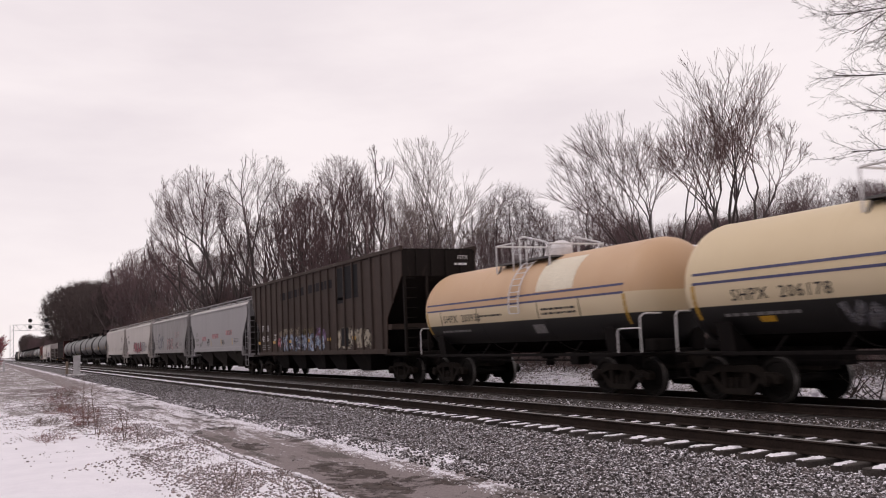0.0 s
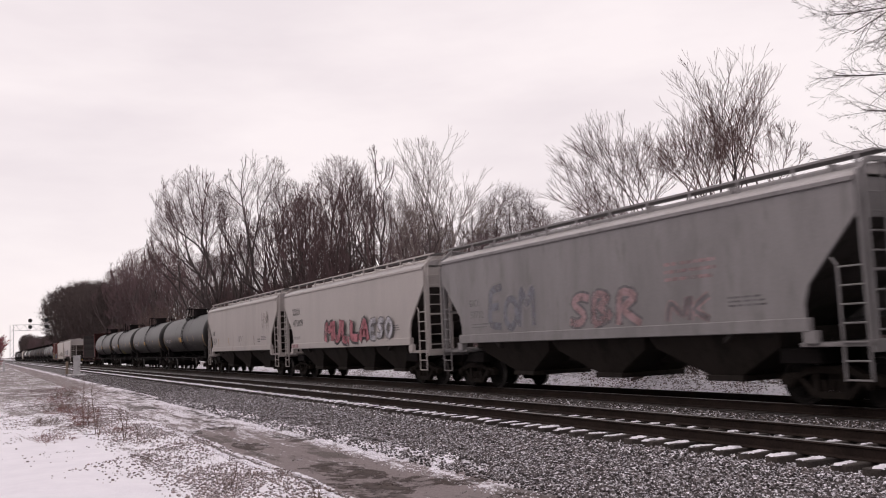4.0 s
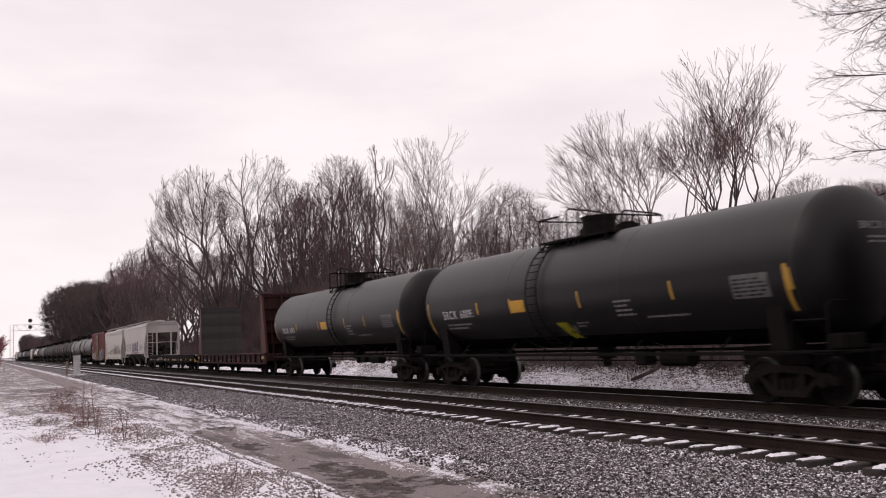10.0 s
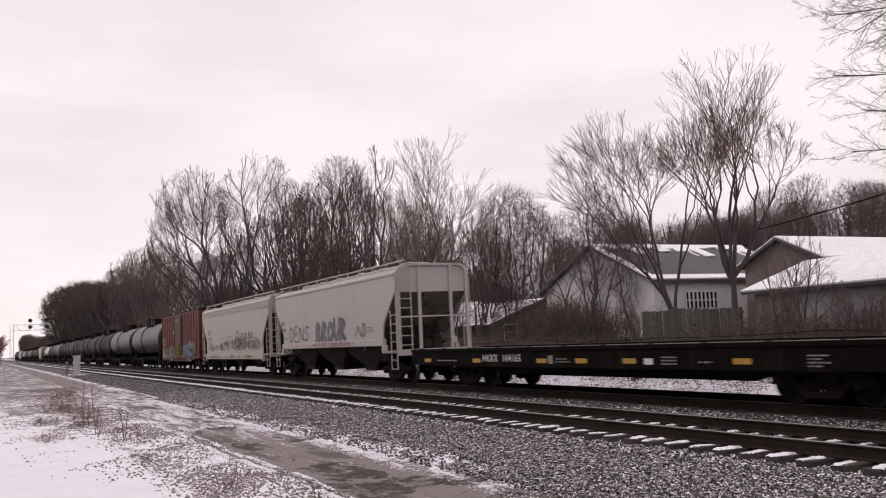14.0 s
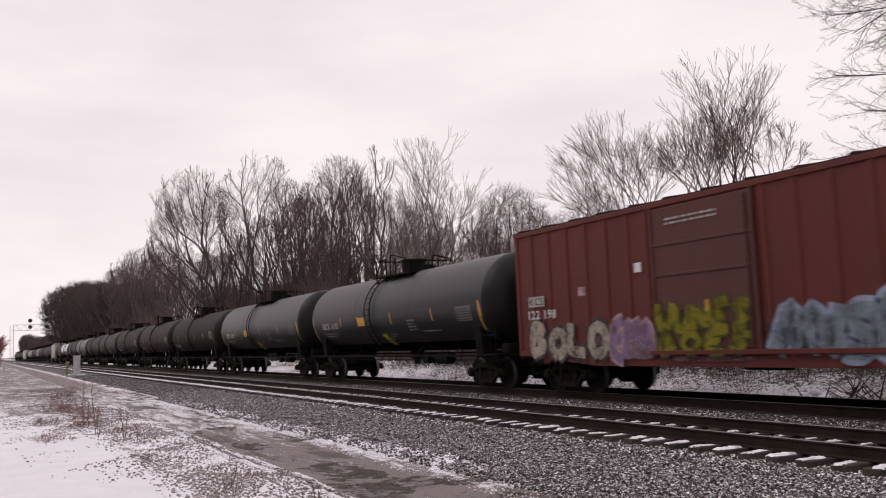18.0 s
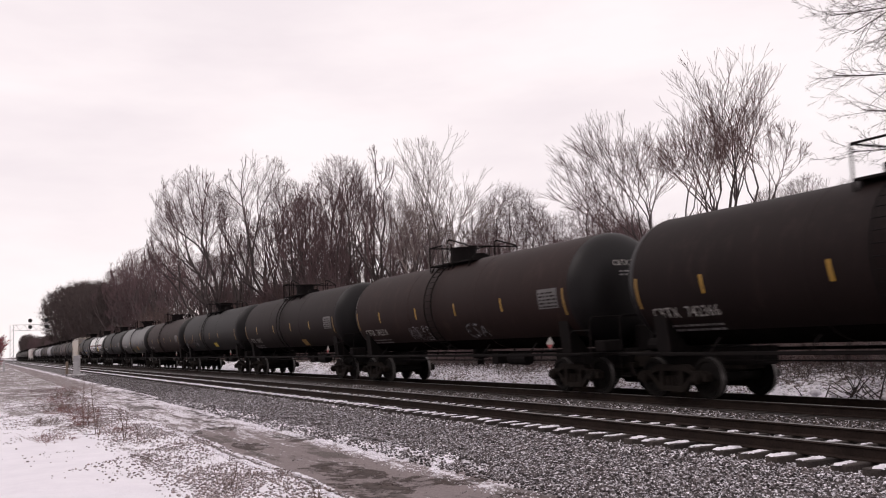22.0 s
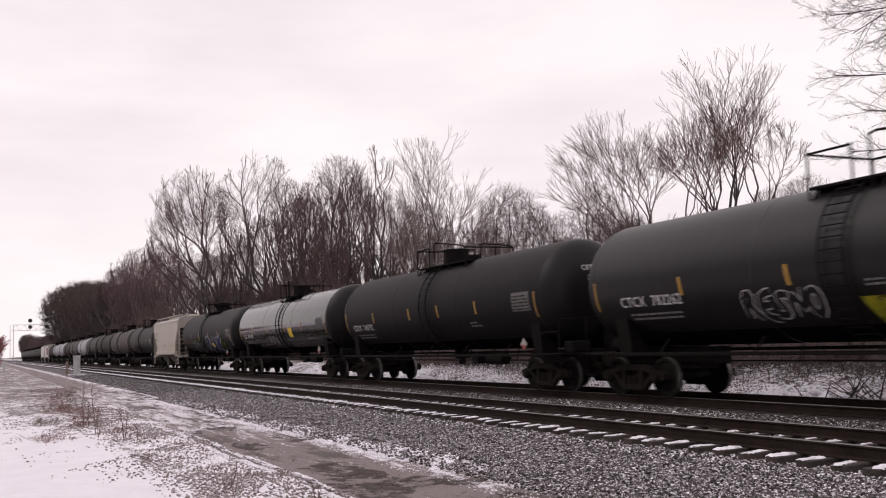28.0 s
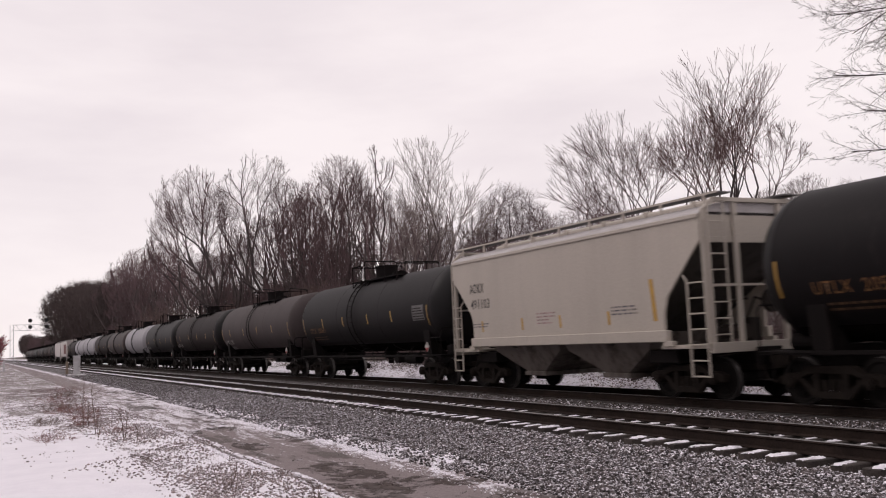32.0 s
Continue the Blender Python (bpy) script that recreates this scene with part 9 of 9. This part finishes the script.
for k, (wx, wy, n, spread, tall) in enumerate(((-33.5, 2.4, 80, 0.5, 0.6), (-36.5, 2.2, 60, 0.8, 0.5), (-30.0, 2.6, 60, 0.4, 0.55), (-42.5, 2.5, 60, 1.0, 0.5), (-29.0, 1.5, 50, 0.6, 0.3),
                                               (-23.4, 1.3, 80, 0.55, 0.16), (-27.0, 2.4, 50, 0.4, 0.4), (-48, 3.3, 60, 1.2, 0.5), (-24.5, 3.0, 40, 0.5, 0.22), (-55, 3.4, 60, 1.5, 0.5))):
    tangle(20 + k, wx, wy, n, spread, tall)
for k in range(46):
    rk = random.Random(90 + k)
    weed_clump("bank_weed", 60 + k, "dead brown weeds on the snowy bank", 26, 0.5, rk.uniform(0.35, 0.95), -9 - 0.95 * k + rk.uniform(-0.4, 0.4), rk.uniform(18.9, 21.2), 4, 0.006, M_DARKTWIG)


# a broken branch on the bank
def broken_branch():
    bm = bmesh.new()
    pipe(bm, [(0, 0, 0.0), (0.9, 0.2, 0.32), (1.6, 0.25, 0.75)], 0.06, 7)
    pipe(bm, [(0.9, 0.2, 0.32), (1.5, -0.1, 0.42)], 0.03, 6)
    me = bpy.data.meshes.new("fallen_branch")
    bm.to_mesh(me)
    bm.free()
    me.materials.append(M_BARK)
    ob = tagged(new("fallen_branch", me), "fallen bare branch on the snowy bank", "branch")
    ob.matrix_basis = pose(-24.0, 18.6, float(ground_z(np.array(-24.0), np.array(18.6))) + 0.02)


broken_branch()


# a heap of cut brush under snow at the foot of the bank
def brush_heap(x, y):
    rnd = random.Random(71)
    heap = tagged(new("brush_heap"), "heap of cut branches half buried in snow on the bank", "brush")
    store = ([], [])
    for _ in range(46):
        p = Vector((rnd.gauss(0, 0.55), rnd.gauss(0, 0.2), rnd.uniform(-0.05, 0.1)))
        d = Vector((rnd.gauss(0, 1), rnd.gauss(0, 0.5), rnd.uniform(0.05, 0.7))).normalized()
        e = p + d * rnd.uniform(0.4, 1.1)
        tube(store, [p, p.lerp(e, 0.5) + Vector((0, 0, rnd.uniform(-0.05, 0.06))), e], rnd.uniform(0.01, 0.025), 0.008, 4)
    part("branches", mesh_of("branches", *store, [M_DARKTWIG]), None, heap, "dark bare branches")
    for _ in range(9):
        bm = bmesh.new()
        bmesh.ops.create_icosphere(bm, subdivisions=2, radius=1.0)
        a, b, c = rnd.uniform(0.12, 0.32), rnd.uniform(0.1, 0.2), rnd.uniform(0.05, 0.11)
        ox, oy, oz = rnd.gauss(0, 0.55), rnd.gauss(0, 0.15), rnd.uniform(0.02, 0.24)
        for v in bm.verts:
            k = 1 + rnd.uniform(-0.14, 0.14)
            v.co = Vector((ox + v.co.x * a * k, oy + v.co.y * b * k, oz + v.co.z * c * k))
        shade(part("snow_lump", bm, M_SNOW, heap, "lump of snow"))
    heap.matrix_basis = pose(x, y, float(ground_z(x, y)))


brush_heap(-14.8, 17.95)

# ---------- yard fence, houses ----------
M_FENCE = mat("weathered_fence_boards", (0.055, 0.047, 0.044), (0.10, 0.087, 0.082), 3, 0.9, 0, 0.4, 30, 6, vary=0.3)
M_SIDING = mat("white_house_siding", (0.50, 0.485, 0.49), (0.58, 0.565, 0.57), 1.2, 0.7, 0, 0.1, 20)
M_GREYWALL = mat("grey_house_siding", (0.20, 0.19, 0.19), (0.27, 0.255, 0.255), 1.2, 0.75, 0, 0.1, 20)
M_BROWNWALL = mat("dark_brown_siding", (0.06, 0.048, 0.046), (0.09, 0.073, 0.07), 1.2, 0.8, 0, 0.1, 20)
M_SHINGLE = mat("grey_shingles", (0.075, 0.072, 0.076), (0.12, 0.115, 0.12), 2.5, 0.9, 0, 0.3, 20, snow=0.15)
M_ROOFSNOW = mat("roof_snow", (0.78, 0.76, 0.79), (0.86, 0.84, 0.86), 1.0, 0.8, 0, 0.2, 10)
M_TRIM = mat("white_trim", (0.55, 0.54, 0.55), (0.62, 0.61, 0.62), 3, 0.6, 0, 0.05)
M_DARKGLASS = mat("dark_window_glass", (0.015, 0.015, 0.017), (0.02, 0.02, 0.022), 2, 0.12, 0, 0.0)


def wood_fence():
    fence = tagged(new("yard_fence"), "weathered grey board fence at the edge of the yard", "fence")

    def board(bm):
        prism(bm, [(-0.07, 0), (0.07, 0), (0.07, 1.76), (-0.07, 1.76)], -0.012, 0.012)
    n = 43
    for k in range(n):
        x = -34.1 + 0.145 * k
        z = float(ground_z(np.array(x), np.array(27.3)))
        p = part("board", cached(("fence_board",), board, M_FENCE), None, fence)
        p.matrix_basis = pose(x, 27.3 + 0.01 * math.sin(9 * k), z - 0.05 + 0.02 * math.sin(2.3 * k), 0, 0.8 * math.sin(4 * k), 0)

    def rail_bm(bm):
        box(bm, -34.2, -27.8, 27.32, 27.40, 0, 0.09)
    for dz in (0.45, 1.35):
        p = part("rail", cached(("fence_rail",), rail_bm, M_FENCE), None, fence)
        p.matrix_basis = pose(0, 0, 0.72 + dz)

    def post(bm):
        box(bm, -0.05, 0.05, 0.03, 0.13, -0.3, 1.75)
    for k in range(4):
        x = -34.0 + 2.0 * k
        p = part("post", cached(("fence_post",), post, M_FENCE), None, fence)
        p.matrix_basis = pose(x, 27.33, float(ground_z(np.array(x), np.array(27.3))))
    return fence


wood_fence()


def wire_fence():
    """Low wire fence with posts along the far bank."""
    fence = tagged(new("wire_fence"), "low rusty wire fence along the far bank", "fence")

    def post(bm):
        box(bm, -0.035, 0.035, -0.035, 0.035, -0.3, 1.0)
    xs = [-16 - 2.4 * k for k in range(22)]
    for x in xs:
        p = part("post", cached(("wire_post",), post, M_FENCE), None, fence)
        p.matrix_basis = pose(x, 21.0, float(ground_z(np.array(x), np.array(21.0))))
    for h in (0.35, 0.62, 0.9):
        bm = bmesh.new()
        for a, b in zip(xs, xs[1:]):
            za, zb = float(ground_z(np.array(a), np.array(21.0))), float(ground_z(np.array(b), np.array(21.0)))
            rod(bm, (a, 20.96, za + h), (b, 20.96, zb + h), 0.011, 4)
        part("wire", bm, M_STEEL, fence)
    return fence


wire_fence()


def window(parent, x, z, w, h, y, bars_n=1):
    bm = bmesh.new()
    for a, b, c, d in ((x, x + w, z - 0.08, z), (x, x + w, z + h, z + h + 0.08), (x - 0.08, x, z - 0.08, z + h + 0.08), (x + w, x + w + 0.08, z - 0.08, z + h + 0.08), (x, x + w, z + h / 2 - 0.03, z + h / 2 + 0.03)):
        box(bm, a, b, y - 0.08, y, c, d)
    for k in range(bars_n - 1):
        u = x + w * (k + 1) / bars_n
        box(bm, u - 0.03, u + 0.03, y - 0.06, y, z, z + h)
    f = part("window", bm, M_TRIM, parent, "white-framed window")
    bm = bmesh.new()
    box(bm, x, x + w, y - 0.03, y - 0.005, z, z + h)
    part("pane", bm, M_DARKGLASS, f)


def roof_slab(parent, name, a, b, c, d, thick, material, label=""):
    """A slab on four corners: a-b the eave, d-c the ridge."""
    a, b, c, d = (Vector(v) for v in (a, b, c, d))
    n = (b - a).cross(d - a).normalized()
    if n.z < 0:
        n = -n
    bm = bmesh.new()
    lo = [bm.verts.new(v) for v in (a, b, c, d)]
    hi = [bm.verts.new(v + n * thick) for v in (a, b, c, d)]
    bm.faces.new(lo)
    bm.faces.new(list(reversed(hi)))
    for i in range(4):
        j = (i + 1) % 4
        bm.faces.new((lo[i], lo[j], hi[j], hi[i]))
    bmesh.ops.recalc_face_normals(bm, faces=bm.faces)
    return part(name, bm, material, parent, label)


def gable_house(label, x0, x1, y0, y1, base, eave, ridge, wall_m, roof_m, snow, over=0.5, category="house", gable_front=True, windows=()):
    """A house whose gable faces the line (ridge away from it), or whose eave does."""
    house = tagged(new("house"), label, category)
    xm, ym = (x0 + x1) / 2, (y0 + y1) / 2
    bm = bmesh.new()
    if gable_front:
        prism(bm, [(x0, base - 0.5), (x1, base - 0.5), (x1, eave), (xm, ridge), (x0, eave)], y0, y1)
    else:
        prism(bm, [(y0, base - 0.5), (y1, base - 0.5), (y1, eave), (ym, ridge), (y0, eave)], x0, x1, "yz")
    part("wall", bm, wall_m, house)
    if gable_front:
        k = over * (ridge - eave) / (xm - x0)
        l1 = ((x0 - over, y0 - over, eave - k), (x0 - over, y1 + over, eave - k), (xm, y1 + over, ridge), (xm, y0 - over, ridge))
        l2 = ((x1 + over, y0 - over, eave - k), (x1 + over, y1 + over, eave - k), (xm, y1 + over, ridge), (xm, y0 - over, ridge))
    else:
        k = over * (ridge - eave) / (ym - y0)
        l1 = ((x0 - over, y0 - over, eave - k), (x1 + over, y0 - over, eave - k), (x1 + over, ym, ridge), (x0 - over, ym, ridge))
        l2 = ((x0 - over, y1 + over, eave - k), (x1 + over, y1 + over, eave - k), (x1 + over, ym, ridge), (x0 - over, ym, ridge))
    for q, s in ((l1, snow[0]), (l2, snow[1])):
        r = roof_slab(house, "roof", *q, 0.16, roof_m)
        if s:
            up = [Vector(v) + Vector((0, 0, 0.165)) for v in q]
            lo_e, hi_e = s
            a = up[0].lerp(up[3], lo_e)
            b = up[1].lerp(up[2], lo_e)
            c = up[1].lerp(up[2], hi_e)
            d = up[0].lerp(up[3], hi_e)
            roof_slab(r, "roof_snow", a, b, c, d, 0.09, M_ROOFSNOW, "layer of snow on the roof")
    for x, z, w, h, n in windows:
        window(house, x, z, w, h, y0 - 0.01, n)
    return house


def end_window(house, x, y, z, w, h):
    """A window in a wall that faces along the line."""
    bm = bmesh.new()
    for a, b, c, d in ((y - 0.1, y + w + 0.1, z - 0.1, z), (y - 0.1, y + w + 0.1, z + h, z + h + 0.1), (y - 0.1, y, z, z + h), (y + w, y + w + 0.1, z, z + h), (y, y + w, z + h / 2 - 0.04, z + h / 2 + 0.04)):
        box(bm, x, x + 0.08, a, b, c, d)
    f = part("window", bm, M_TRIM, house, "white-framed window")
    bm = bmesh.new()
    box(bm, x + 0.005, x + 0.03, y, y + w, z, z + h)
    part("pane", bm, M_DARKGLASS, f)


# white house: its broad gable faces the line, the bare grey roof keeps snow at ridge, eave and verge
white_house = gable_house("white house with a broad snow-edged gable and patchy grey roof", -61.8, -48.6, 40.0, 54.2, 1.0, 4.92, 7.8, M_SIDING, M_SHINGLE, (None, (0.0, 0.10)), 0.5)
roof_slab(white_house, "verge_snow", (-48.15, 39.45, 4.86), (-48.15, 40.1, 4.86), (-55.2, 40.1, 7.98), (-55.2, 39.45, 7.98), 0.09, M_ROOFSNOW, "snow along the verge")
rnd_roof = random.Random(8)
y = 40.2
while y < 54:
    u, w = rnd_roof.uniform(0.25, 0.85) * (1 if rnd_roof.random() < 0.7 else 0.4), rnd_roof.uniform(0.5, 1.6)
    xr, zr = -55.2 + 7.1 * u * 0.45, 7.98 - 3.1 * u * 0.45
    roof_slab(white_house, "ridge_snow", (xr, y, zr), (xr + rnd_roof.uniform(-0.4, 0.4), y + w, zr), (-55.2, y + w + 0.1, 7.98), (-55.2, y - 0.1, 7.98), 0.07, M_ROOFSNOW, "patch of snow below the ridge")
    y += w
end_window(white_house, -48.6, 42.7, 2.9, 2.7, 1.1)
for k in range(7):
    bm = bmesh.new()
    box(bm, -48.53, -48.47, 42.85 + 0.36 * k, 42.98 + 0.36 * k, 2.9, 4.0)
    part("slat", bm, M_TRIM, white_house, "white upright slat")
gable_house("low grey house under a thick white snow roof", -37.7, -12.0, 38.0, 47.6, 0.9, 3.4, 4.95, M_GREYWALL, M_SHINGLE, ((0.0, 1.0), (0.0, 1.0)), 0.5, gable_front=False)
M_TANWALL = mat("brown_grey_siding", (0.13, 0.10, 0.092), (0.18, 0.142, 0.13), 1.2, 0.75, 0, 0.1, 20)
gable_house("brown-grey house with a snow-edged gable behind the low house", -44.3, -38.1, 44.0, 60.0, 1.0, 5.35, 6.75, M_TANWALL, M_SHINGLE, ((0.0, 1.0), (0.0, 1.0)), 0.4)
M_SNOWYROOF = mat("patchy_snow_roof", (0.075, 0.068, 0.068), (0.12, 0.108, 0.106), 2.5, 0.9, 0, 0.3, 20, snow=0.62, snow_scale=1.1)
brown_house = gable_house("small dark brown house with patchy snow on its roof", -82.0, -71.0, 40.0, 51.0, 0.6, 2.7, 4.75, M_BROWNWALL, M_SNOWYROOF, (None, None), 0.5, gable_front=False)
end_window(brown_house, -71.0, 41.3, 1.25, 1.2, 1.3)
gable_house("distant brown-grey house with a snow-edged gable", -109.5, -94.3, 44.0, 56.0, 0.8, 4.35, 5.8, M_TANWALL, M_SHINGLE, ((0.0, 1.0), (0.0, 1.0)), 0.5)
gable_house("low wing of the distant house under a snowy roof", -94.2, -84.5, 45.0, 52.0, 0.8, 2.7, 3.95, M_BROWNWALL, M_SNOWYROOF, (None, None), 0.4, gable_front=False)
gable_house("small shed with a snowy roof beyond the brush", -101.0, -94.0, 47.0, 52.0, 0.8, 2.6, 3.9, M_BROWNWALL, M_SHINGLE, ((0.0, 1.0), None), 0.3, category="shed", gable_front=False)


# ---------- utility pole, service cable, yard lamp ----------
def utility_pole(x, y, top):
    pole = tagged(new("utility_pole"), "wooden utility pole with a crossarm behind the houses", "utility pole")
    z = float(ground_z(np.array(x), np.array(y)))
    bm = bmesh.new()
    rod(bm, (x, y, z - 0.5), (x, y, top), 0.16, 8, 0.11)
    part("pole", bm, M_FENCE, pole)
    bm = bmesh.new()
    box(bm, x - 1.2, x + 1.2, y - 0.2, y - 0.08, top - 0.6, top - 0.46)
    part("crossarm", bm, M_FENCE, pole)
    for dx in (-1.0, -0.4, 0.4, 1.0):
        bm = bmesh.new()
        rod(bm, (x + dx, y - 0.14, top - 0.46), (x + dx, y - 0.14, top - 0.28), 0.04, 6)
        part("insulator", bm, M_TRIM, pole)


utility_pole(-46.2, 64.0, 15.0)
utility_pole(-9.0, 33.0, 10.5)


def cable():
    a, b = Vector((-36.0, 36.5, 6.55)), Vector((-9.0, 33.0, 9.9))
    store = ([], [])
    tube(store, [a.lerp(b, k / 14) - Vector((0, 0, 0.7 * math.sin(math.pi * k / 14))) for k in range(15)], 0.03, 0.03, 6)
    tagged(new("service_cable", mesh_of("service_cable", *store, [M_STEEL])), "black service cable strung from the pole to the house", "cable")


cable()


def yard_lamp():
    x, y = -88.2, 36.0
    z = float(ground_z(np.array(x), np.array(y)))
    lamp = tagged(new("yard_lamp"), "yard lamp on a pole that glows orange between the trees", "lamp")
    bm = bmesh.new()
    rod(bm, (x, y, z - 0.3), (x, y, 9.2), 0.11, 8, 0.08)
    part("pole", bm, M_FENCE, lamp)
    bm = bmesh.new()
    pipe(bm, [(x, y, 9.0), (x + 0.4, y - 0.5, 9.25), (x + 0.5, y - 0.7, 9.2)], 0.04, 6)
    part("arm", bm, M_STEEL, lamp)
    bm = bmesh.new()
    lathe(bm, [(0.25, 0.02), (0.22, 0.16), (0.05, 0.24), (0.0, 0.24)], 14, Matrix.Translation((x + 0.5, y - 0.7, 9.0)))
    part("shade", bm, M_STEEL, lamp)
    bm = bmesh.new()
    bmesh.ops.create_uvsphere(bm, u_segments=12, v_segments=8, radius=0.2, matrix=Matrix.Translation((x + 0.5, y - 0.72, 8.93)))
    part("bulb", bm, glow("orange_lamp", (1.0, 0.36, 0.26), 4.0), lamp, "glowing pink-orange bulb")


yard_lamp()

# ---------- signals and cabinets by the line ----------
M_ALU = mat("silver_signal_paint", (0.40, 0.39, 0.40), (0.50, 0.49, 0.50), 3, 0.5, 0.2, 0.05)
M_BLACKSIG = mat("black_signal_paint", (0.012, 0.012, 0.013), (0.02, 0.02, 0.02), 3, 0.6, 0, 0.05)
M_CONC = mat("grey_concrete", (0.30, 0.29, 0.29), (0.38, 0.37, 0.37), 2, 0.85, 0, 0.2, 20, snow=0.6)


def signal_bridge():
    sb = tagged(new("signal_bridge"), "silver lattice cantilever signal bridge over both tracks", "signal")
    x, z0, z1 = -283.0, 9.1, 10.7
    ya, yb = 6.0, 16.0
    for y in (ya,):
        bm = bmesh.new()
        for dx in (-0.5, 0.5):
            for dy in (-0.45, 0.45):
                rod(bm, (x + dx, y + dy, -0.6), (x + dx, y + dy, z1), 0.07, 5)
        z = 0.0
        while z < z1 - 1.2:
            rod(bm, (x - 0.5, y - 0.45, z), (x - 0.5, y + 0.45, z + 1.2), 0.035, 4)
            rod(bm, (x + 0.5, y - 0.45, z), (x + 0.5, y + 0.45, z + 1.2), 0.035, 4)
            z += 1.2
        part("mast", bm, M_ALU, sb, "lattice mast")
    bm = bmesh.new()
    for dx in (-0.5, 0.5):
        for z in (z0, z1):
            rod(bm, (x + dx, ya, z), (x + dx, yb, z), 0.055, 5)
    y = ya
    up = True
    while y < yb - 0.8:
        for dx in (-0.5, 0.5):
            rod(bm, (x + dx, y, z0 if up else z1), (x + dx, y + 1.05, z1 if up else z0), 0.028, 4)
        up = not up
        y += 1.05
    part("girder", bm, M_ALU, sb, "lattice girder")
    for y in (10.64, 14.93):
        for z in (10.0, 11.8):
            bm = bmesh.new()
            rod(bm, (x + 0.62, y, z), (x + 0.70, y, z), 0.55, 20)
            h = part("signal_head", bm, M_BLACKSIG, sb, "round black signal head")
            for k in range(3):
                bm = bmesh.new()
                a = k * 2.1 + 0.5
                rod(bm, (x + 0.70, y + 0.24 * math.cos(a), z + 0.24 * math.sin(a)), (x + 0.95, y + 0.24 * math.cos(a), z + 0.24 * math.sin(a)), 0.11, 8)
                part("hood", bm, M_BLACKSIG, h)
        bm = bmesh.new()
        rod(bm, (x + 0.55, y, 9.0), (x + 0.55, y, 12.4), 0.05, 6)
        part("signal_mast", bm, M_ALU, sb)


signal_bridge()


def relay_cabinet(x, y, w, d, h, label, material):
    z = float(ground_z(np.array(x), np.array(y)))
    cab = tagged(new("relay_cabinet"), label, "cabinet")
    bm = bmesh.new()
    box(bm, x - d / 2, x + d / 2, y - w / 2, y + w / 2, z + 0.12, z + h, 0.02)
    part("body", bm, material, cab)
    bm = bmesh.new()
    box(bm, x - d / 2 - 0.06, x + d / 2 + 0.06, y - w / 2 - 0.06, y + w / 2 + 0.06, z + h - 0.02, z + h + 0.06, 0.02)
    part("roof", bm, material, cab)
    bm = bmesh.new()
    box(bm, x + d / 2, x + d / 2 + 0.02, y - w / 2 + 0.05, y + w / 2 - 0.05, z + 0.22, z + h - 0.1, 0.008)
    door_p = part("door", bm, material, cab)
    bm = bmesh.new()
    box(bm, x + d / 2 + 0.02, x + d / 2 + 0.05, y + w / 2 - 0.16, y + w / 2 - 0.12, z + 0.8, z + 1.0)
    part("handle", bm, M_STEEL, door_p)
    bm = bmesh.new()
    box(bm, x - d / 2 - 0.9, x + d / 2 + 0.9, y - w / 2 - 0.5, y + w / 2 + 0.5, z - 0.3, z + 0.14, 0.04)
    part("base", bm, M_CONC, cab, "snow-dusted concrete base")


relay_cabinet(-99.0, 8.0, 0.62, 0.5, 1.95, "silver trackside relay cabinet on a snowy concrete base", M_ALU)


def marker_post(x, y, h, material, label):
    z = float(ground_z(np.array(x), np.array(y)))
    bm = bmesh.new()
    box(bm, x - 0.12, x + 0.12, y - 0.14, y + 0.14, z - 0.3, z + h, 0.02)
    prism(bm, [(x - 0.12, z + h), (x + 0.12, z + h), (x, z + h + 0.1)], y - 0.14, y + 0.14)
    me = bpy.data.meshes.new("marker_post")
    bm.to_mesh(me)
    bm.free()
    me.materials.append(material)
    tagged(new("marker_post", me), label, "post")


marker_post(-112.0, 8.0, 1.3, mat("yellow_brown_post", (0.17, 0.13, 0.10), (0.24, 0.19, 0.15), 3, 0.8, 0, 0.2), "short tan wooden marker post by the line")
marker_post(-150.0, 2.1, 1.4, M_ALU, "small pale marker post in the snow")


# ---------- movement ----------
V = 14.85                              # metres a second, steady


def motions():
    for car, c in TRAIN:
        rows = []
        for k in range(9):
            t = 4.0 * k
            x = c + V * t
            rows.append((t, pose(x, FAR_Y + bend(x), 0, 0, 0, math.degrees(math.atan2(bend(x + 1) - bend(x - 1), 2)))))
        walk(car, rows)
    # wheels roll while their car is near
    step = 1.0 / FPS
    for wheels, dx, start in SPIN:
        if start < -530:
            continue
        t0, t1 = max(0.0, round((-62 - start) / V * FPS) / FPS), min(32.0, round((-6 - start) / V * FPS) / FPS)
        if t1 <= t0:
            continue
        rows = [(0.0, pose(dx, 0, WR))] if t0 > 0 else []
        n = round((t1 - t0) * FPS)
        for k in range(n + 1):
            rows.append((t0 + k * step, pose(dx, 0, WR, 0, math.degrees(V * k * step / WR) % 360, 0)))
        if t1 < 32.0:
            rows.append((32.0, rows[-1][1]))
        walk(wheels, rows)


motions()
